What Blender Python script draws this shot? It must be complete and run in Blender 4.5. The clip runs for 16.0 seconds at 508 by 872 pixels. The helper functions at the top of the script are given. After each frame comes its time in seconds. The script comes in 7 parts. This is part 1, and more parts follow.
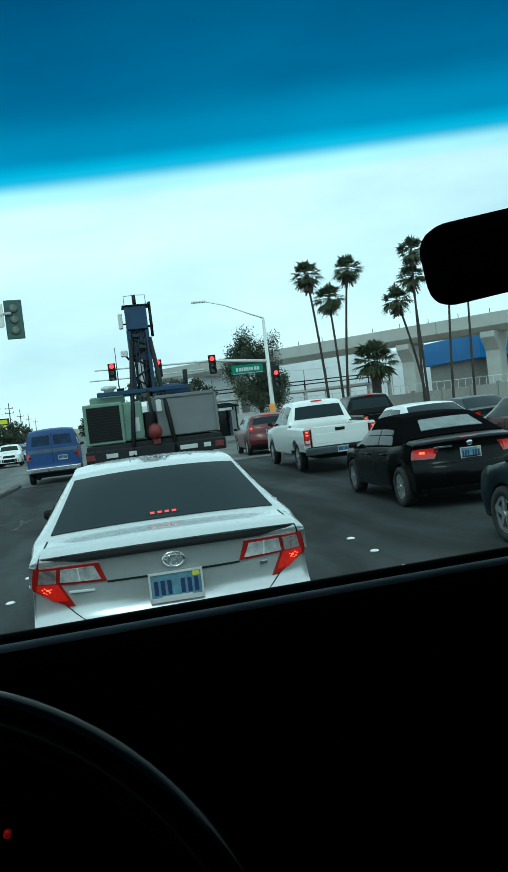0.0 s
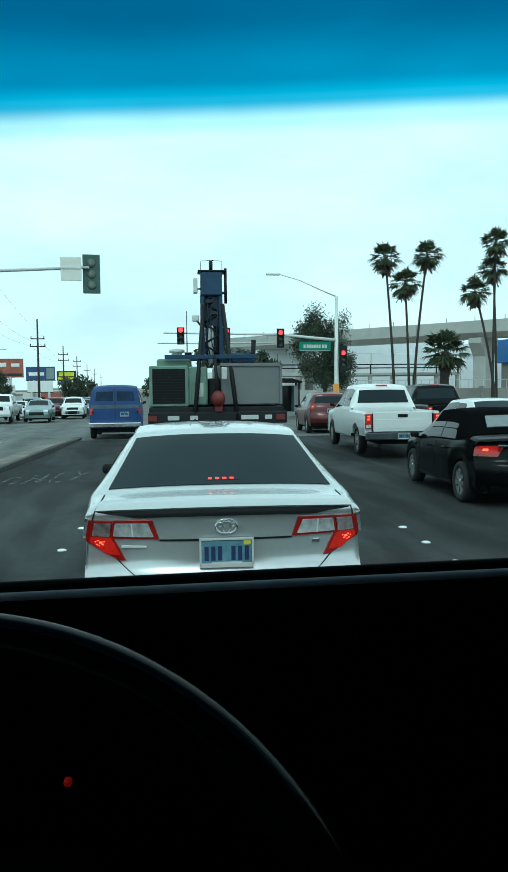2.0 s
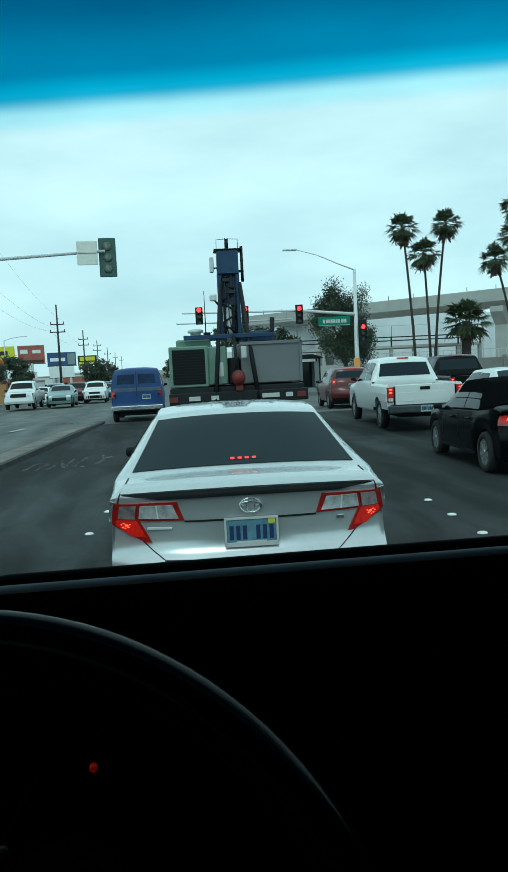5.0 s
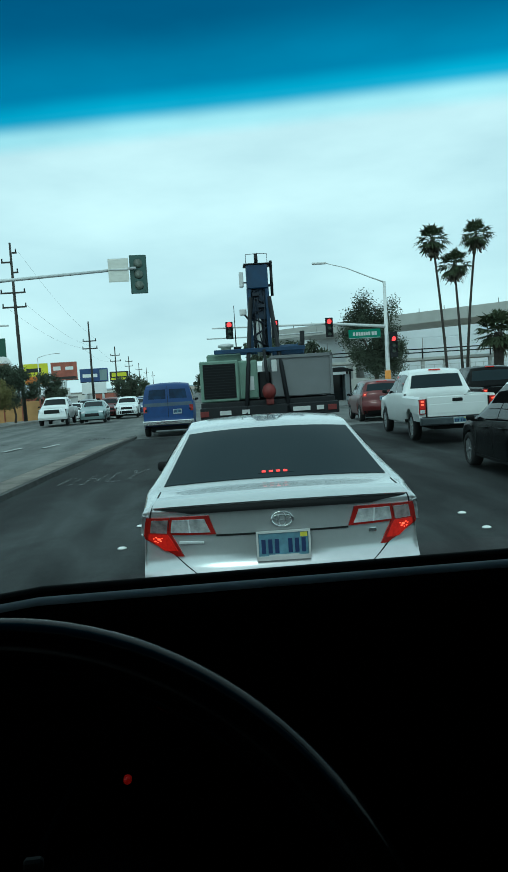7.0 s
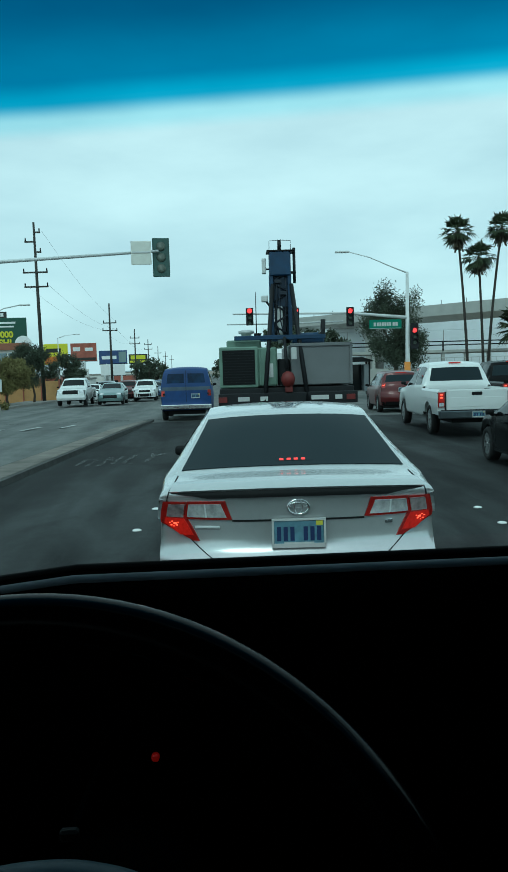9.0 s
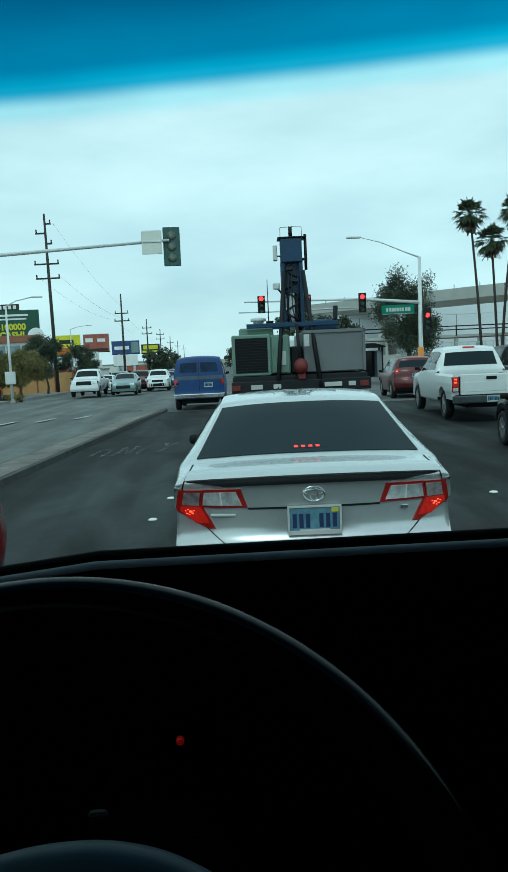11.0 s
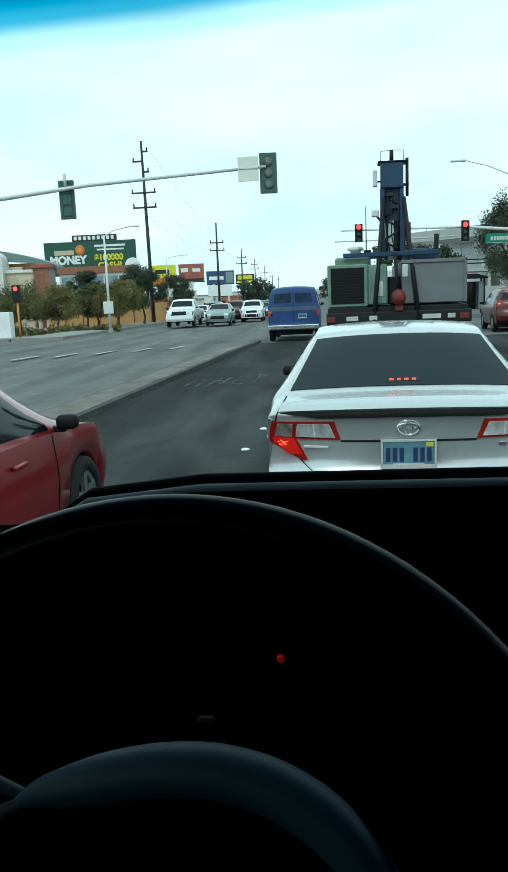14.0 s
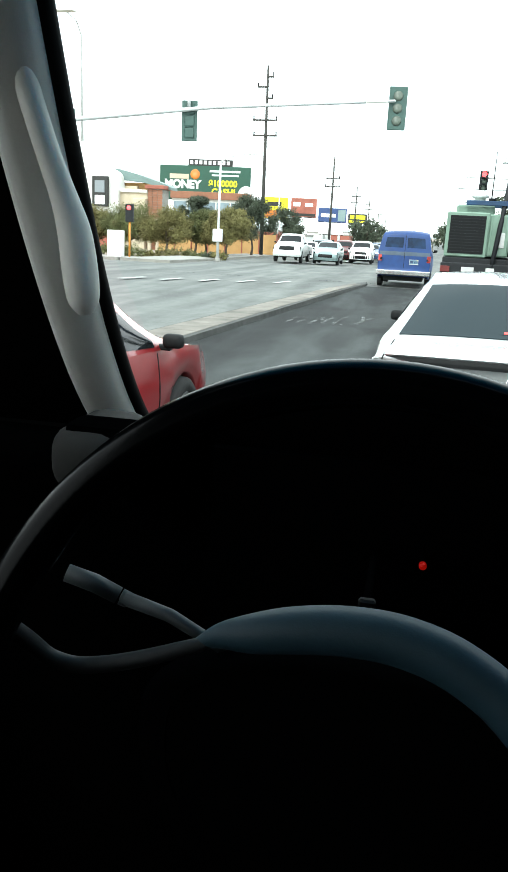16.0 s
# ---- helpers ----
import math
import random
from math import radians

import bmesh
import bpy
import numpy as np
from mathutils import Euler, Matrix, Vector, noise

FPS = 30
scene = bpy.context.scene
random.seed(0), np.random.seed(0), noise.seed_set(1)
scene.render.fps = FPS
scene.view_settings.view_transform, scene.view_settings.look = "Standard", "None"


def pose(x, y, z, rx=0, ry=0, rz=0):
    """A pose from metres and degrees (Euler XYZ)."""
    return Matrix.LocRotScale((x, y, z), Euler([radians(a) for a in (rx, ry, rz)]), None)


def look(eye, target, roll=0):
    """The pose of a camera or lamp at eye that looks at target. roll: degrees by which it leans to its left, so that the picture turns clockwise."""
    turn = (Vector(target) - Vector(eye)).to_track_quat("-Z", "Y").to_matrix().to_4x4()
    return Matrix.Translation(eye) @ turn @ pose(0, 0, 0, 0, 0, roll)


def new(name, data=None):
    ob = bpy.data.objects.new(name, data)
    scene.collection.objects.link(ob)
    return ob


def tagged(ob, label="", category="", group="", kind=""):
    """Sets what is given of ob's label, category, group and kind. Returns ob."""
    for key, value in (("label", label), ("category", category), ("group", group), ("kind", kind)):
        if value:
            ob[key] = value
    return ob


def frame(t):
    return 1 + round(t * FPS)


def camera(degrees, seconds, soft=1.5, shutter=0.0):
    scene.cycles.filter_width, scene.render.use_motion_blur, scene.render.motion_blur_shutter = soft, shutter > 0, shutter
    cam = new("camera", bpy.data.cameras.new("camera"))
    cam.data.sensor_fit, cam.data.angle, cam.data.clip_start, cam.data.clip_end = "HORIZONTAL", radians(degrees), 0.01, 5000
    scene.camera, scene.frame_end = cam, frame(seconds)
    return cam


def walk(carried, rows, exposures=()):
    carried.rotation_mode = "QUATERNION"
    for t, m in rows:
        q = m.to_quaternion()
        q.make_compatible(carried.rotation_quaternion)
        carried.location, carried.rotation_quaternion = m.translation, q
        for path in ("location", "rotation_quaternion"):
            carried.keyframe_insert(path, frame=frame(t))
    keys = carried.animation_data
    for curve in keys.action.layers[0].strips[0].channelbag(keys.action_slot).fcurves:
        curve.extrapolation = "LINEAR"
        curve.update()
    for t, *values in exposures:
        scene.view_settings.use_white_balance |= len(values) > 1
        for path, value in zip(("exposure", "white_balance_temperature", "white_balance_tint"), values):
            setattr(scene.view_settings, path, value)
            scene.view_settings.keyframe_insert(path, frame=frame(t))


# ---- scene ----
cam = camera(36.6, 16.0, soft=0.95)
PATH = [
    (0, look((0.1040, 0.0700, 1.8330), (0.5892, 2.0089, 1.7616), -6.67)),
    (0.5, look((0.1140, 0.1100, 1.8350), (0.5712, 2.0530, 1.7094), -5.86)),
    (1, look((0.1240, 0.1200, 1.8390), (0.5230, 2.0753, 1.7061), -5.79)),
    (1.5, look((0.1340, 0.1360, 1.8340), (0.6871, 2.0562, 1.7500), -4.30)),
    (2, look((0.0739, 0.1169, 1.8220), (0.4067, 2.0850, 1.6958), -0.62)),
    (2.5, look((0.0858, 0.1177, 1.8259), (0.3710, 2.0889, 1.6449), -3.01)),
    (3, look((0.0909, 0.1225, 1.8278), (0.3967, 2.0905, 1.6446), -3.88)),
    (3.5, look((0.0831, 0.1176, 1.8256), (0.3603, 2.0903, 1.6476), -3.01)),
    (4, look((0.0857, 0.1179, 1.8271), (0.3656, 2.0905, 1.6530), -3.01)),
    (6.5, look((0.0796, 0.1176, 1.8256), (0.3317, 2.0919, 1.6294), -2.51)),
    (7, look((0.0833, 0.1175, 1.8246), (0.2777, 2.1029, 1.6828), -3.51)),
    (7.5, look((0.0683, 0.1171, 1.8225), (0.2095, 2.1046, 1.6494), -1.71)),
    (8, look((0.0700, 0.1169, 1.8207), (0.2109, 2.1053, 1.6576), -1.71)),
    (8.5, look((0.0681, 0.1153, 1.8256), (0.2191, 2.1025, 1.6567), -1.64)),
    (11, look((0.0619, 0.1170, 1.8223), (0.1760, 2.1034, 1.6193), -2.62)),
    (11.5, look((0.0498, 0.1158, 1.8178), (-0.0526, 2.0856, 1.4872), -3.00)),
    (12, look((0.0249, 0.1202, 1.8067), (-0.2059, 2.0597, 1.3767), -1.55)),
    (12.5, look((0.0293, 0.1272, 1.8053), (-0.2029, 2.0633, 1.3605), -1.62)),
    (13, look((0.0262, 0.1232, 1.8052), (-0.2382, 2.0557, 1.3633), -0.78)),
    (13.5, look((0.0631, 0.1019, 1.8247), (-0.0754, 2.0843, 1.5992), -3.69)),
    (14, look((0.0511, 0.1175, 1.8184), (-0.0809, 2.0790, 1.4510), -2.39)),
    (14.5, look((0.0443, 0.1215, 1.8107), (-0.0509, 2.0780, 1.4068), -1.73)),
    (15, look((0.0145, 0.1117, 1.7971), (-0.2010, 2.0518, 1.3618), -0.61)),
    (15.5, look((-0.0023, 0.1168, 1.7871), (-0.2465, 2.0298, 1.2571), 2.06)),
    (16, look((-0.0081, 0.1007, 1.7843), (-0.3631, 1.9986, 1.2628), 2.92)),
]
walk(cam, PATH, exposures=[
    (0, 0.35, 5300, -20), (0.5, 0.1, 5300, -20), (1.5, 0.12, 5300, -18), (2.0, 0.42, 5400, -18), (2.5, 0.15, 5350, -20), (3.5, 0.14, 5300, -20), (6.5, 0.22, 5300, -20), (7.0, 0.12, 5300, -20), (7.5, 0.05, 5280, -20), (8.5, 0.02, 5250, -20), (11.3, 0.15, 5350, -18), (11.5, 0.25, 5500, -16), (12.0, 0.78, 5600, -17), (12.5, 1.62, 5850, -14), (13.1, 1.52, 5800, -14),
    (13.5, 0.5, 5900, -9), (14.1, 0.55, 5650, -13), (14.6, 0.75, 5750, -12), (15.0, 1.4, 6100, -5), (16, 2.0, 6400, 2)])

# ---------------------------------------------------------------- light
world = bpy.data.worlds.new("sky")
scene.world = world
world.use_nodes = True
wt = world.node_tree
wt.nodes.clear()
w_out = wt.nodes.new("ShaderNodeOutputWorld")
w_bg = wt.nodes.new("ShaderNodeBackground")
w_sky = wt.nodes.new("ShaderNodeTexSky")
w_sky.sky_type = "NISHITA"
w_sky.sun_disc = False
w_sky.sun_elevation, w_sky.sun_rotation = radians(38), radians(200)
w_coord = wt.nodes.new("ShaderNodeTexCoord")
w_map = wt.nodes.new("ShaderNodeMapping")
w_map.inputs["Scale"].default_value = (1.0, 1.0, 3.2)
w_noise = wt.nodes.new("ShaderNodeTexNoise")
w_noise.inputs["Scale"].default_value, w_noise.inputs["Detail"].default_value = 2.4, 6
w_noise.inputs["Roughness"].default_value = 0.5
w_ramp = wt.nodes.new("ShaderNodeValToRGB")
w_ramp.color_ramp.elements[0].position, w_ramp.color_ramp.elements[1].position = 0.3, 0.72
w_ramp.color_ramp.elements[0].color = (5.6, 6.1, 6.6, 1)
w_ramp.color_ramp.elements[1].color = (9.2, 9.3, 9.3, 1)
w_mix = wt.nodes.new("ShaderNodeMixRGB")
w_mix.inputs[0].default_value = 0.9
w_bg.inputs["Strength"].default_value = 0.1
wt.links.new(w_coord.outputs["Generated"], w_map.inputs["Vector"])
wt.links.new(w_map.outputs["Vector"], w_noise.inputs["Vector"])
wt.links.new(w_noise.outputs["Fac"], w_ramp.inputs[0])
wt.links.new(w_sky.outputs[0], w_mix.inputs[1])
wt.links.new(w_ramp.outputs[0], w_mix.inputs[2])
wt.links.new(w_mix.outputs[0], w_bg.inputs[0])
wt.links.new(w_bg.outputs[0], w_out.inputs[0])
sun = new("sun", bpy.data.lights.new("sun", "SUN"))
sun.data.energy, sun.data.angle, sun.data.color = 0.7, radians(20), (1.0, 0.96, 0.9)
sun.matrix_world = look((0, 0, 50), (12, 34, 10))


# ---------------------------------------------------------------- materials
def mat(name, color, rough=0.6, metal=0.0, var=0.15, scale=6.0, bump=0.0, bump_scale=40.0, coat=0.0, emit=0.0, emit_color=None, alpha=None, per_object=0.0, spec=0.5):
    m = bpy.data.materials.new(name)
    m.use_nodes = True
    nt = m.node_tree
    p = nt.nodes["Principled BSDF"]
    p.inputs["Roughness"].default_value, p.inputs["Metallic"].default_value = rough, metal
    p.inputs["Coat Weight"].default_value = coat
    p.inputs["Coat Roughness"].default_value = 0.06
    p.inputs["Specular IOR Level"].default_value = spec
    co = nt.nodes.new("ShaderNodeTexCoord")
    src = None
    if var:
        n1 = nt.nodes.new("ShaderNodeTexNoise")
        n1.inputs["Scale"].default_value, n1.inputs["Detail"].default_value = scale, 8
        n2 = nt.nodes.new("ShaderNodeTexNoise")
        n2.inputs["Scale"].default_value, n2.inputs["Detail"].default_value = scale * 0.13, 4
        nt.links.new(co.outputs["Object"], n1.inputs["Vector"])
        nt.links.new(co.outputs["Object"], n2.inputs["Vector"])
        add = nt.nodes.new("ShaderNodeMath")
        add.operation = "ADD"
        nt.links.new(n1.outputs["Fac"], add.inputs[0])
        nt.links.new(n2.outputs["Fac"], add.inputs[1])
        ramp = nt.nodes.new("ShaderNodeValToRGB")
        ramp.color_ramp.elements[0].position, ramp.color_ramp.elements[1].position = 0.35, 0.65
        half = nt.nodes.new("ShaderNodeMath")
        half.operation = "MULTIPLY"
        half.inputs[1].default_value = 0.5
        nt.links.new(add.outputs[0], half.inputs[0])
        nt.links.new(half.outputs[0], ramp.inputs[0])
        ramp.color_ramp.elements[0].color = (*[c * (1 - var) for c in color], 1)
        ramp.color_ramp.elements[1].color = (*[min(1, c * (1 + var)) for c in color], 1)
        src = ramp.outputs[0]
        if per_object:
            info = nt.nodes.new("ShaderNodeObjectInfo")
            hsv = nt.nodes.new("ShaderNodeHueSaturation")
            mr = nt.nodes.new("ShaderNodeMapRange")
            mr.inputs["To Min"].default_value, mr.inputs["To Max"].default_value = 1 - per_object, 1 + per_object
            nt.links.new(info.outputs["Random"], mr.inputs["Value"])
            nt.links.new(mr.outputs[0], hsv.inputs["Value"])
            nt.links.new(src, hsv.inputs["Color"])
            src = hsv.outputs[0]
        nt.links.new(src, p.inputs["Base Color"])
    else:
        p.inputs["Base Color"].default_value = (*color, 1)
    if bump:
        nb = nt.nodes.new("ShaderNodeTexNoise")
        nb.inputs["Scale"].default_value, nb.inputs["Detail"].default_value = bump_scale, 6
        b = nt.nodes.new("ShaderNodeBump")
        b.inputs["Strength"].default_value, b.inputs["Distance"].default_value = bump, 0.01
        nt.links.new(co.outputs["Object"], nb.inputs["Vector"])
        nt.links.new(nb.outputs["Fac"], b.inputs["Height"])
        nt.links.new(b.outputs[0], p.inputs["Normal"])
    if emit:
        p.inputs["Emission Color"].default_value = (*(emit_color or color), 1)
        p.inputs["Emission Strength"].default_value = emit
    if alpha is not None:
        p.inputs["Alpha"].default_value = alpha
    return m


def asphalt_material(name="asphalt", base=(0.145, 0.149, 0.146), streak=0.22):
    m = mat(name, base, rough=0.9, var=0.12, scale=9, bump=0.25, bump_scale=120, spec=0.2)
    nt = m.node_tree
    p = nt.nodes["Principled BSDF"]
    tone = p.inputs["Base Color"].links[0].from_socket
    co = nt.nodes.new("ShaderNodeTexCoord")
    mp = nt.nodes.new("ShaderNodeMapping")
    mp.inputs["Rotation"].default_value = (0, 0, radians(5))
    mp.inputs["Scale"].default_value = (1.1, 0.06, 1)
    n = nt.nodes.new("ShaderNodeTexNoise")
    n.inputs["Scale"].default_value, n.inputs["Detail"].default_value = 1.0, 5
    r = nt.nodes.new("ShaderNodeValToRGB")
    r.color_ramp.elements[0].position, r.color_ramp.elements[1].position = 0.4, 0.62
    r.color_ramp.elements[0].color, r.color_ramp.elements[1].color = (1 - streak, 1 - streak, 1 - streak, 1), (1.1, 1.1, 1.08, 1)
    mul = nt.nodes.new("ShaderNodeMixRGB")
    mul.blend_type = "MULTIPLY"
    mul.inputs[0].default_value = 1.0
    nt.links.new(co.outputs["Object"], mp.inputs[0])
    nt.links.new(mp.outputs[0], n.inputs["Vector"])
    nt.links.new(n.outputs["Fac"], r.inputs[0])
    nt.links.new(tone, mul.inputs[1])
    nt.links.new(r.outputs[0], mul.inputs[2])
    blot = nt.nodes.new("ShaderNodeTexNoise")
    blot.inputs["Scale"].default_value, blot.inputs["Detail"].default_value, blot.inputs["Distortion"].default_value = 0.55, 7, 0.8
    mp2 = nt.nodes.new("ShaderNodeMapping")
    mp2.inputs["Rotation"].default_value, mp2.inputs["Scale"].default_value = (0, 0, radians(5)), (1.6, 0.55, 1)
    r2 = nt.nodes.new("ShaderNodeValToRGB")
    r2.color_ramp.elements[0].position, r2.color_ramp.elements[1].position = 0.36, 0.66
    lo = 1 - streak * 0.9
    r2.color_ramp.elements[0].color, r2.color_ramp.elements[1].color = (lo, lo, lo, 1), (1 + streak * 0.5, 1 + streak * 0.5, 1 + streak * 0.48, 1)
    mul2 = nt.nodes.new("ShaderNodeMixRGB")
    mul2.blend_type = "MULTIPLY"
    mul2.inputs[0].default_value = 1.0
    nt.links.new(co.outputs["Object"], mp2.inputs[0])
    nt.links.new(mp2.outputs[0], blot.inputs["Vector"])
    nt.links.new(blot.outputs["Fac"], r2.inputs[0])
    nt.links.new(mul.outputs[0], mul2.inputs[1])
    nt.links.new(r2.outputs[0], mul2.inputs[2])
    nt.links.new(mul2.outputs[0], p.inputs["Base Color"])
    return m


def worn_paint_material():
    """Paint that traffic has rubbed away in patches."""
    m = mat("worn_road_paint", (0.19, 0.195, 0.195), 0.9, var=0.2, scale=9)
    nt = m.node_tree
    co = nt.nodes.new("ShaderNodeTexCoord")
    n = nt.nodes.new("ShaderNodeTexNoise")
    n.inputs["Scale"].default_value, n.inputs["Detail"].default_value = 7.0, 8
    r = nt.nodes.new("ShaderNodeValToRGB")
    r.color_ramp.elements[0].position, r.color_ramp.elements[1].position = 0.46, 0.66
    r.color_ramp.elements[0].color, r.color_ramp.elements[1].color = (0.02, 0.02, 0.02, 1), (0.55, 0.55, 0.55, 1)
    nt.links.new(co.outputs["Object"], n.inputs["Vector"])
    nt.links.new(n.outputs["Fac"], r.inputs[0])
    nt.links.new(r.outputs[0], nt.nodes["Principled BSDF"].inputs["Alpha"])
    return m


def windshield_material():
    m = bpy.data.materials.new("windshield_glass")
    m.use_nodes = True
    nt = m.node_tree
    nt.nodes.clear()
    out = nt.nodes.new("ShaderNodeOutputMaterial")
    tr = nt.nodes.new("ShaderNodeBsdfTransparent")
    co = nt.nodes.new("ShaderNodeTexCoord")
    sep = nt.nodes.new("ShaderNodeSeparateXYZ")
    tilt = nt.nodes.new("ShaderNodeMath")
    tilt.operation = "MULTIPLY_ADD"
    tilt.inputs[1].default_value = -0.058
    mr = nt.nodes.new("ShaderNodeMapRange")
    mr.inputs["From Min"].default_value, mr.inputs["From Max"].default_value = 2.005, 2.137
    ramp = nt.nodes.new("ShaderNodeValToRGB")
    e = ramp.color_ramp.elements
    e[0].position, e[0].color = 0.0, (0.95, 1.0, 0.99, 1)
    e[1].position, e[1].color = 1.0, (0.0, 0.09, 0.20, 1)
    for at, colour in ((0.08, (0.70, 0.96, 0.99, 1)), (0.16, (0.10, 0.48, 0.70, 1)), (0.25, (0.0, 0.27, 0.47, 1)), (0.5, (0.0, 0.15, 0.30, 1))):
        e.new(at).color = colour
    ramp.color_ramp.interpolation = "EASE"
    nt.links.new(co.outputs["Object"], sep.inputs[0])
    nt.links.new(sep.outputs[0], tilt.inputs[0])
    nt.links.new(sep.outputs[2], tilt.inputs[2])
    nt.links.new(tilt.outputs[0], mr.inputs["Value"])
    nt.links.new(mr.outputs[0], ramp.inputs[0])
    nt.links.new(ramp.outputs[0], tr.inputs[0])
    nt.links.new(tr.outputs[0], out.inputs[0])
    return m


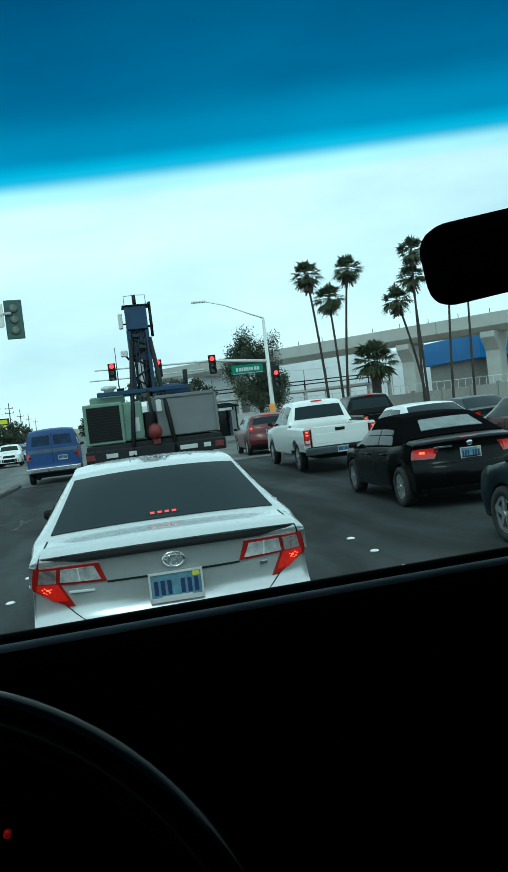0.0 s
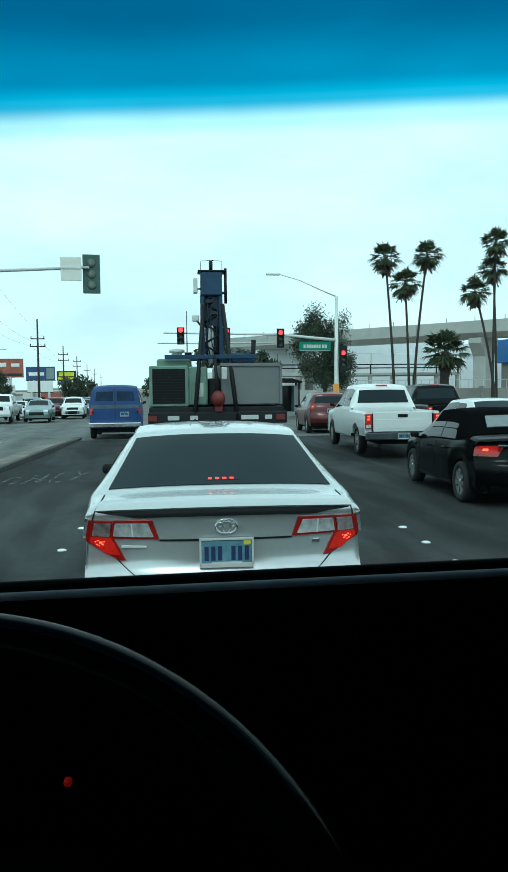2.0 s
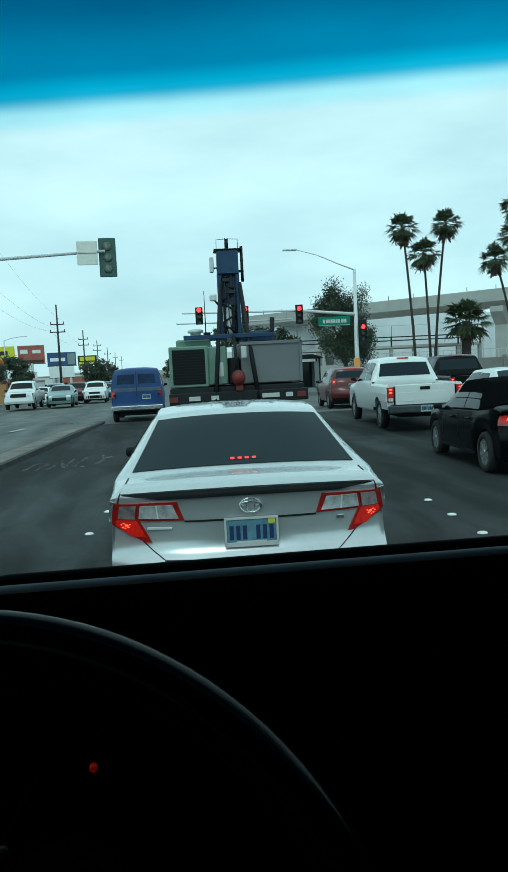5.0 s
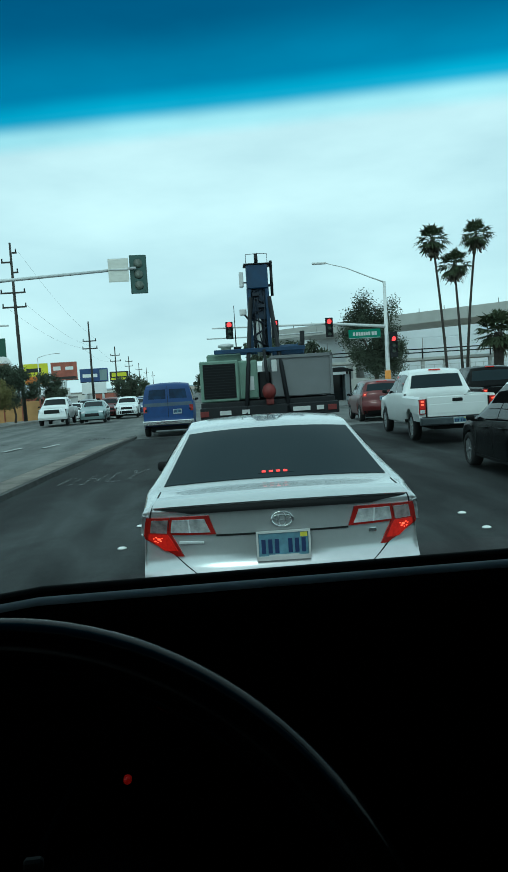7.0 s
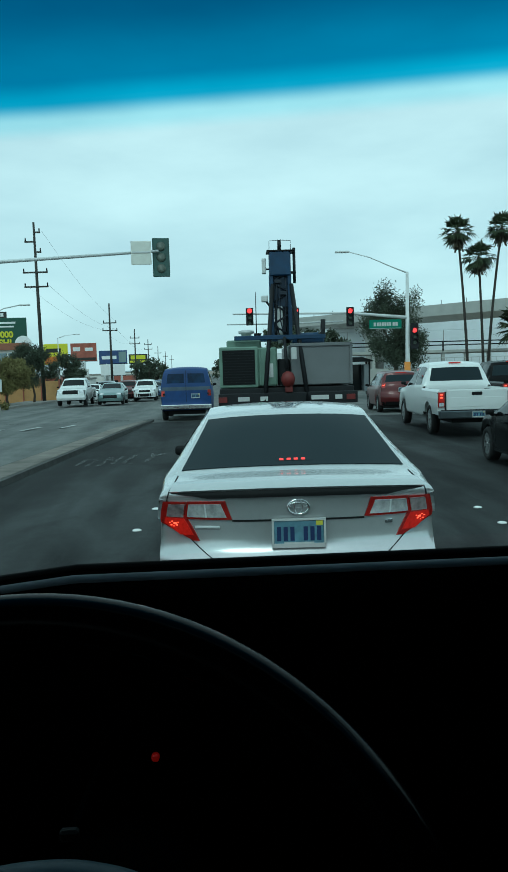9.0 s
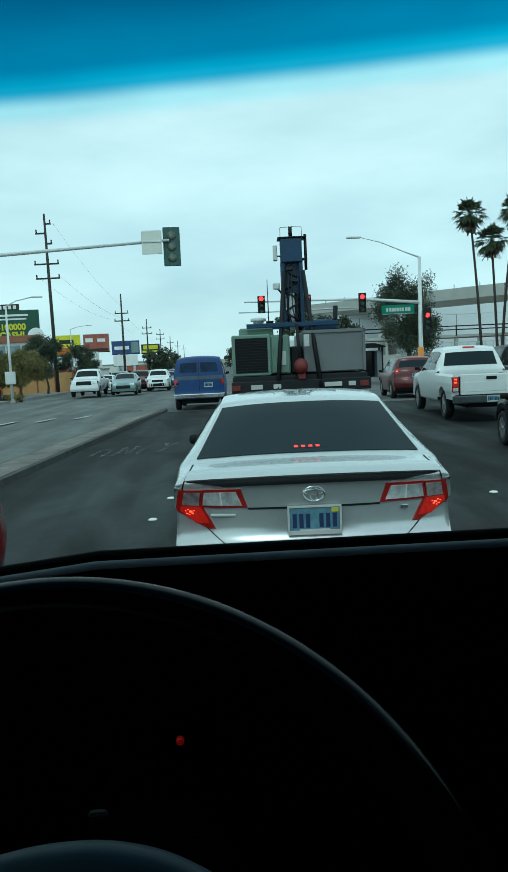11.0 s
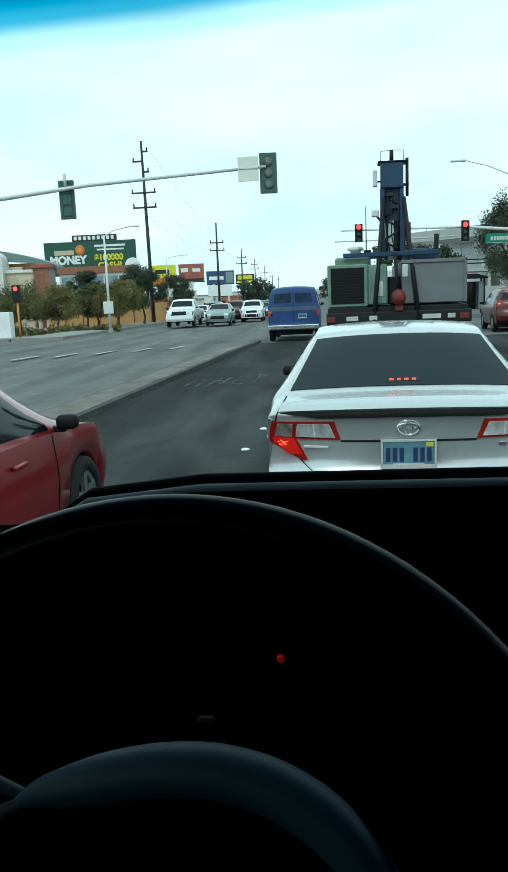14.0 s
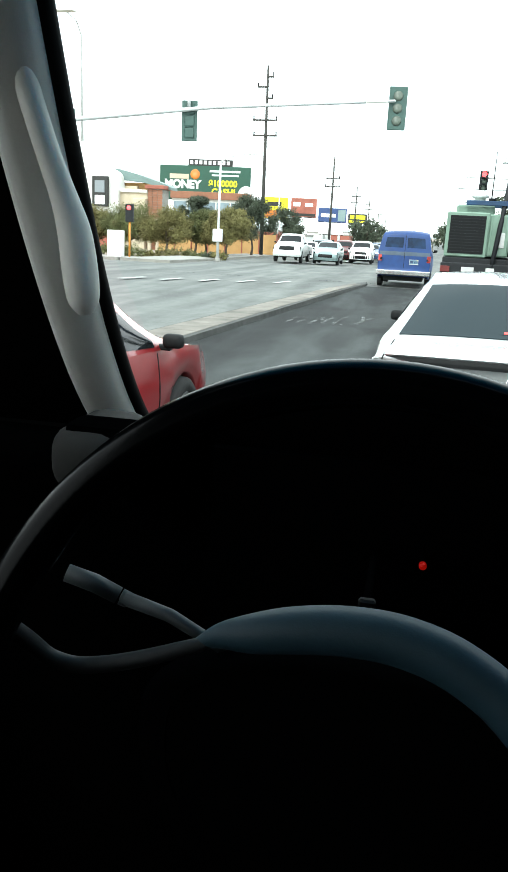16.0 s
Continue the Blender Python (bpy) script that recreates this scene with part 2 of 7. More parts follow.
M = {
    "asphalt": asphalt_material(),
    "asphalt_dark": asphalt_material("dark_asphalt", (0.042, 0.0455, 0.047), 0.55),
    "ground": mat("dry_ground", (0.24, 0.2, 0.16), 0.95, var=0.25, scale=1.5, bump=0.3),
    "concrete": mat("concrete", (0.25, 0.24, 0.22), 0.85, var=0.18, scale=5, bump=0.2),
    "kerb": mat("kerb_concrete", (0.055, 0.055, 0.052), 0.9, var=0.35, scale=5, bump=0.2),
    "median": mat("median_pavers", (0.155, 0.138, 0.120), 0.9, var=0.45, scale=2.2, bump=0.25, per_object=0.07),
    "paint_white": mat("road_paint", (0.62, 0.62, 0.6), 0.7, var=0.25, scale=25),
    "paint_worn": worn_paint_material(),
    "dot": mat("ceramic_marker", (0.8, 0.8, 0.78), 0.4, var=0.08, scale=30),
    "silver": mat("silver_paint", (0.56, 0.58, 0.58), 0.27, 0.60, var=0.03, scale=200, coat=0.8),
    "white": mat("white_paint", (0.72, 0.73, 0.72), 0.35, 0, var=0.03, scale=3, coat=0.6),
    "red": mat("red_paint", (0.24, 0.008, 0.012), 0.3, 0.2, var=0.05, scale=90, coat=0.9),
    "darkred": mat("dark_red_paint", (0.085, 0.006, 0.007), 0.35, 0.2, var=0.05, scale=90, coat=0.4),
    "maroon": mat("maroon_paint", (0.055, 0.009, 0.008), 0.35, 0.2, var=0.05, scale=90, coat=0.7),
    "black": mat("black_paint", (0.0025, 0.003, 0.0035), 0.25, 0.0, var=0.05, scale=90, coat=0.08, spec=0.12),
    "teal_dark": mat("dark_teal_paint", (0.010, 0.018, 0.022), 0.3, 0.1, var=0.05, scale=90, coat=0.15, spec=0.2),
    "teal": mat("pale_teal_paint", (0.20, 0.27, 0.27), 0.35, 0.3, var=0.05, scale=90, coat=0.7),
    "grey": mat("grey_paint", (0.2, 0.22, 0.24), 0.35, 0.3, var=0.05, scale=90, coat=0.7),
    "blue_car": mat("dark_blue_paint", (0.03, 0.06, 0.13), 0.35, 0.2, var=0.05, scale=90, coat=0.7),
    "blue_van": mat("faded_blue_paint", (0.003, 0.034, 0.150), 0.55, 0.0, var=0.2, scale=4, coat=0.06),
    "van_band": mat("faded_grey_band", (0.06, 0.085, 0.12), 0.6, 0.0, var=0.2, scale=4),
    "bumper_dark": mat("dark_chrome_bumper", (0.10, 0.115, 0.125), 0.3, 0.75, var=0.15, scale=8),
    "soft_top": mat("soft_top_fabric", (0.003, 0.003, 0.0035), 1.0, var=0.1, scale=60, bump=0.2, bump_scale=300, spec=0.02),
    "glass": mat("tinted_glass", (0.006, 0.008, 0.009), 0.06, 0.0, var=0, spec=0.22),
    "tint": mat("privacy_glass", (0.022, 0.031, 0.036), 0.16, 0.0, var=0.05, scale=2, spec=0.06),
    "clear_lens": mat("clear_lens", (0.78, 0.80, 0.80), 0.12, 0.45, var=0.5, scale=22, bump=0.5, bump_scale=45, coat=0.8),
    "smoked_lens": mat("smoked_lens", (0.34, 0.29, 0.29), 0.15, 0.35, var=0.5, scale=22, bump=0.5, bump_scale=45, coat=0.8),
    "red_lens": mat("red_lens", (0.26, 0.010, 0.008), 0.15, 0.0, var=0.15, scale=60, coat=1.0),
    "brake": mat("lit_brake_lens", (0.22, 0.006, 0.005), 0.25, 0.0, var=0.6, scale=45, coat=0.25, emit=0.20, emit_color=(1.0, 0.018, 0.010)),
    "brake_hot": mat("lit_brake_bulb", (0.8, 0.08, 0.04), 0.2, 0.0, var=0, emit=2.2, emit_color=(1.0, 0.07, 0.035)),
    "brake_led": mat("lit_brake_diode", (0.5, 0.02, 0.02), 0.3, 0.0, var=0, emit=1.1, emit_color=(1.0, 0.035, 0.03)),
    "sig_red": mat("lit_red_signal", (0.6, 0.02, 0.02), 0.3, var=0, emit=1.8, emit_color=(1.0, 0.045, 0.05)),
    "sig_green": mat("lit_green_signal", (0.02, 0.6, 0.3), 0.3, var=0, emit=4.0, emit_color=(0.02, 1.0, 0.45)),
    "tyre": mat("tyre_rubber", (0.015, 0.015, 0.015), 0.85, var=0.2, scale=20, bump=0.1),
    "alloy": mat("alloy_wheel", (0.42, 0.43, 0.44), 0.35, 0.7, var=0.1, scale=20),
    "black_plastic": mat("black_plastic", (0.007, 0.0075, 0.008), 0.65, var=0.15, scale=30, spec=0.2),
    "chrome": mat("chrome", (0.75, 0.76, 0.77), 0.12, 1.0, var=0.03, scale=20),
    "plate_blue": mat("plate_blue", (0.12, 0.22, 0.28), 0.5, var=0.35, scale=18),
    "plate_white": mat("plate_white", (0.5, 0.5, 0.49), 0.5, var=0.06, scale=30),
    "ink_blue": mat("plate_ink", (0.015, 0.03, 0.10), 0.5, var=0.05, scale=30),
    "steel": mat("galvanised_steel", (0.56, 0.58, 0.58), 0.5, 0.15, var=0.1, scale=6),
    "pale_metal": mat("pale_painted_metal", (0.62, 0.63, 0.62), 0.45, 0.1, var=0.08, scale=5),
    "dark_metal": mat("dark_metal", (0.012, 0.013, 0.015), 0.6, 0.1, var=0.3, scale=8, spec=0.3),
    "rig_blue": mat("rig_blue_paint", (0.005, 0.032, 0.085), 0.5, 0.0, var=0.3, scale=6, bump=0.05),
    "rig_mid": mat("worn_blue_panel", (0.005, 0.021, 0.052), 0.55, 0.0, var=0.35, scale=6),
    "rig_green": mat("faded_green_enamel", (0.15, 0.225, 0.175), 0.55, 0.0, var=0.16, scale=4),
    "rig_grey": mat("grey_sheet_metal", (0.15, 0.155, 0.16), 0.55, 0.1, var=0.1, scale=3),
    "rig_red": mat("dull_red_paint", (0.12, 0.012, 0.01), 0.6, 0.0, var=0.3, scale=8),
    "signal_back": mat("signal_housing_dark_green", (0.042, 0.088, 0.076), 0.55, var=0.15, scale=8),
    "signal_disc": mat("signal_lens_dark", (0.085, 0.105, 0.085), 0.4, var=0.25, scale=20),
    "sign_back": mat("bare_sign_back", (0.66, 0.66, 0.60), 0.5, 0.2, var=0.06, scale=4),
    "sign_green": mat("sign_green", (0.01, 0.17, 0.10), 0.5, var=0.06, scale=5),
    "orange": mat("orange_paint", (0.6, 0.24, 0.04), 0.7, var=0.2, scale=5),
    "wood_pole": mat("weathered_pole_wood", (0.045, 0.042, 0.038), 0.9, var=0.3, scale=3, bump=0.3),
    "bark": mat("bark", (0.10, 0.08, 0.065), 0.95, var=0.3, scale=5, bump=0.5, bump_scale=20),
    "palm_bark": mat("palm_bark", (0.042, 0.036, 0.031), 0.95, var=0.3, scale=4, bump=0.5, bump_scale=15),
    "leaf": mat("olive_leaves", (0.115, 0.122, 0.052), 0.8, var=0.4, scale=1.6, spec=0.2),
    "leaf_dark": mat("dark_leaves", (0.070, 0.084, 0.058), 0.8, var=0.45, scale=1.5, spec=0.2),
    "leaf_yellow": mat("yellow_green_leaves", (0.16, 0.145, 0.06), 0.8, var=0.4, scale=1.6, spec=0.2),
    "palm_leaf": mat("palm_fronds", (0.055, 0.07, 0.036), 0.75, var=0.35, scale=2.0, spec=0.25),
    "palm_dead": mat("dry_palm_skirt", (0.075, 0.066, 0.045), 0.9, var=0.3, scale=4),
    "stucco_white": mat("white_stucco", (0.66, 0.65, 0.62), 0.9, var=0.06, scale=3, bump=0.15),
    "stucco_cream": mat("cream_stucco", (0.52, 0.44, 0.33), 0.9, var=0.1, scale=3, bump=0.15),
    "stucco_ochre": mat("ochre_stucco", (0.46, 0.27, 0.11), 0.9, var=0.12, scale=2, bump=0.15),
    "stucco_red": mat("terracotta_stucco", (0.30, 0.10, 0.07), 0.9, var=0.12, scale=2, bump=0.15),
    "brick": mat("brick", (0.26, 0.115, 0.07), 0.9, var=0.15, scale=6, per_object=0.2),
    "roof_green": mat("grey_green_metal_roof", (0.16, 0.22, 0.21), 0.5, 0.2, var=0.1, scale=4),
    "blue_roof": mat("blue_canopy_metal", (0.012, 0.12, 0.36), 0.5, 0.1, var=0.12, scale=2),
    "guideway": mat("guideway_concrete", (0.40, 0.40, 0.38), 0.85, var=0.1, scale=0.8, bump=0.1),
    "white_wall": mat("white_fabric_wall", (0.74, 0.76, 0.78), 0.7, var=0.08, scale=0.5),
    "bb_green": mat("dark_green_board", (0.015, 0.07, 0.045), 0.5, var=0.1, scale=1),
    "bb_yellow": mat("yellow_board", (0.62, 0.60, 0.02), 0.5, var=0.1, scale=1),
    "bb_orange": mat("orange_board", (0.52, 0.16, 0.02), 0.5, var=0.15, scale=1),
    "bb_red": mat("red_brown_board", (0.30, 0.09, 0.06), 0.5, var=0.25, scale=1.5),
    "bb_blue": mat("blue_board", (0.03, 0.06, 0.17), 0.5, var=0.25, scale=1.5),
    "bb_black": mat("black_board", (0.02, 0.02, 0.018), 0.5, var=0.1, scale=2),
    "bb_white": mat("white_board", (0.75, 0.76, 0.76), 0.5, var=0.06, scale=1.5),
    # dash, rim and cabin: deep shade is put into their near-black colours
    "dash": mat("shaded_dash_vinyl", (0.0008, 0.0009, 0.001), 0.8, var=0.1, scale=60, bump=0.08, bump_scale=500, spec=0.0),
    "dash_edge": mat("dash_edge_highlight", (0.055, 0.065, 0.075), 0.6, var=0.2, scale=40, spec=0.2),
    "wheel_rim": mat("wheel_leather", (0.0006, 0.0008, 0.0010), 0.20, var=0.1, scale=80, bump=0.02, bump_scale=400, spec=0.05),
    # blue-grey sheen of the lit hub edge is put into this colour
    "hub": mat("lit_hub_plastic", (0.016, 0.036, 0.048), 0.5, var=0.1, scale=60, bump=0.04, bump_scale=500, spec=0.2),
    "stalk": mat("stalk_plastic", (0.035, 0.042, 0.044), 0.5, var=0.15, scale=60, bump=0.04, bump_scale=500, spec=0.25),
    "spoke": mat("spoke_plastic", (0.014, 0.016, 0.017), 0.5, var=0.15, scale=60, spec=0.2),
    "trip_grey": mat("trip_stem_plastic", (0.006, 0.0065, 0.0065), 0.6, var=0.1, scale=60, spec=0.1),
    "pillar": mat("grey_pillar_plastic", (0.40, 0.40, 0.375), 0.7, var=0.08, scale=30, bump=0.04, bump_scale=400),
    "hazy_window": mat("hazy_plastic_window", (0.17, 0.19, 0.19), 0.3, var=0.3, scale=6, spec=0.3),
    "plate_yellow": mat("plate_sticker", (0.55, 0.5, 0.05), 0.5, var=0.1, scale=30),
    "seal": mat("seal_rubber", (0.003, 0.003, 0.003), 0.8, var=0.1, scale=30, spec=0.1),
    "van_glass": mat("van_blue_glass", (0.008, 0.024, 0.062), 0.2, var=0.5, scale=6, spec=0.22),
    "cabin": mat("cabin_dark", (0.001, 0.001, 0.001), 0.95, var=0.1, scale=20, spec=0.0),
    "lamp_red": mat("warning_lamp", (0.3, 0.0, 0.0), 0.5, var=0, emit=0.05, emit_color=(1.0, 0.012, 0.006)),
    "paint_faded": mat("faded_road_paint", (0.40, 0.40, 0.39), 0.85, var=0.35, scale=6),
    "brick_orange": mat("orange_fascia", (0.25, 0.105, 0.06), 0.7, var=0.15, scale=2),
    "shop_glass": mat("pale_shop_glass", (0.22, 0.28, 0.32), 0.15, var=0.3, scale=0.8),
    "rig_navy": mat("grimy_navy_paint", (0.006, 0.011, 0.022), 0.6, 0.0, var=0.4, scale=7),
    "dash_cap": mat("dash_cap_plastic", (0.024, 0.024, 0.023), 0.75, var=0.1, scale=40, spec=0.15),
    "block_wall": mat("grey_block_wall", (0.25, 0.245, 0.23), 0.9, var=0.12, scale=2, bump=0.15),
    "windshield": windshield_material(),
}


# ---------------------------------------------------------------- mesh helpers
def mesh_of(name, verts, faces, material, smooth=False):
    me = bpy.data.meshes.new(name)
    me.from_pydata([tuple(map(float, v)) for v in verts], [], [tuple(map(int, f)) for f in faces])
    bm = bmesh.new()
    bm.from_mesh(me)
    bmesh.ops.recalc_face_normals(bm, faces=bm.faces)
    bm.to_mesh(me)
    bm.free()
    if smooth:
        me.polygons.foreach_set("use_smooth", [True] * len(me.polygons))
    me.materials.append(material)
    me.update()
    return me


def raw_mesh(name, verts, faces, material, smooth=False):
    me = bpy.data.meshes.new(name)
    me.from_pydata([tuple(map(float, v)) for v in verts], [], [tuple(map(int, f)) for f in faces])
    if smooth:
        me.polygons.foreach_set("use_smooth", [True] * len(me.polygons))
    me.materials.append(material)
    me.update()
    return me


def from_bm(name, bm, material, smooth=False):
    me = bpy.data.meshes.new(name)
    bmesh.ops.recalc_face_normals(bm, faces=bm.faces)
    bm.to_mesh(me)
    bm.free()
    if smooth:
        me.polygons.foreach_set("use_smooth", [True] * len(me.polygons))
    me.materials.append(material)
    return me


def part(name, me, parent=None, label="", m=None):
    ob = new(name, me)
    if parent is not None:
        ob.parent = parent
    if m is not None:
        ob.matrix_basis = m
    if label:
        ob["label"] = label
    return ob


def thing(name, label, category, m=None, group="", kind=""):
    ob = new(name)
    ob.empty_display_size = 0.2
    if m is not None:
        ob.matrix_basis = m
    return tagged(ob, label, category, group, kind)


def single(name, me, label, category, m=None, group="", kind=""):
    ob = new(name, me)
    if m is not None:
        ob.matrix_basis = m
    return tagged(ob, label, category, group, kind)


def box(name, lo, hi, material, bevel=0.0, seg=2, smooth=False, m=None):
    bm = bmesh.new()
    bmesh.ops.create_cube(bm, size=1)
    for v in bm.verts:
        v.co = Vector([lo[i] + (v.co[i] + 0.5) * (hi[i] - lo[i]) for i in range(3)])
    if bevel:
        bmesh.ops.bevel(bm, geom=list(bm.edges), offset=bevel, segments=seg, profile=0.6, affect="EDGES")
    if m is not None:
        bm.transform(m)
    return from_bm(name, bm, material, smooth)


def tube(name, pts, radii, material, n=8, smooth=True, caps=True):
    pts = [Vector(p) for p in pts]
    if not hasattr(radii, "__len__"):
        radii = [radii] * len(pts)
    verts, faces = [], []
    side = None
    for i, p in enumerate(pts):
        d = (pts[min(i + 1, len(pts) - 1)] - pts[max(i - 1, 0)]).normalized()
        if side is None:
            side = d.orthogonal().normalized()
        side = (side - d * side.dot(d)).normalized()
        up = d.cross(side)
        for k in range(n):
            a = 2 * math.pi * k / n
            verts.append(p + (side * math.cos(a) + up * math.sin(a)) * radii[i])
    for i in range(len(pts) - 1):
        for k in range(n):
            faces.append((i * n + k, i * n + (k + 1) % n, (i + 1) * n + (k + 1) % n, (i + 1) * n + k))
    if caps:
        faces.append(tuple(range(n))[::-1])
        faces.append(tuple((len(pts) - 1) * n + k for k in range(n)))
    return mesh_of(name, verts, faces, material, smooth)


def lathe(name, prof, material, n=20, axis="x", smooth=True, closed=True):
    """prof: (radius, along)."""
    verts, faces = [], []
    for r, a in prof:
        for k in range(n):
            t = 2 * math.pi * k / n
            c, s = r * math.cos(t), r * math.sin(t)
            verts.append((a, c, s) if axis == "x" else (c, s, a))
    for i in range(len(prof) - 1):
        for k in range(n):
            faces.append((i * n + k, i * n + (k + 1) % n, (i + 1) * n + (k + 1) % n, (i + 1) * n + k))
    if closed:
        faces.append(tuple(range(n)))
        faces.append(tuple((len(prof) - 1) * n + k for k in range(n)))
    return mesh_of(name, verts, faces, material, smooth)


def prism(name, outline, y0, y1, material):
    """An outline in x and z, drawn out along y."""
    n = len(outline)
    verts = [(x, y0, z) for x, z in outline] + [(x, y1, z) for x, z in outline]
    faces = [tuple(range(n)), tuple(range(n, 2 * n))] + [(i, (i + 1) % n, n + (i + 1) % n, n + i) for i in range(n)]
    return mesh_of(name, verts, faces, material)


def grade(y):
    """Height of the ground: level at the stop, then falling gently away."""
    return 0.0 if y < 24 else -0.0135 * (min(y, 160) - 24)


HEAD = 5.0  # the local street's heading, degrees to the right of y


def lane(x, y, turn=0.0):
    """A vehicle's pose on the local street, rear centre at (x, y)."""
    return pose(x, y, grade(y), -0.6 if y > 25 else 0, 0, -HEAD + turn)


# ---------------------------------------------------------------- cars
def chaikin(rows, passes=2):
    rows = [np.array(r, float) for r in rows]
    for _ in range(passes):
        out = [rows[0]]
        for a, b in zip(rows[:-1], rows[1:]):
            out += [a * 0.78 + b * 0.22, a * 0.22 + b * 0.78]
        rows = out + [rows[-1]]
    return np.array(rows)


class Shell:
    """A car's skin: a centre profile from the rear bumper over the roof to the front bumper, drawn across, and its sides."""

    def __init__(self, prof, wide, belt, sill, wheels, wheel_r, gh, passes=2):
        self.rows = chaikin([(i, *p) for i, p in enumerate(prof)], passes)
        self.wide, self.belt_pts, self.sill, self.wheels, self.wheel_r, self.gh = wide, belt, sill, wheels, wheel_r, gh
        self.length = max(p[0] for p in prof)

    def W(self, v):
        return float(np.interp(v, [p[0] for p in self.wide], [p[1] for p in self.wide]))

    def belt(self, v):
        return float(np.interp(v, [p[0] for p in self.belt_pts], [p[1] for p in self.belt_pts]))

    def row(self, t):
        return [float(np.interp(t, self.rows[:, 0], self.rows[:, k])) for k in range(1, 6)]

    def S(self, t, u):
        v, z, hw, zb, vb = self.row(t)
        return Vector((hw * u, v + vb * abs(u) ** 3, z - zb * abs(u) ** 2.5))

    def R(self, t, h, s=1):
        """The ruled flank between the profile's edge (h 0) and the belt (h 1)."""
        a = self.S(t, 1)
        v = min(max(a.y, self.wide[0][0]), self.wide[-1][0])
        b = Vector((self.W(v) - 0.025, a.y, min(self.belt(v), a.z)))
        p = a.lerp(b, h)
        p.x += 0.035 * math.sin(math.pi * h)
        return Vector((p.x * s, p.y, p.z))

    def low(self, v):
        z = self.sill
        for w in self.wheels:
            d = abs(v - w)
            r = self.wheel_r + 0.055
            if d < r:
                z = max(z, self.wheel_r + math.sqrt(r * r - d * d) - 0.02)
        return z

    def side(self, v, h, s=1):
        """The lower side: h 0 at the belt, 1 at the sill."""
        zt, zl = self.belt(v), self.low(v)
        w = self.W(v)
        x = w - 0.025 + 0.03 * math.sin(math.pi * min(1, h * 1.1)) - 0.03 * max(0, h - 0.6)
        return Vector((x * s, v, zt + (zl - zt) * h))

    def body(self, name, material, t_lo=0, t_hi=None, nu=12):
        verts, faces = [], []
        ts = [t for t in self.rows[:, 0] if t_lo <= t <= (t_hi if t_hi is not None else 1e9)]
        us = np.linspace(-1, 1, 2 * nu + 1)
        for t in ts:
            verts += [self.S(t, u) for u in us]
        n = len(us)
        for i in range(len(ts) - 1):
            for k in range(n - 1):
                faces.append((i * n + k, i * n + k + 1, (i + 1) * n + k + 1, (i + 1) * n + k))
        for s in (-1, 1):
            f0, f1 = self.gh
            tt = [t for t in ts if f0 <= t <= f1]
            o = len(verts)
            hs = [0, 0.15, 0.35, 0.6, 0.85, 1]
            for t in tt:
                verts += [self.R(t, h, s) for h in hs]
            for i in range(len(tt) - 1):
                for k in range(len(hs) - 1):
                    a = o + i * len(hs) + k
                    faces.append((a, a + 1, a + len(hs) + 1, a + len(hs)))
        return mesh_of(name, verts, faces, material, True)

    def flank(self, name, material, s):
        verts, faces = [], []
        v0, v1 = self.wide[0][0], self.wide[-1][0]
        vs = list(np.linspace(v0, v1, 14))
        for w in self.wheels:
            r = self.wheel_r + 0.055
            vs += [w + r * math.cos(a) for a in np.linspace(0, math.pi, 11)]
        vs = sorted(x for x in vs if v0 <= x <= v1)
        hs = [0, 0.12, 0.3, 0.5, 0.75, 0.93, 1]
        for v in vs:
            verts += [self.side(v, h, s) for h in hs]
            p = self.side(v, 1, s)
            verts.append(Vector((p.x - 0.1 * s, p.y, p.z + 0.01)))
        n = len(hs) + 1
        for i in range(len(vs) - 1):
            for k in range(n - 1):
                faces.append((i * n + k, i * n + k + 1, (i + 1) * n + k + 1, (i + 1) * n + k))
        return mesh_of(name, verts, faces, material, True)

    def patch(self, name, f, a0, a1, b0, b1, material, off=0.006, na=8, nb=8, thick=0.02, smooth=True):
        """A panel on a surface f(a, b); b0 and b1 may follow a."""
        centre = Vector((0, self.length * 0.5, 0.75))
        grid = []
        for i in range(na + 1):
            a = a0 + (a1 - a0) * i / na
            lo = b0(i / na) if callable(b0) else b0
            hi = b1(i / na) if callable(b1) else b1
            row = []
            for k in range(nb + 1):
                b = lo + (hi - lo) * k / nb
                p = f(a, b)
                e = 0.01
                n = (f(a + e, b) - f(a - e, b)).cross(f(a, b + e) - f(a, b - e))
                if n.length < 1e-9:
                    n = p - centre
                n.normalize()
                c = Vector((p.x * 0.6, min(max(p.y, 0.9), self.length - 0.9), 0.7))
                if n.dot(p - c) < 0:
                    n = -n
                row.append((p + n * off, p - n * thick))
            grid.append(row)
        verts = [p[0] for r in grid for p in r]
        n = nb + 1
        faces = [(i * n + k, i * n + k + 1, (i + 1) * n + k + 1, (i + 1) * n + k) for i in range(na) for k in range(nb)]
        rim = [(0, k) for k in range(nb + 1)] + [(i, nb) for i in range(1, na + 1)] + [(na, k) for k in range(nb - 1, -1, -1)] + [(i, 0) for i in range(na - 1, 0, -1)]
        o, nr = len(verts), len(rim)
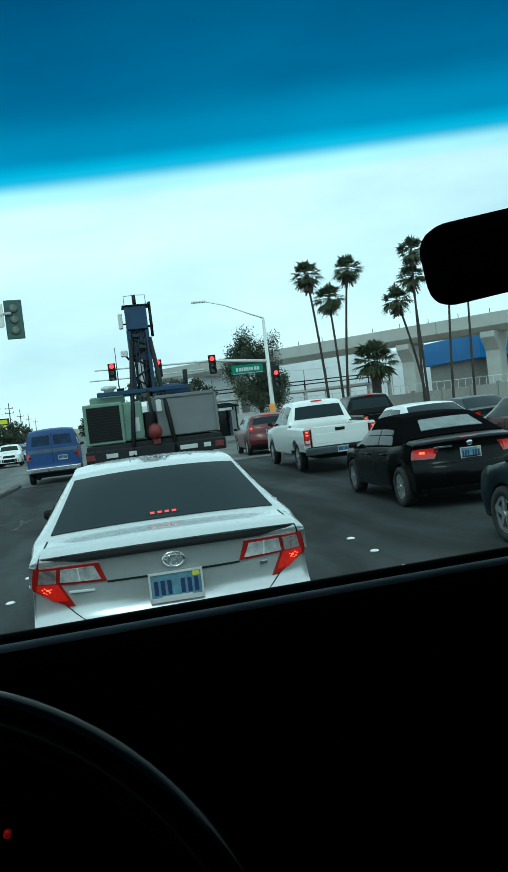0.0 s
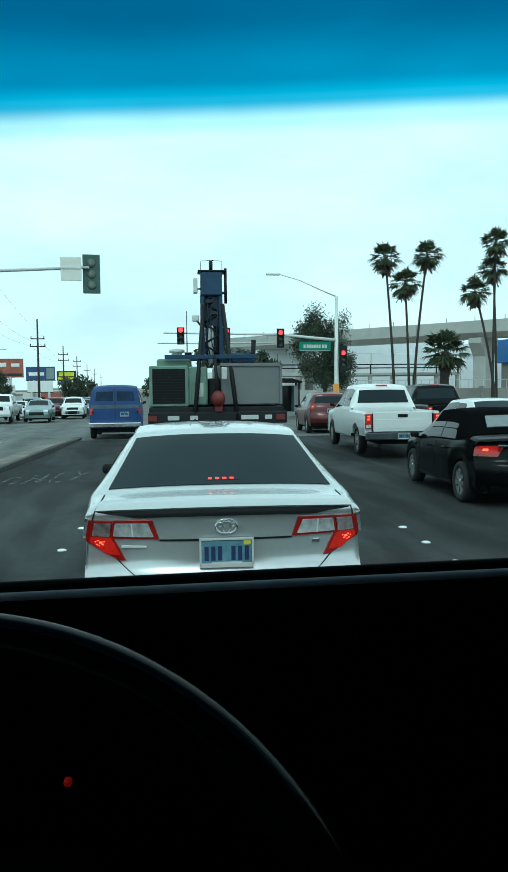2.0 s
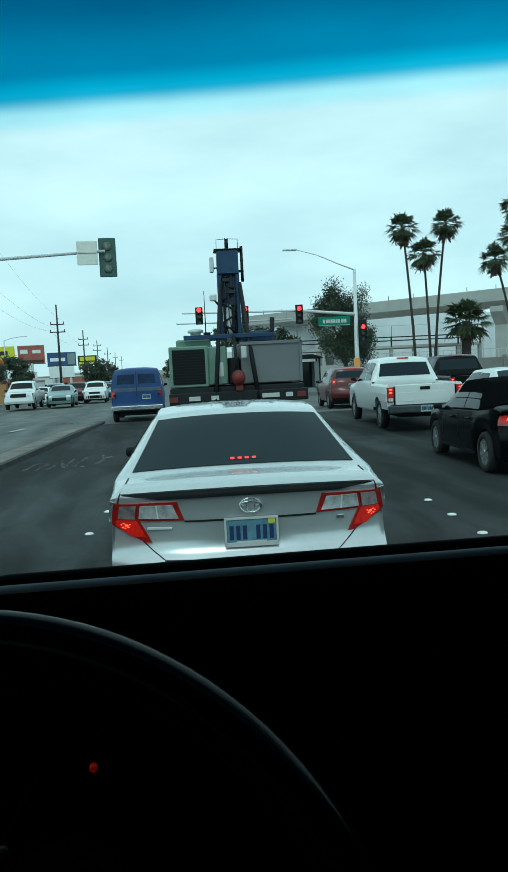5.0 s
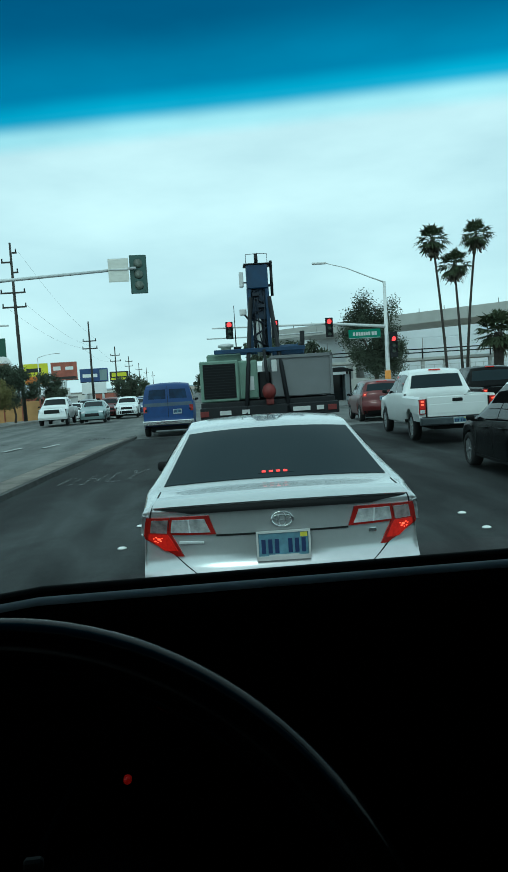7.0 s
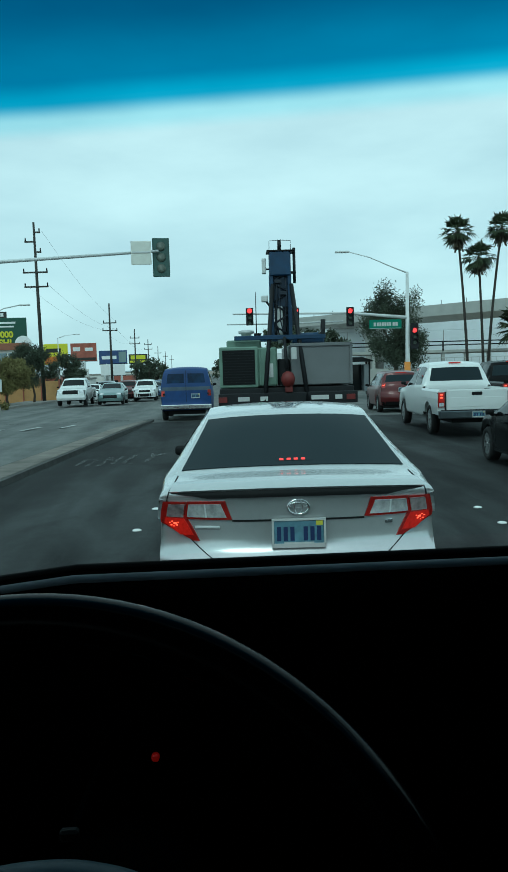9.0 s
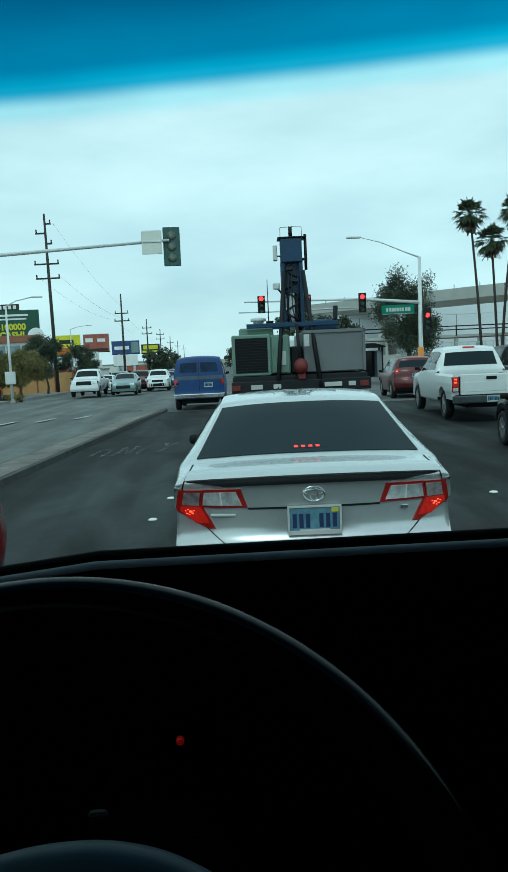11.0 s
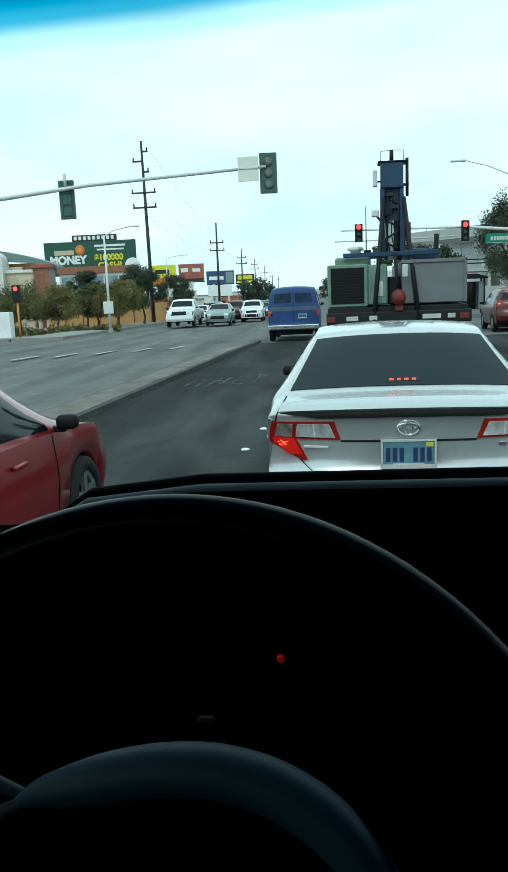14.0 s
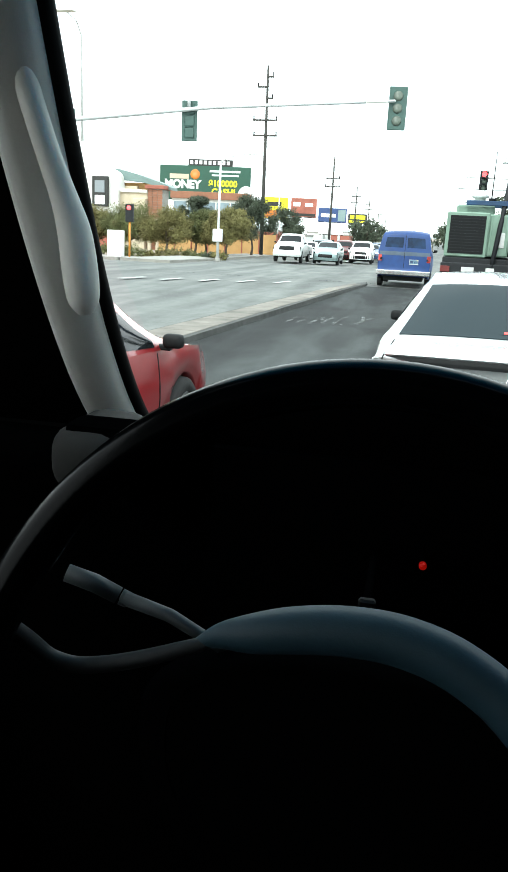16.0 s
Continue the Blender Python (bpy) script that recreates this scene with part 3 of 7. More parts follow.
        for i, k in rim:
            verts += [grid[i][k][0], grid[i][k][1]]
        for j in range(nr):
            q = (j + 1) % nr
            faces.append((o + 2 * j, o + 2 * q, o + 2 * q + 1, o + 2 * j + 1))
        me = mesh_of(name, verts, faces, material, smooth)
        if smooth:
            me.polygons.foreach_set("use_smooth", [True] * (na * nb) + [False] * len(rim))
        return me


SEDAN = dict(
    prof=[(0.12, 0.24, 0.78, 0, 0.30), (0.02, 0.36, 0.83, 0, 0.30), (0.0, 0.55, 0.855, 0, 0.29), (0.03, 0.69, 0.86, 0, 0.28),
          (0.10, 0.735, 0.855, 0, 0.26), (0.13, 0.90, 0.84, 0, 0.26), (0.12, 1.02, 0.81, 0.02, 0.24), (0.10, 1.085, 0.79, 0.04, 0.20),
          (0.28, 1.115, 0.79, 0.04, 0.10), (0.50, 1.125, 0.785, 0.035, 0.06), (0.55, 1.14, 0.775, 0.03, 0.10), (1.20, 1.455, 0.61, 0.03, 0.08),
          (1.40, 1.50, 0.60, 0.035, 0.03), (2.0, 1.52, 0.60, 0.035, 0), (2.65, 1.49, 0.60, 0.035, 0), (2.82, 1.45, 0.61, 0.03, -0.04),
          (3.50, 1.09, 0.70, 0.03, -0.12), (3.62, 1.03, 0.74, 0.03, -0.12), (4.2, 0.93, 0.72, 0.05, -0.18), (4.55, 0.82, 0.72, 0.05, -0.27),
          (4.72, 0.66, 0.76, 0, -0.32), (4.80, 0.50, 0.80, 0, -0.36), (4.74, 0.26, 0.80, 0, -0.36)],
    wide=[(0.34, 0.845), (0.7, 0.895), (1.4, 0.91), (3.4, 0.91), (4.1, 0.89), (4.46, 0.82)],
    belt=[(0.34, 0.99), (0.7, 1.05), (1.3, 1.0), (2.6, 0.96), (3.6, 0.93), (4.2, 0.85), (4.46, 0.74)],
    sill=0.24, wheels=(1.05, 3.82), wheel_r=0.325, gh=(5, 19))
COUPE = dict(SEDAN, prof=[(p[0] * 0.93, p[1] * (0.95 if i not in (9, 10) else 0.96), *p[2:]) for i, p in enumerate(SEDAN["prof"])],
             wide=[(a * 0.93, b * 0.965) for a, b in SEDAN["wide"]], belt=[(a * 0.93, b * 0.94) for a, b in SEDAN["belt"]], wheels=(0.97, 3.58), wheel_r=0.32)
HATCH = dict(
    prof=[(0.10, 0.32, 0.78, 0, 0.25), (0.02, 0.45, 0.84, 0, 0.26), (0.0, 0.62, 0.86, 0, 0.26), (0.05, 0.78, 0.86, 0, 0.22),
          (0.10, 0.85, 0.85, 0, 0.2), (0.12, 1.0, 0.83, 0, 0.18), (0.15, 1.12, 0.80, 0.01, 0.16), (0.20, 1.2, 0.76, 0.02, 0.14), (0.42, 1.55, 0.64, 0.03, 0.10),
          (0.45, 1.62, 0.62, 0.04, 0.06), (0.75, 1.68, 0.61, 0.04, 0.02), (1.6, 1.71, 0.61, 0.04, 0), (2.6, 1.68, 0.61, 0.04, 0),
          (2.8, 1.64, 0.62, 0.04, -0.04), (3.45, 1.18, 0.74, 0.03, -0.12), (3.55, 1.12, 0.77, 0.03, -0.12), (4.1, 1.04, 0.75, 0.05, -0.18),
          (4.42, 0.92, 0.75, 0.05, -0.25), (4.52, 0.72, 0.80, 0, -0.3), (4.58, 0.52, 0.82, 0, -0.32), (4.52, 0.30, 0.82, 0, -0.32)],
    wide=[(0.27, 0.848), (0.7, 0.905), (1.4, 0.92), (3.4, 0.92), (4.0, 0.90), (4.28, 0.84)],
    belt=[(0.27, 1.04), (0.7, 1.08), (1.3, 1.06), (2.6, 1.04), (3.5, 1.02), (4.1, 0.95), (4.28, 0.84)],
    sill=0.30, wheels=(0.95, 3.62), wheel_r=0.35, gh=(5, 17))
VAN = dict(
    prof=[(0.06, 0.42, 0.86, 0, 0.08), (0.0, 0.50, 0.90, 0, 0.08), (0.0, 0.60, 0.91, 0, 0.08), (0.05, 0.66, 0.92, 0, 0.06), (0.06, 0.9, 0.94, 0, 0.05),
          (0.07, 1.2, 0.94, 0, 0.05), (0.10, 1.4, 0.92, 0.0, 0.05), (0.16, 1.85, 0.84, 0.02, 0.05), (0.22, 1.98, 0.80, 0.05, 0.05), (0.5, 2.05, 0.78, 0.06, 0.02), (2.0, 2.08, 0.78, 0.06, 0),
          (3.4, 2.05, 0.78, 0.06, 0), (3.65, 1.98, 0.79, 0.05, -0.05), (4.3, 1.32, 0.84, 0.03, -0.12), (4.4, 1.25, 0.86, 0.03, -0.12), (4.95, 1.12, 0.84, 0.04, -0.14),
          (5.1, 0.98, 0.86, 0.03, -0.15), (5.15, 0.7, 0.9, 0, -0.15), (5.2, 0.55, 0.92, 0, -0.15), (5.12, 0.42, 0.9, 0, -0.15)],
    wide=[(0.10, 0.93), (0.5, 0.98), (1.5, 1.0), (4.0, 1.0), (4.7, 0.97), (5.0, 0.93)],
    belt=[(0.10, 1.2), (1.0, 1.22), (3.6, 1.22), (4.4, 1.15), (5.0, 1.02)],
    sill=0.36, wheels=(1.15, 4.35), wheel_r=0.37, gh=(5, 16))
CAB = dict(
    prof=[(1.98, 0.75, 0.88, 0, 0.02), (1.96, 1.0, 0.88, 0, 0.02), (1.96, 1.22, 0.86, 0, 0.02), (1.98, 1.30, 0.82, 0, 0.03), (2.14, 1.78, 0.70, 0.02, 0.03),
          (2.22, 1.85, 0.68, 0.04, 0.02), (2.6, 1.9, 0.67, 0.04, 0), (3.5, 1.88, 0.67, 0.04, 0), (3.68, 1.83, 0.68, 0.04, -0.04), (4.35, 1.32, 0.82, 0.03, -0.12),
          (4.45, 1.24, 0.84, 0.03, -0.1), (5.2, 1.16, 0.82, 0.04, -0.12), (5.6, 1.1, 0.82, 0.04, -0.16), (5.72, 0.95, 0.86, 0, -0.18), (5.76, 0.7, 0.92, 0, -0.2), (5.8, 0.55, 0.93, 0, -0.2), (5.72, 0.4, 0.92, 0, -0.2)],
    wide=[(1.97, 0.95), (2.3, 0.96), (4.4, 0.97), (5.2, 0.97), (5.5, 0.93)],
    belt=[(1.97, 1.2), (4.0, 1.16), (4.5, 1.12), (5.2, 1.06), (5.5, 1.0)],
    sill=0.42, wheels=(4.75,), wheel_r=0.39, gh=(2, 12))


def wheel_meshes(r, w=0.21, spokes=7):
    tyre = lathe("tyre", [(r * 0.66, -w / 2), (r * 0.9, -w / 2), (r * 0.985, -w * 0.38), (r, 0), (r * 0.985, w * 0.38), (r * 0.9, w / 2), (r * 0.66, w / 2), (r * 0.66, -w / 2)], M["tyre"], 24, closed=False)
    bm = bmesh.new()
    for k in range(spokes):
        a = 2 * math.pi * k / spokes
        res = bmesh.ops.create_cube(bm, size=1)
        for v in res["verts"]:
            x, y, z = v.co
            wid = 0.16 if z < 0 else 0.22
            p = Vector((x * 0.03 + w * 0.36, y * r * wid, r * 0.37 + z * r * 0.6))
            v.co = Matrix.Rotation(a, 3, "X") @ p
    bmesh.ops.create_cone(bm, cap_ends=True, segments=16, radius1=r * 0.16, radius2=r * 0.12, depth=0.05, matrix=Matrix.Translation((w * 0.38, 0, 0)) @ Matrix.Rotation(radians(90), 4, "Y"))
    for rr, rad in ((r * 0.67, 0.02),):
        pts = [(w * 0.4, rr * math.cos(2 * math.pi * k / 24), rr * math.sin(2 * math.pi * k / 24)) for k in range(24)]
        ring = []
        for k in range(24):
            x, y, z = pts[k]
            s = 1 - rad * 2.5 / rr
            ring.append((bm.verts.new((x, y, z)), bm.verts.new((x, y * s, z * s)), bm.verts.new((x - 0.08, y * s, z * s))))
        for k in range(24):
            a, b = ring[k], ring[(k + 1) % 24]
            bm.faces.new((a[0], b[0], b[1], a[1]))
            bm.faces.new((a[1], b[1], b[2], a[2]))
    rim = from_bm("rim", bm, M["alloy"])
    hub = lathe("brake_disc", [(r * 0.66, -0.05), (r * 0.66, -0.02), (0.05, 0.0)], M["black_plastic"], 18)
    return tyre, rim, hub


WHEELS = {}


def wheels(parent, shell, r, positions=None, spokes=7):
    key = (round(r, 3), spokes)
    if key not in WHEELS:
        WHEELS[key] = wheel_meshes(r, spokes=spokes)
    tyre, rim, hub = WHEELS[key]
    for v in (positions or shell.wheels):
        for s in (-1, 1):
            w = shell.W(v) - 0.115
            t = part("wheel", tyre, parent, m=pose(w * s, v, r, 0, 0, 0 if s > 0 else 180))
            part("rim", rim, t)
            part("brake_disc", hub, t)


def plate(parent, at, tilt=0.0, blue=True, wide=0.305, high=0.155):
    m = Matrix.Translation(at) @ pose(0, 0, 0, tilt, 0, 0)
    p = part("number_plate", box("number_plate", (-wide / 2, -0.006, -high / 2), (wide / 2, 0.006, high / 2), M["plate_blue" if blue else "plate_white"], 0.004, 1), parent, m=m)
    part("plate_frame", prism_frame(wide, high), p)
    n = 7
    for k in range(n):
        if k == 3:
            continue
        x = -wide * 0.40 + k * wide * 0.8 / (n - 1)
        part("plate_bar", box("plate_bar", (x - wide * 0.042, -0.010, -high * 0.30), (x + wide * 0.042, -0.005, high * 0.26), M["ink_blue"]), p)
    part("plate_sticker", box("plate_sticker", (wide * 0.34, -0.009, high * 0.3), (wide * 0.48, -0.005, high * 0.48), M["plate_yellow"]), p)
    part("plate_caption", box("plate_caption", (-wide * 0.3, -0.009, -high * 0.46), (wide * 0.3, -0.005, -high * 0.36), M["plate_white"]), p)
    return p


def prism_frame(wide, high, w=0.012):
    bm = bmesh.new()
    for lo, hi in (((-wide / 2 - w, -0.012, -high / 2 - w), (wide / 2 + w, 0.004, -high / 2 + 0.014)), ((-wide / 2 - w, -0.012, high / 2), (wide / 2 + w, 0.004, high / 2 + w)),
                   ((-wide / 2 - w, -0.012, -high / 2), (-wide / 2, 0.004, high / 2)), ((wide / 2, -0.012, -high / 2), (wide / 2 + w, 0.004, high / 2))):
        res = bmesh.ops.create_cube(bm, size=1)
        for v in res["verts"]:
            v.co = Vector([lo[i] + (v.co[i] + 0.5) * (hi[i] - lo[i]) for i in range(3)])
    return from_bm("plate_frame", bm, M["plate_white"])


def door_mirror(parent, sh, v, z, material):
    for s in (-1, 1):
        me = box("door_mirror", (-0.075, -0.04, -0.05), (0.075, 0.06, 0.05), material, 0.045, 4, True)
        part("door_mirror", me, parent, m=pose(s * (sh.W(v) + 0.065), v, z))
        part("mirror_arm", box("mirror_arm", (-0.06, -0.03, -0.02), (0.06, 0.03, 0.02), M["black_plastic"], 0.01, 1), parent, m=pose(s * (sh.W(v) - 0.01), v + 0.02, z - 0.05))


def underside(parent, sh):
    part("underbody", box("underbody", (-0.72, 0.3, 0.19), (0.72, sh.length - 0.3, 0.62), M["black_plastic"], 0.03, 1), parent)


def sedan(label, paint, m, spec=SEDAN, lit=True, tail="wide", soft=None, group="", plate_at=(0.105, 0.83), dual=True, name="sedan", glass="tint", spokes=7):
    car = thing(name, label, "car", m, group)
    sh = Shell(**spec)
    k = spec["prof"][9][0] / SEDAN["prof"][9][0]
    part("body", sh.body("body", M[paint]), car)
    for s in (-1, 1):
        part("side_panel", sh.flank("side_panel", M[paint], s), car)
    underside(car, sh)
    wheels(car, sh, sh.wheel_r, spokes=spokes)
    part("rear_window", sh.patch("rear_window", sh.S, 9.85, 11.2, lambda q: -0.965 + 0.01 * q, lambda q: 0.965 - 0.01 * q, M[glass], 0.006, 12, 10), car)
    part("windshield", sh.patch("windshield", sh.S, 14.9, 16.0, -0.93, 0.93, M["glass"], 0.006), car)
    for s in (-1, 1):
        part("side_window", sh.patch("side_window", lambda a, b: sh.R(a, b, s), 11.1, 13.0, lambda q: 0.78 - 0.62 * min(1, q * 2.2), 0.92, M["glass"], 0.005), car)
        part("side_window", sh.patch("side_window", lambda a, b: sh.R(a, b, s), 13.06, 15.7, lambda q: 0.13 + 0.6 * max(0, (q - 0.62) / 0.38), 0.92, M["glass"], 0.005), car)
        part("door_handle", box("door_handle", (-0.015, -0.09, -0.015), (0.015, 0.09, 0.015), M[paint], 0.008, 2, True), car, m=pose(s * (sh.W(2.0) + 0.012), 1.75 * k, 0.86 * spec["belt"][2][1] / 1.0))
        part("door_handle", box("door_handle", (-0.015, -0.09, -0.015), (0.015, 0.09, 0.015), M[paint], 0.008, 2, True), car, m=pose(s * (sh.W(2.0) + 0.012), 2.65 * k, 0.84 * spec["belt"][2][1] / 1.0))
        part("door_seam", sh.patch("door_seam", lambda a, b: sh.side(a, b, s), 2.28 * k, 2.295 * k, 0.03, 0.95, M["black_plastic"], 0.002, 1, 8, 0.01), car)
        part("door_seam", sh.patch("door_seam", lambda a, b: sh.side(a, b, s), 3.22 * k, 3.235 * k, 0.03, 0.95, M["black_plastic"], 0.002, 1, 8, 0.01), car)
        part("headlight", sh.patch("headlight", lambda a, b: sh.S(a, b * s), 18.9, 19.8, 0.6, 1.0, M["clear_lens"], 0.006), car)
        part("sill_trim", sh.patch("sill_trim", lambda a, b: sh.side(a, b, s), 1.5 * k, 3.4 * k, 0.93, 1.0, M["black_plastic"], 0.004, 6, 1), car)
    part("grille", sh.patch("grille", sh.S, 20.0, 21.2, -0.6, 0.6, M["black_plastic"], 0.004), car)
    door_mirror(car, sh, 3.3 * k, 1.0 * (spec["belt"][2][1]), M["black_plastic"])
    plate(car, Vector((0, plate_at[0], plate_at[1])))
    part("lower_trim", sh.patch("lower_trim", sh.S, 0.0, 0.9, -0.95, 0.95, M["black_plastic"], 0.006), car)
    return car, sh


def pickup_body(label, paint, m, group=""):
    car = thing("pickup_truck", label, "pickup truck", m, group)
    sh = Shell(**CAB)
    part("cab", sh.body("cab", M[paint]), car)
    for s in (-1, 1):
        part("side_panel", sh.flank("side_panel", M[paint], s), car)
        # bed side with a wheel opening
        verts, faces = [], []
        vs = sorted(list(np.linspace(0.02, 1.99, 12)) + [1.15 + 0.46 * math.cos(a) for a in np.linspace(0, math.pi, 11)])
        for v in vs:
            d = abs(v - 1.15)
            lo = max(0.55, 0.39 + math.sqrt(max(0, 0.46 ** 2 - d * d)))
            for x, z in ((0.80, 1.10), (0.82, 1.17), (0.93, 1.18), (0.965, 1.12), (0.985, 0.95), (0.985, 0.75), (0.96, lo), (0.8, lo)):
                verts.append((x * s, v, max(z, lo)))
        for i in range(len(vs) - 1):
            for k in range(7):
                a = i * 8 + k
                faces.append((a, a + 1, a + 9, a + 8))
        faces += [tuple(range(8)), tuple(range(len(verts) - 8, len(verts)))]
        part("bed_side", mesh_of("bed_side", verts, faces, M[paint], False), car)
        part("bed_inner", box("bed_inner", (0.77 * s - 0.03, 0.05, 0.7), (0.77 * s + 0.03, 1.95, 1.12), M["black_plastic"]), car)
    part("bed_floor", box("bed_floor", (-0.8, 0.06, 0.62), (0.8, 1.96, 0.7), M["black_plastic"]), car)
    gate = part("tailgate", box("tailgate", (-0.76, -0.01, 0.66), (0.76, 0.06, 1.17), M[paint], 0.02, 2), car)
    part("tailgate_handle", box("tailgate_handle", (-0.13, -0.03, 1.03), (0.13, 0.0, 1.11), M["black_plastic"], 0.015, 2), gate)
    part("tailgate_press", box("tailgate_press", (-0.7, -0.016, 0.74), (0.7, -0.008, 0.98), M[paint], 0.006, 1), gate)
    for s in (-1, 1):
        lamp = part("tail_light", box("tail_light", (s * 0.885 - 0.085, -0.03, 0.74), (s * 0.885 + 0.085, 0.10, 1.12), M["red_lens"], 0.015, 2), car)
        part("brake_lens", box("brake_lens", (s * 0.885 - 0.06, -0.036, 0.87), (s * 0.885 + 0.06, -0.024, 1.10), M["brake"], 0.004, 1), lamp)
        part("brake_bulb", box("brake_bulb", (s * 0.885 - 0.035, -0.042, 0.965), (s * 0.885 + 0.035, -0.032, 1.0), M["brake_hot"], 0.004, 1), lamp)
        part("brake_bulb", box("brake_bulb", (s * 0.885 - 0.035, -0.042, 1.04), (s * 0.885 + 0.035, -0.032, 1.075), M["brake_hot"], 0.004, 1), lamp)
        part("reversing_lens", box("reversing_lens", (s * 0.885 - 0.06, -0.036, 0.76), (s * 0.885 + 0.06, -0.024, 0.85), M["clear_lens"], 0.004, 1), lamp)
        part("side_window", sh.patch("side_window", lambda a, b: sh.R(a, b, s), 4.6, 6.4, 0.15, 0.9, M["glass"], 0.005), car)
        part("side_window", sh.patch("side_window", lambda a, b: sh.R(a, b, s), 6.5, 8.7, lambda q: 0.15 + 0.55 * max(0, (q - 0.6) / 0.4), 0.9, M["glass"], 0.005), car)
        part("headlight", sh.patch("headlight", lambda a, b: sh.S(a, b * s), 12.2, 13.4, 0.62, 0.98, M["clear_lens"], 0.006), car)
    part("rear_bumper", box("rear_bumper", (-0.96, -0.16, 0.46), (0.96, 0.04, 0.66), M["bumper_dark"], 0.03, 2), car)
    part("bumper_step", box("bumper_step", (-0.9, -0.155, 0.655), (0.9, 0.0, 0.672), M["black_plastic"], 0.004, 1), car)
    plate(car, Vector((0, -0.165, 0.56)), wide=0.29, high=0.13)
    part("rear_window", sh.patch("rear_window", sh.S, 3.05, 3.95, -0.9, 0.9, M["tint"], 0.006), car)
    part("windshield", sh.patch("windshield", sh.S, 8.1, 9.0, -0.92, 0.92, M["glass"], 0.006), car)
    part("grille", sh.patch("grille", sh.S, 12.3, 13.6, -0.58, 0.58, M["black_plastic"], 0.006), car)
    part("high_brake_light", box("high_brake_light", (-0.16, 2.16, 1.83), (0.16, 2.26, 1.862), M["brake"], 0.006, 1), car)
    part("underbody", box("underbody", (-0.6, 0.1, 0.34), (0.6, 5.4, 0.66), M["black_plastic"]), car)
    wheels(car, sh, 0.39, positions=(1.15, 4.75), spokes=6)
    door_mirror(car, sh, 4.2, 1.28, M["black_plastic"])
    return car, sh


def hatch(label, paint, m, spec=HATCH, lit=True, name="suv", category="suv", group="", glass="tint"):
    car = thing(name, label, category, m, group)
    sh = Shell(**spec)
    part("body", sh.body("body", M[paint]), car)
    for s in (-1, 1):
        part("side_panel", sh.flank("side_panel", M[paint], s), car)
        lamp = part("tail_light", sh.patch("tail_light", lambda a, b: sh.S(a, b * s), 5.0, 6.9, 0.80, 1.0, M["red_lens"], 0.012), car)
        if lit:
            part("brake_lens", sh.patch("brake_lens", lambda a, b: sh.S(a, b * s), 5.4, 6.3, 0.83, 0.97, M["brake"], 0.02), lamp)
            part("brake_bulb", sh.patch("brake_bulb", lambda a, b: sh.S(a, b * s), 5.7, 6.05, 0.86, 0.93, M["brake_hot"], 0.026), lamp)
        part("side_window", sh.patch("side_window", lambda a, b: sh.R(a, b, s), 8.6, 10.9, lambda q: 0.5 - 0.35 * min(1, q * 3), 0.92, M["glass"], 0.005), car)
        part("side_window", sh.patch("side_window", lambda a, b: sh.R(a, b, s), 11.0, 13.7, lambda q: 0.13 + 0.6 * max(0, (q - 0.62) / 0.38), 0.92, M["glass"], 0.005), car)
        part("headlight", sh.patch("headlight", lambda a, b: sh.S(a, b * s), 16.6, 17.6, 0.62, 1.0, M["clear_lens"], 0.006), car)
    part("rear_window", sh.patch("rear_window", sh.S, 7.1, 8.0, -0.88, 0.88, M[glass], 0.006), car)
    part("windshield", sh.patch("windshield", sh.S, 13.1, 14.0, -0.92, 0.92, M["glass"], 0.006), car)
    part("grille", sh.patch("grille", sh.S, 17.3, 18.2, -0.55, 0.55, M["black_plastic"], 0.004), car)
    part("lower_trim", sh.patch("lower_trim", sh.S, 0.0, 1.0, -0.95, 0.95, M["black_plastic"], 0.006), car)
    part("front_trim", sh.patch("front_trim", sh.S, 18.7, 19.8, -0.8, 0.8, M["black_plastic"], 0.004), car)
    if lit:
        part("high_brake_light", sh.patch("high_brake_light", sh.S, 8.7, 8.95, -0.35, 0.35, M["brake"], 0.012), car)
    plate(car, Vector((0, 0.045, 0.93)))
    underside(car, sh)
    wheels(car, sh, sh.wheel_r)
    door_mirror(car, sh, 3.2, 1.1, M["black_plastic"])
    return car, sh


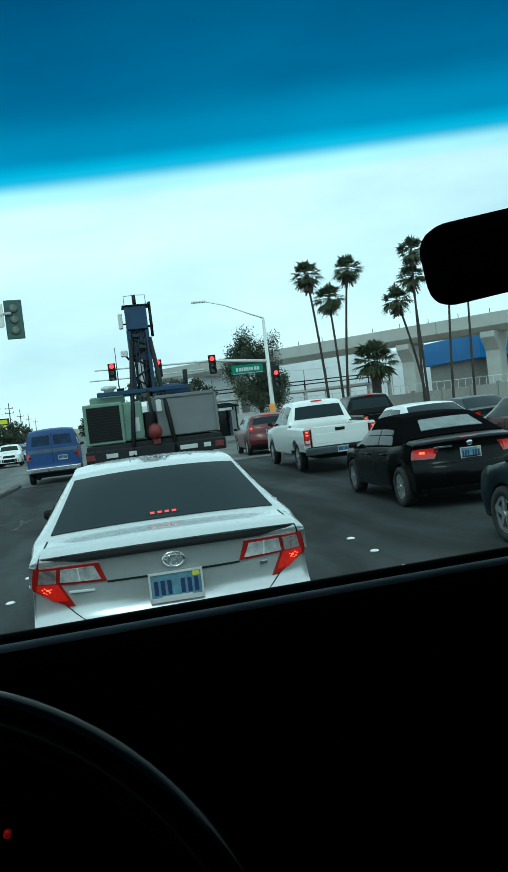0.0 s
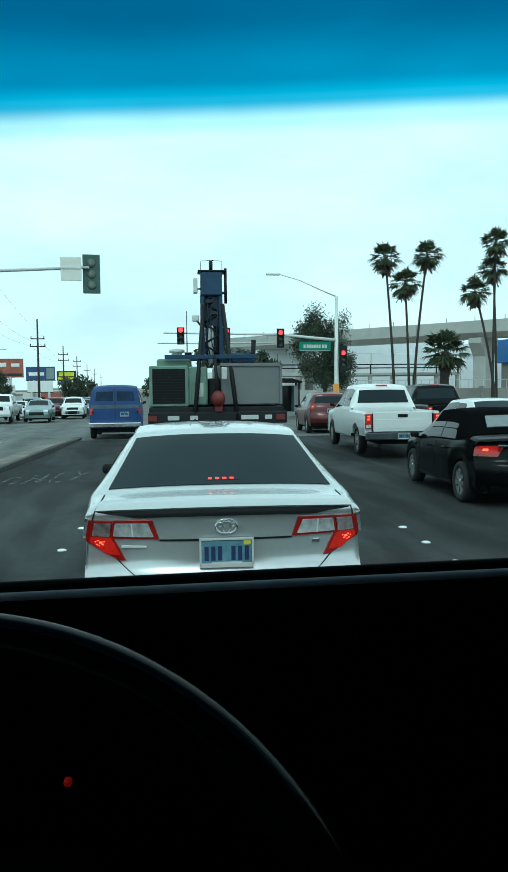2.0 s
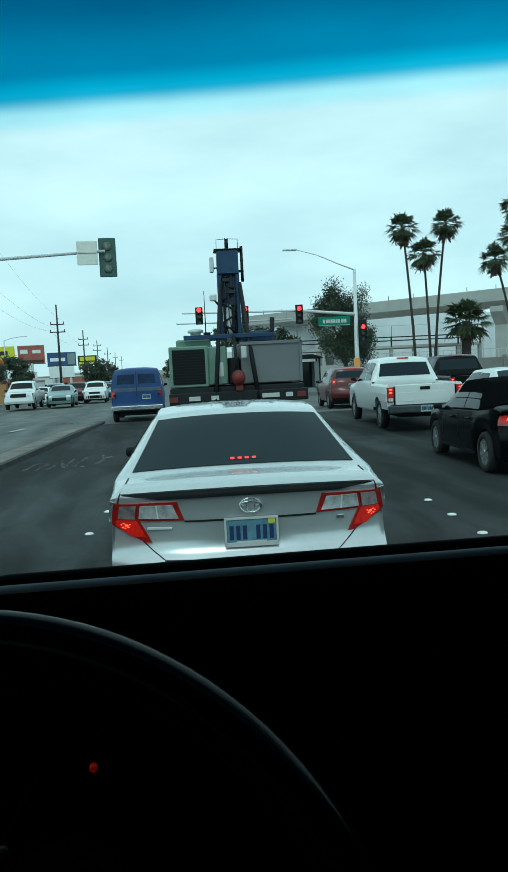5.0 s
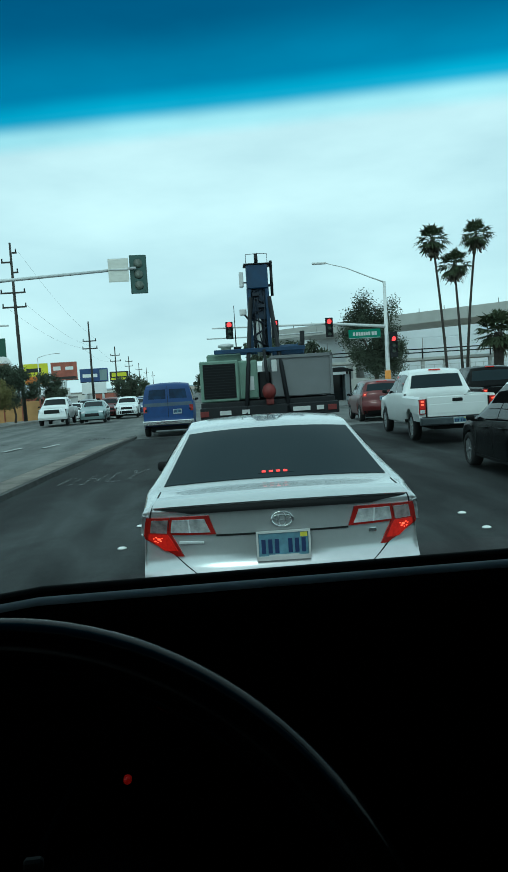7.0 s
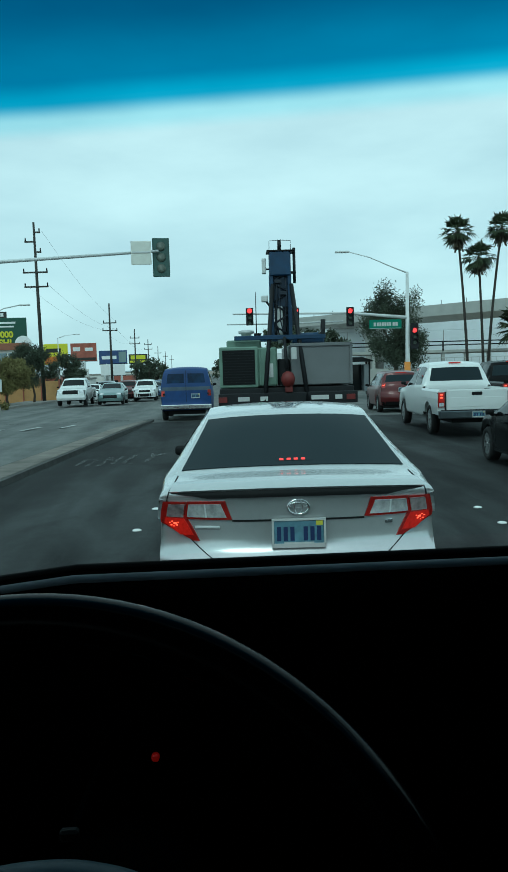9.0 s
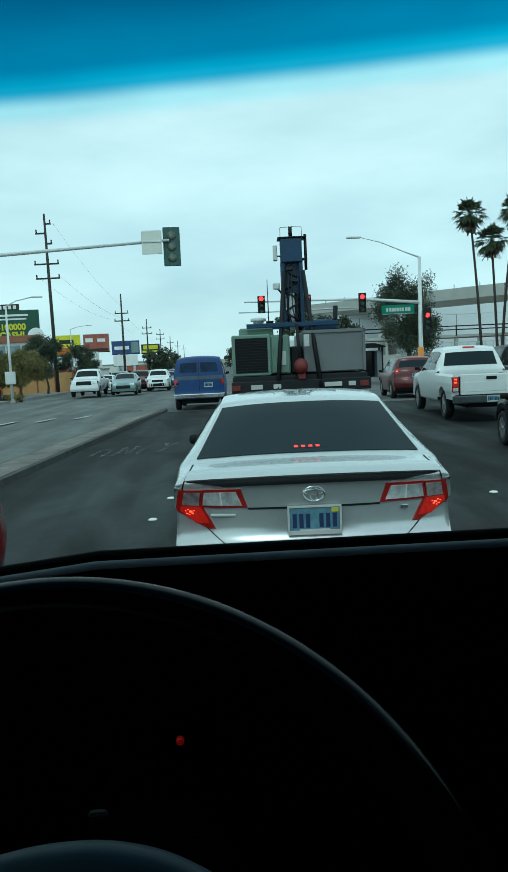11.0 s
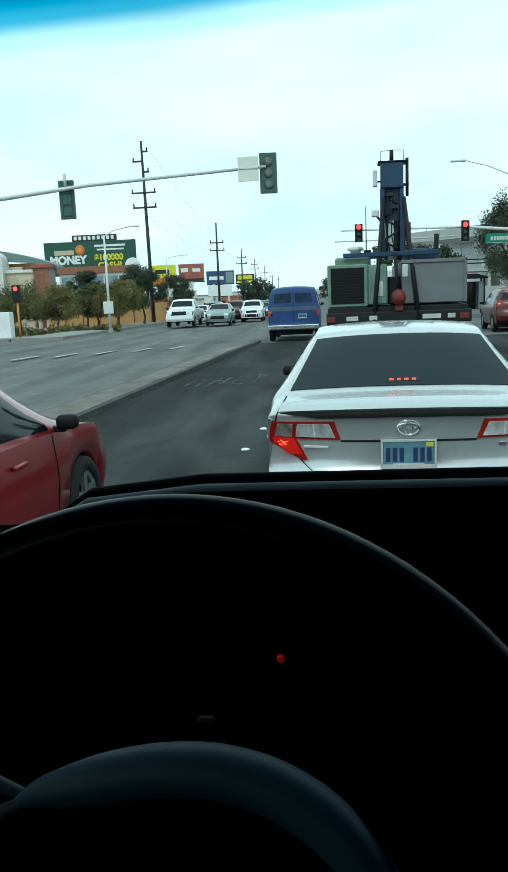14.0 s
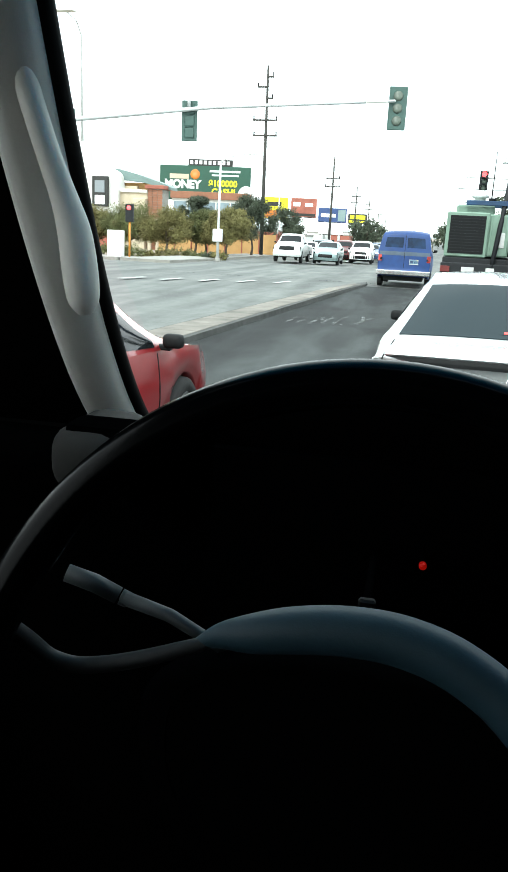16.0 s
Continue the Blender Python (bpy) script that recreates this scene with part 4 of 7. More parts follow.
# the silver saloon just ahead: a tall boot lid that leans back over the bumper
SALOON = dict(
    SEDAN,
    prof=[(0.12, 0.24, 0.80, 0, 0.28), (0.02, 0.36, 0.85, 0, 0.26), (0.0, 0.53, 0.865, 0, 0.24), (0.02, 0.645, 0.872, 0, 0.22),
          (0.115, 0.735, 0.870, 0, 0.20), (0.112, 0.885, 0.862, 0, 0.20), (0.106, 0.99, 0.848, 0.015, 0.19), (0.070, 1.10, 0.82, 0.03, 0.17),
          (0.26, 1.140, 0.80, 0.04, 0.10), (0.50, 1.155, 0.79, 0.035, 0.06), (0.55, 1.17, 0.78, 0.03, 0.10), (1.20, 1.475, 0.615, 0.03, 0.08),
          (1.40, 1.525, 0.605, 0.035, 0.03), (2.0, 1.545, 0.605, 0.035, 0), (2.65, 1.515, 0.605, 0.035, 0), (2.82, 1.47, 0.61, 0.03, -0.04)] + SEDAN["prof"][16:],
    wide=[(0.28, 0.86), (0.7, 0.905), (1.4, 0.915), (3.4, 0.91), (4.1, 0.89), (4.46, 0.82)],
    belt=[(0.28, 1.02), (0.7, 1.08), (1.3, 1.02), (2.6, 0.97), (3.6, 0.93), (4.2, 0.85), (4.46, 0.74)])
silver_saloon, cs = sedan("silver four-door saloon stopped with its brake lights lit", "silver", lane(0.665, 4.60, 1.0), SALOON, plate_at=(0.090, 0.825))
for s in (-1, 1):
    lamp = part("tail_light", cs.patch("tail_light", lambda a, b: cs.S(a, b * s), 4.25, 6.4, lambda q: 0.70 + 0.12 * min(1, q * 1.7), lambda q: 0.745 + 0.255 * min(1, q * 2.9), M["red_lens"], 0.010, 12, 8), silver_saloon, "red and clear wrap-round tail light")
    part("inner_lamp", cs.patch("inner_lamp", lambda a, b: cs.S(a, b * s), 5.26, 6.42, lambda q: 0.47 + 0.06 * q, 0.815, M["red_lens"], 0.010), lamp)
    part("reversing_lens", cs.patch("reversing_lens", lambda a, b: cs.S(a, b * s), 5.40, 6.24, lambda q: 0.51 + 0.05 * q, 0.795, M["clear_lens"], 0.016), lamp)
    part("indicator_lens", cs.patch("indicator_lens", lambda a, b: cs.S(a, b * s), 5.36, 6.24, 0.825, 0.95, M["smoked_lens"], 0.016), lamp)
    part("lamp_divider", cs.patch("lamp_divider", lambda a, b: cs.S(a, b * s), 5.40, 6.24, lambda q: 0.65 + 0.02 * q, lambda q: 0.66 + 0.02 * q, M["steel"], 0.018, 4, 2), lamp)
    part("brake_lens", cs.patch("brake_lens", lambda a, b: cs.S(a, b * s), 4.5, 5.28, lambda q: 0.745 + 0.075 * q, lambda q: 0.84 + 0.12 * min(1, q * 1.6), M["brake"], 0.017), lamp)
    for da, db, big in ((0, 0, 1.5), (0.09, 0.022, 0.7), (-0.11, 0.026, 0.8), (0.05, -0.024, 0.6), (-0.09, -0.014, 0.9), (-0.16, 0.008, 0.5), (0.02, 0.040, 0.6)):
        part("brake_bulb", cs.patch("brake_bulb", lambda a, b: cs.S(a, b * s), 5.01 + da - 0.03 * big, 5.01 + da + 0.03 * big, 0.879 + db - 0.007 * big, 0.879 + db + 0.007 * big, M["brake_hot"], 0.021, 2, 2), lamp)
    part("lid_seam", cs.patch("lid_seam", lambda a, b: cs.S(a, b * s), 3.32, 4.55, lambda q: 0.60 + 0.2 * q, lambda q: 0.612 + 0.2 * q, M["black_plastic"], 0.003, 8, 1), silver_saloon)
    part("lid_seam", cs.patch("lid_seam", lambda a, b: cs.S(a, b * s), 6.4, 9.2, lambda q: 0.97, lambda q: 0.98, M["black_plastic"], 0.003, 10, 1), silver_saloon)
part("lid_seam", cs.patch("lid_seam", cs.S, 3.26, 3.34, -0.61, 0.61, M["black_plastic"], 0.004, 1, 12), silver_saloon)
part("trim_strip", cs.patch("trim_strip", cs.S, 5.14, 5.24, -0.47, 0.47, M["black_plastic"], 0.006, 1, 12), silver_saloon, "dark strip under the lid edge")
part("lid_spoiler", cs.patch("lid_spoiler", cs.S, 6.93, 7.75, lambda q: -0.95, lambda q: 0.95, M["silver"], 0.03, 8, 14, 0.02), silver_saloon, "low lip spoiler on the boot lid")
# shade below the lip, laid on the lid as a black sheet
part("spoiler_shadow_gap", cs.patch("spoiler_shadow_gap", cs.S, 6.60, 6.93, lambda q: -0.66 - 0.29 * q, lambda q: 0.66 + 0.29 * q, M["black_plastic"], 0.012, 3, 14, 0.02), silver_saloon, "black sheet painting the shade under the spoiler")
bm = bmesh.new()
for rx, rz in ((0.070, 0.049), (0.026, 0.046), (0.062, 0.017)):
    ring = []
    for k in range(28):
        a = 2 * math.pi * k / 28
        x, z = rx * math.cos(a), rz * math.sin(a) + (0.012 if rz == 0.017 else 0)
        ring.append([bm.verts.new((x * f, y, z * f)) for f, y in ((1.0, 0), (1.0, -0.008), (0.84, -0.008), (0.84, 0))])
    for k in range(28):
        a, b = ring[k], ring[(k + 1) % 28]
        for j in range(3):
            bm.faces.new((a[j], b[j], b[j + 1], a[j + 1]))
part("badge", from_bm("badge", bm, M["chrome"], True), silver_saloon, "chrome oval badge", m=pose(0, 0.096, 0.985))
part("model_script", box("model_script", (-0.08, -0.004, -0.008), (0.08, 0.004, 0.008), M["steel"], 0.003, 1), silver_saloon, m=pose(-0.56, 0.158, 0.862, 0, 0, -14))
part("trim_script", box("trim_script", (-0.025, -0.004, -0.012), (0.025, 0.004, 0.012), M["chrome"], 0.003, 1), silver_saloon, m=pose(0.56, 0.158, 0.87, 0, 0, 14))
high = part("high_brake_light", cs.patch("high_brake_light", cs.S, 9.99, 10.09, -0.15, 0.17, M["tint"], 0.0075, 2, 8), silver_saloon)
for k in range(4):
    part("brake_bulb", cs.patch("brake_bulb", cs.S, 10.01, 10.07, -0.115 + 0.064 * k, -0.080 + 0.064 * k, M["brake_led"], 0.010, 1, 2), high)
part("roof_aerial", box("roof_aerial", (-0.035, 0, 0), (0.035, 0.15, 0.04), M["silver"], 0.018, 2, True), silver_saloon, m=pose(0, 1.55, 1.48))


def red_tail(car, sh, lit, lo=4.8):
    for s in (-1, 1):
        lamp = part("tail_light", sh.patch("tail_light", lambda a, b: sh.S(a, b * s), lo, lo + 1.3, lambda q: 0.55 + 0.1 * (1 - q), 1.0, M["red_lens"], 0.010), car)
        if lit:
            part("brake_lens", sh.patch("brake_lens", lambda a, b: sh.S(a, b * s), lo + 0.2, lo + 1.15, 0.66, 0.96, M["brake"], 0.018), lamp)
            part("brake_bulb", sh.patch("brake_bulb", lambda a, b: sh.S(a, b * s), lo + 0.55, lo + 0.85, 0.80, 0.88, M["brake_hot"], 0.024), lamp)
    part("badge", lathe("badge", [(0.05, -0.01), (0.05, 0.0), (0.03, 0.006)], M["chrome"], 18), car, m=pose(0, 0.11, 0.96, 0, 0, -90))
    part("lid_edge", sh.patch("lid_edge", sh.S, 6.75, 7.3, -0.93, 0.93, M["black_plastic"], 0.012, 3, 12), car)
    part("lid_seam", sh.patch("lid_seam", sh.S, 3.70, 3.80, -0.61, 0.61, M["black_plastic"], 0.004, 1, 12), car)


red_car, sh = sedan("bright red four-door saloon in the turning lane", "red", lane(-2.80, 2.0, 0.5), glass="tint", spokes=5)
red_tail(red_car, sh, True)

# the black convertible
bmw, sh = sedan("black convertible with its fabric roof up, brake lights lit", "black", lane(6.0, 10.35, 0), COUPE, name="convertible", glass="clear_lens", plate_at=(0.11, 0.80))
part("soft_top", sh.body("soft_top", M["soft_top"], 9.6, 14.4), bmw, "black fabric soft top", m=Matrix.Translation((0, 0, 0.012)))
part("fabric_window", sh.patch("fabric_window", sh.S, 10.25, 10.85, lambda q: -0.70 + 0.04 * q, lambda q: 0.70 - 0.04 * q, M["hazy_window"], 0.024, 8, 8), bmw, "hazy plastic rear window")
red_tail(bmw, sh, True, 4.45)
part("high_brake_light", sh.patch("high_brake_light", sh.S, 7.15, 7.35, -0.16, 0.16, M["brake"], 0.015), bmw)
part("model_script", box("model_script", (-0.14, -0.004, -0.014), (0.14, 0.004, 0.014), M["chrome"], 0.003, 1), bmw, m=pose(-0.42, 0.13, 0.93, 0, 0, -8))

pickup, _ = pickup_body("white crew-cab pickup truck, brake lights lit", "white", lane(7.05, 18.7))
red_suv, _ = hatch("dark red small suv waiting with lit brake lights", "darkred", lane(8.35, 30.2))
dark_pickup, _ = pickup_body("black pickup truck waiting in the far lane", "black", lane(11.1, 24.5))
white_sedan, sh = sedan("white saloon waiting in the far lane", "white", lane(8.5, 15.4), SEDAN)
red_tail(white_sedan, sh, True)
grey_sedan, sh = sedan("dark grey saloon in the outer lane", "teal_dark", lane(12.6, 20.2), COUPE)
red_tail(grey_sedan, sh, True)
maroon_car, sh = sedan("maroon saloon beside the convertible", "maroon", lane(10.4, 13.0), SEDAN)
red_tail(maroon_car, sh, False)
near_car, sh = sedan("dark teal saloon pulling up in the next lane", "teal_dark", lane(5.33, 3.85), SEDAN, spokes=5)
red_tail(near_car, sh, False)

blue_van = thing("van", "faded blue full-size van waiting to turn", "van", lane(-0.25, 29.2, 3))
sh = Shell(**VAN)
part("body", sh.body("body", M["blue_van"]), blue_van)
for s in (-1, 1):
    part("side_panel", sh.flank("side_panel", M["blue_van"], s), blue_van)
    part("rear_window", sh.patch("rear_window", lambda a, b: sh.S(a, b * s), 6.05, 6.95, 0.08, 0.80, M["van_glass"], 0.006), blue_van)
    part("tail_light", sh.patch("tail_light", lambda a, b: sh.S(a, b * s), 4.15, 4.95, 0.86, 1.0, M["red_lens"], 0.012), blue_van)
    part("hinge", box("hinge", (s * 0.80, 0.0, 1.0), (s * 0.86, 0.08, 1.06), M["black_plastic"], 0.006, 1), blue_van)
    part("side_window", sh.patch("side_window", lambda a, b: sh.R(a, b, s), 8.4, 10.8, 0.22, 0.85, M["glass"], 0.005), blue_van)
    part("side_window", sh.patch("side_window", lambda a, b: sh.R(a, b, s), 11.0, 12.8, 0.22, 0.85, M["glass"], 0.005), blue_van)
part("brake_lens", sh.patch("brake_lens", lambda a, b: sh.S(a, -b), 4.3, 4.8, 0.88, 0.97, M["brake"], 0.02), blue_van)
part("door_gap", sh.patch("door_gap", sh.S, 3.3, 7.6, -0.008, 0.008, M["black_plastic"], 0.004, 10, 1), blue_van)
part("rear_bumper", box("rear_bumper", (-0.96, -0.14, 0.46), (0.96, 0.02, 0.64), M["chrome"], 0.03, 2), blue_van, "bright chrome rear bumper")
part("paint_band", sh.patch("paint_band", sh.S, 4.9, 5.5, -0.96, 0.96, M["van_band"], 0.003, 4, 8), blue_van, "faded grey band")
plate(blue_van, Vector((0.35, 0.045, 0.95)), wide=0.3, high=0.15)
part("windshield", sh.patch("windshield", sh.S, 12.2, 13.0, -0.92, 0.92, M["glass"], 0.006), blue_van)
part("underbody", box("underbody", (-0.7, 0.2, 0.26), (0.7, 5.0, 0.6), M["black_plastic"]), blue_van)
wheels(blue_van, sh, 0.37, spokes=6)
door_mirror(blue_van, sh, 4.1, 1.35, M["black_plastic"])

# ---------------------------------------------------------------- drilling truck
def drill_truck():
    t = thing("drill_rig_truck", "flatbed truck carrying a blue drilling mast and engine boxes", "truck", lane(1.78, 14.3, 1.5))

    def b(name, lo, hi, m, bev=0.015, label="", parent=None):
        return part(name, box(name, lo, hi, M[m], bev, 1), parent or t, label)

    b("chassis", (-1.15, 0.1, 0.62), (1.15, 8.2, 0.95), "dark_metal")
    b("rear_beam", (-1.27, -0.12, 1.16), (1.30, 0.06, 1.38), "dark_metal")
    b("deck", (-1.25, 0.0, 1.36), (1.25, 6.0, 1.47), "dark_metal")
    b("rear_apron", (-1.05, 0.02, 0.75), (1.05, 0.08, 1.2), "dark_metal")
    for x0, x1 in ((-0.93, -0.66), (-0.52, -0.32), (0.42, 0.80), (0.86, 1.05)):
        b("rear_placard", (x0 + 0.02, -0.145, 1.235), (x1 - 0.04, -0.125, 1.315), "plate_white", 0.003)
    for x in (-1.18, 1.18):
        b("tail_light", (x - 0.09, -0.145, 1.22), (x + 0.07, -0.12, 1.32), "rig_red", 0.004)
    g = b("engine_box", (-1.22, 0.1, 1.5), (-0.16, 2.6, 2.22), "rig_green", 0.03, "faded green steel engine enclosure")
    b("radiator_frame", (-1.24, 0.03, 1.48), (-0.52, 0.12, 2.24), "rig_green", 0.02, "", g)
    rad = b("radiator_core", (-1.18, 0.015, 1.54), (-0.58, 0.05, 2.18), "black_plastic", 0.004, "black radiator core", g)
    for k in range(12):
        z = 1.575 + k * 0.05
        b("radiator_fin", (-1.16, 0.005, z), (-0.60, 0.02, z + 0.012), "dark_metal", 0.0, "", g)
    b("panel_rib", (-0.5, 0.08, 1.52), (-0.47, 0.1, 2.2), "rig_green", 0.004, "", g)
    b("warning_placard", (-0.34, 0.085, 1.66), (-0.24, 0.1, 1.92), "plate_white", 0.003, "", g)
    b("upper_box", (-1.10, 0.25, 2.2), (-0.45, 2.3, 2.37), "rig_green", 0.03, "", g)
    part("exhaust_stack", lathe("exhaust_stack", [(0.10, 0), (0.10, 0.14), (0.15, 0.15), (0.15, 0.2), (0.08, 0.22)], M["steel"], 14, "z"), t, m=pose(-0.72, 0.7, 2.36))
    part("small_vent", lathe("small_vent", [(0.05, 0), (0.05, 0.1), (0.07, 0.11), (0.07, 0.15)], M["dark_metal"], 12, "z"), t, m=pose(-0.50, 0.7, 2.36))
    h = b("tool_box", (0.10, 0.1, 1.5), (1.22, 3.4, 2.27), "rig_grey", 0.02, "plain grey sheet-metal housing")
    b("housing_edge", (0.08, 0.07, 2.22), (1.24, 0.11, 2.28), "rig_grey", 0.004, "", h)
    b("housing_edge", (1.19, 0.07, 1.5), (1.24, 0.11, 2.28), "rig_grey", 0.004, "", h)
    b("mud_pump", (-0.14, 0.3, 1.5), (0.08, 1.6, 2.0), "dark_metal", 0.02)
    part("hook_block", lathe("hook_block", [(0.03, -0.15), (0.09, -0.11), (0.125, -0.04), (0.13, 0.03), (0.095, 0.11), (0.03, 0.15)], M["rig_red"], 16, "z"), t, "dull red hook block", m=pose(0.02, -0.1, 1.62))
    part("hook_cable", tube("hook_cable", [(0.0, -0.08, 1.8), (-0.02, 0.1, 2.4)], 0.03, M["dark_metal"], 8), t)
    b("white_tag", (0.09, -0.08, 1.98), (0.19, -0.06, 2.2), "plate_white", 0.01)
    part("hook_shackle", box("hook_shackle", (-0.04, -0.14, 1.38), (0.1, -0.04, 1.53), M["rig_red"], 0.02, 2), t)
    # mast
    mx = -0.05
    b("feed_column", (mx - 0.12, 0.50, 2.5), (mx + 0.12, 0.64, 3.58), "rig_navy", 0.02, "dark navy feed column inside the mast")
    b("mast_head", (mx - 0.20, 0.35, 3.56), (mx + 0.20, 0.75, 4.02), "rig_blue", 0.02, "blue boxed mast head")
    b("crown_platform", (mx - 0.25, 0.33, 4.01), (mx + 0.27, 0.77, 4.035), "dark_metal", 0.006)
    part("crown_sheave", lathe("crown_sheave", [(0.11, -0.03), (0.13, -0.03), (0.10, 0), (0.13, 0.03), (0.11, 0.03)], M["dark_metal"], 16), t, m=pose(mx, 0.55, 4.13))
    b("crown_post", (mx - 0.03, 0.5, 4.04), (mx + 0.03, 0.6, 4.24), "dark_metal", 0.006)
    for s in (-1, 1):
        part("guard_rail", tube("guard_rail", [(mx + s * 0.2, 0.35, 4.04), (mx + s * 0.2, 0.35, 4.20), (mx, 0.35, 4.21)], 0.006, M["dark_metal"], 5), t)
        part("mast_post", box("mast_post", (mx + s * 0.17 - 0.035, 0.38, 2.35), (mx + s * 0.17 + 0.035, 0.46, 3.6), M["rig_blue"], 0.006, 1), t)
        part("mast_post", box("mast_post", (mx + s * 0.17 - 0.035, 0.66, 2.35), (mx + s * 0.17 + 0.035, 0.74, 3.6), M["rig_blue"], 0.006, 1), t)
    for k in range(6):
        z = 2.45 + k * 0.2
        for y in (0.42, 0.7):
            s = 1 if k % 2 else -1
            part("mast_brace", tube("mast_brace", [(mx - 0.17 * s, y, z), (mx + 0.17 * s, y, z + 0.2)], 0.02, M["rig_navy"], 6), t)
    part("feed_cylinder", tube("feed_cylinder", [(mx - 0.02, 0.47, 2.3), (mx - 0.02, 0.47, 3.0)], 0.055, M["steel"], 12), t, "bright steel feed cylinder")
    b("lower_panel", (mx - 0.12, 0.6, 2.45), (mx + 0.15, 0.64, 2.96), "dark_metal", 0.006)
    b("upper_panel", (mx - 0.15, 0.44, 2.98), (mx + 0.15, 0.65, 3.58), "rig_mid", 0.01)
    for z, x0, x1 in ((3.42, -0.12, 0.02), (3.2, -0.02, 0.13)):
        b("hose_clamp", (mx + x0, 0.36, z), (mx + x1, 0.44, z + 0.07), "rig_navy", 0.01)
    for k in range(3):
        x = mx - 0.09 + k * 0.09
        part("hose", tube("hose", [(x, 0.42, 3.6), (x + 0.02 * (-1) ** k, 0.37, 3.2), (x - 0.02, 0.40, 2.75), (x + 0.05, 0.36, 2.42)], 0.011, M["rig_navy"], 6), t)
    part("stand_pipe", tube("stand_pipe", [(mx + 0.12, 0.5, 2.3), (mx + 0.12, 0.5, 3.5)], 0.035, M["dark_metal"], 8), t)
    for x, y0, bx in ((mx - 0.15, 0.36, -0.42), (mx + 0.2, 0.36, 0.38)):
        part("raking_leg", tube("raking_leg", [(x, 0.4, 3.4), ((x + bx) / 2, 0.15, 2.3), (bx, -0.12, 1.2)], 0.042, M["dark_metal"], 6), t)
    b("cross_rail", (-0.95, 0.1, 2.36), (0.75, 0.2, 2.44), "rig_blue", 0.008)
    b("cross_rail", (-0.95, 1.1, 2.36), (0.75, 1.2, 2.44), "rig_blue", 0.008)
    part("side_winch", lathe("side_winch", [(0.09, -0.2), (0.05, -0.18), (0.05, 0.18), (0.09, 0.2)], M["rig_blue"], 12), t, m=pose(0.45, 0.5, 2.44))
    b("valve_bank", (0.15, 0.3, 2.28), (0.75, 0.7, 2.4), "rig_blue", 0.02)
    part("control_lever", tube("control_lever", [(0.62, 0.4, 2.38), (0.72, 0.4, 2.52)], 0.02, M["dark_metal"], 6), t)
    part("jib_stub", tube("jib_stub", [(0.85, 1.6, 2.3), (0.87, 1.6, 2.8)], 0.05, M["dark_metal"], 8), t)
    b("work_lamp", (mx - 0.34, 0.45, 3.62), (mx - 0.26, 0.6, 3.9), "pale_metal", 0.01)
    part("lamp_bracket", tube("lamp_bracket", [(mx - 0.27, 0.5, 3.7), (mx - 0.18, 0.5, 3.7)], 0.015, M["dark_metal"], 6), t)
    part("riser_pipe", tube("riser_pipe", [(mx + 0.27, 0.45, 3.42), (mx + 0.27, 0.45, 4.08)], 0.028, M["dark_metal"], 8), t)
    part("riser_clamp", tube("riser_clamp", [(mx + 0.15, 0.45, 3.62), (mx + 0.3, 0.45, 3.62)], 0.025, M["dark_metal"], 6), t)
    part("camera_bracket", tube("camera_bracket", [(mx - 0.17, 0.45, 2.95), (mx - 0.32, 0.45, 3.15)], 0.02, M["dark_metal"], 6), t)
    b("flood_lamp", (mx - 0.37, 0.4, 3.08), (mx - 0.24, 0.5, 3.2), "pale_metal", 0.015)
    part("aerial", tube("aerial", [(-0.52, 0.7, 2.45), (-0.52, 0.7, 3.3)], [0.012, 0.006], M["dark_metal"], 6), t)
    b("cab", (-1.15, 6.3, 0.9), (1.15, 8.4, 2.35), "white", 0.12)
    tyre = lathe("tyre", [(0.3, -0.14), (0.46, -0.14), (0.5, -0.1), (0.5, 0.1), (0.46, 0.14), (0.3, 0.14), (0.3, -0.14)], M["tyre"], 22, closed=False)
    disc = lathe("rim", [(0.31, -0.1), (0.31, 0.05), (0.2, 0.0), (0.08, 0.06)], M["pale_metal"], 18)
    for y in (1.6, 2.9, 7.3):
        for s in (-1, 1):
            w = part("wheel", tyre, t, m=pose(s * 1.02, y, 0.5, 0, 0, 0 if s > 0 else 180))
            part("rim", disc, w)
    for s in (-1, 1):
        b("mud_flap", (s * 0.98 - 0.22, 0.9, 0.35), (s * 0.98 + 0.22, 0.92, 1.1), "black_plastic", 0.004)
    return t


drill_truck()


# ---------------------------------------------------------------- ground, road, kerbs
rows = [(-60, -26, 9), (-10, -20, 13.5), (29, -15.5, 19.5), (29.01, -400, 400), (39.9, -400, 400), (39.91, -12.4, 18), (60, -12.2, 17), (100, -12, 16.5), (160, -12, 16.5), (900, -12, 16.5)]
verts, faces = [], []
for y, a, b in rows:
    verts += [(a, y, grade(y)), (b, y, grade(y))]
faces = [(2 * i, 2 * i + 1, 2 * i + 3, 2 * i + 2) for i in range(len(rows) - 1)]
single("road", mesh_of("road", verts, faces, M["asphalt"]), "worn grey asphalt street with a crossing", "road", kind="structure")
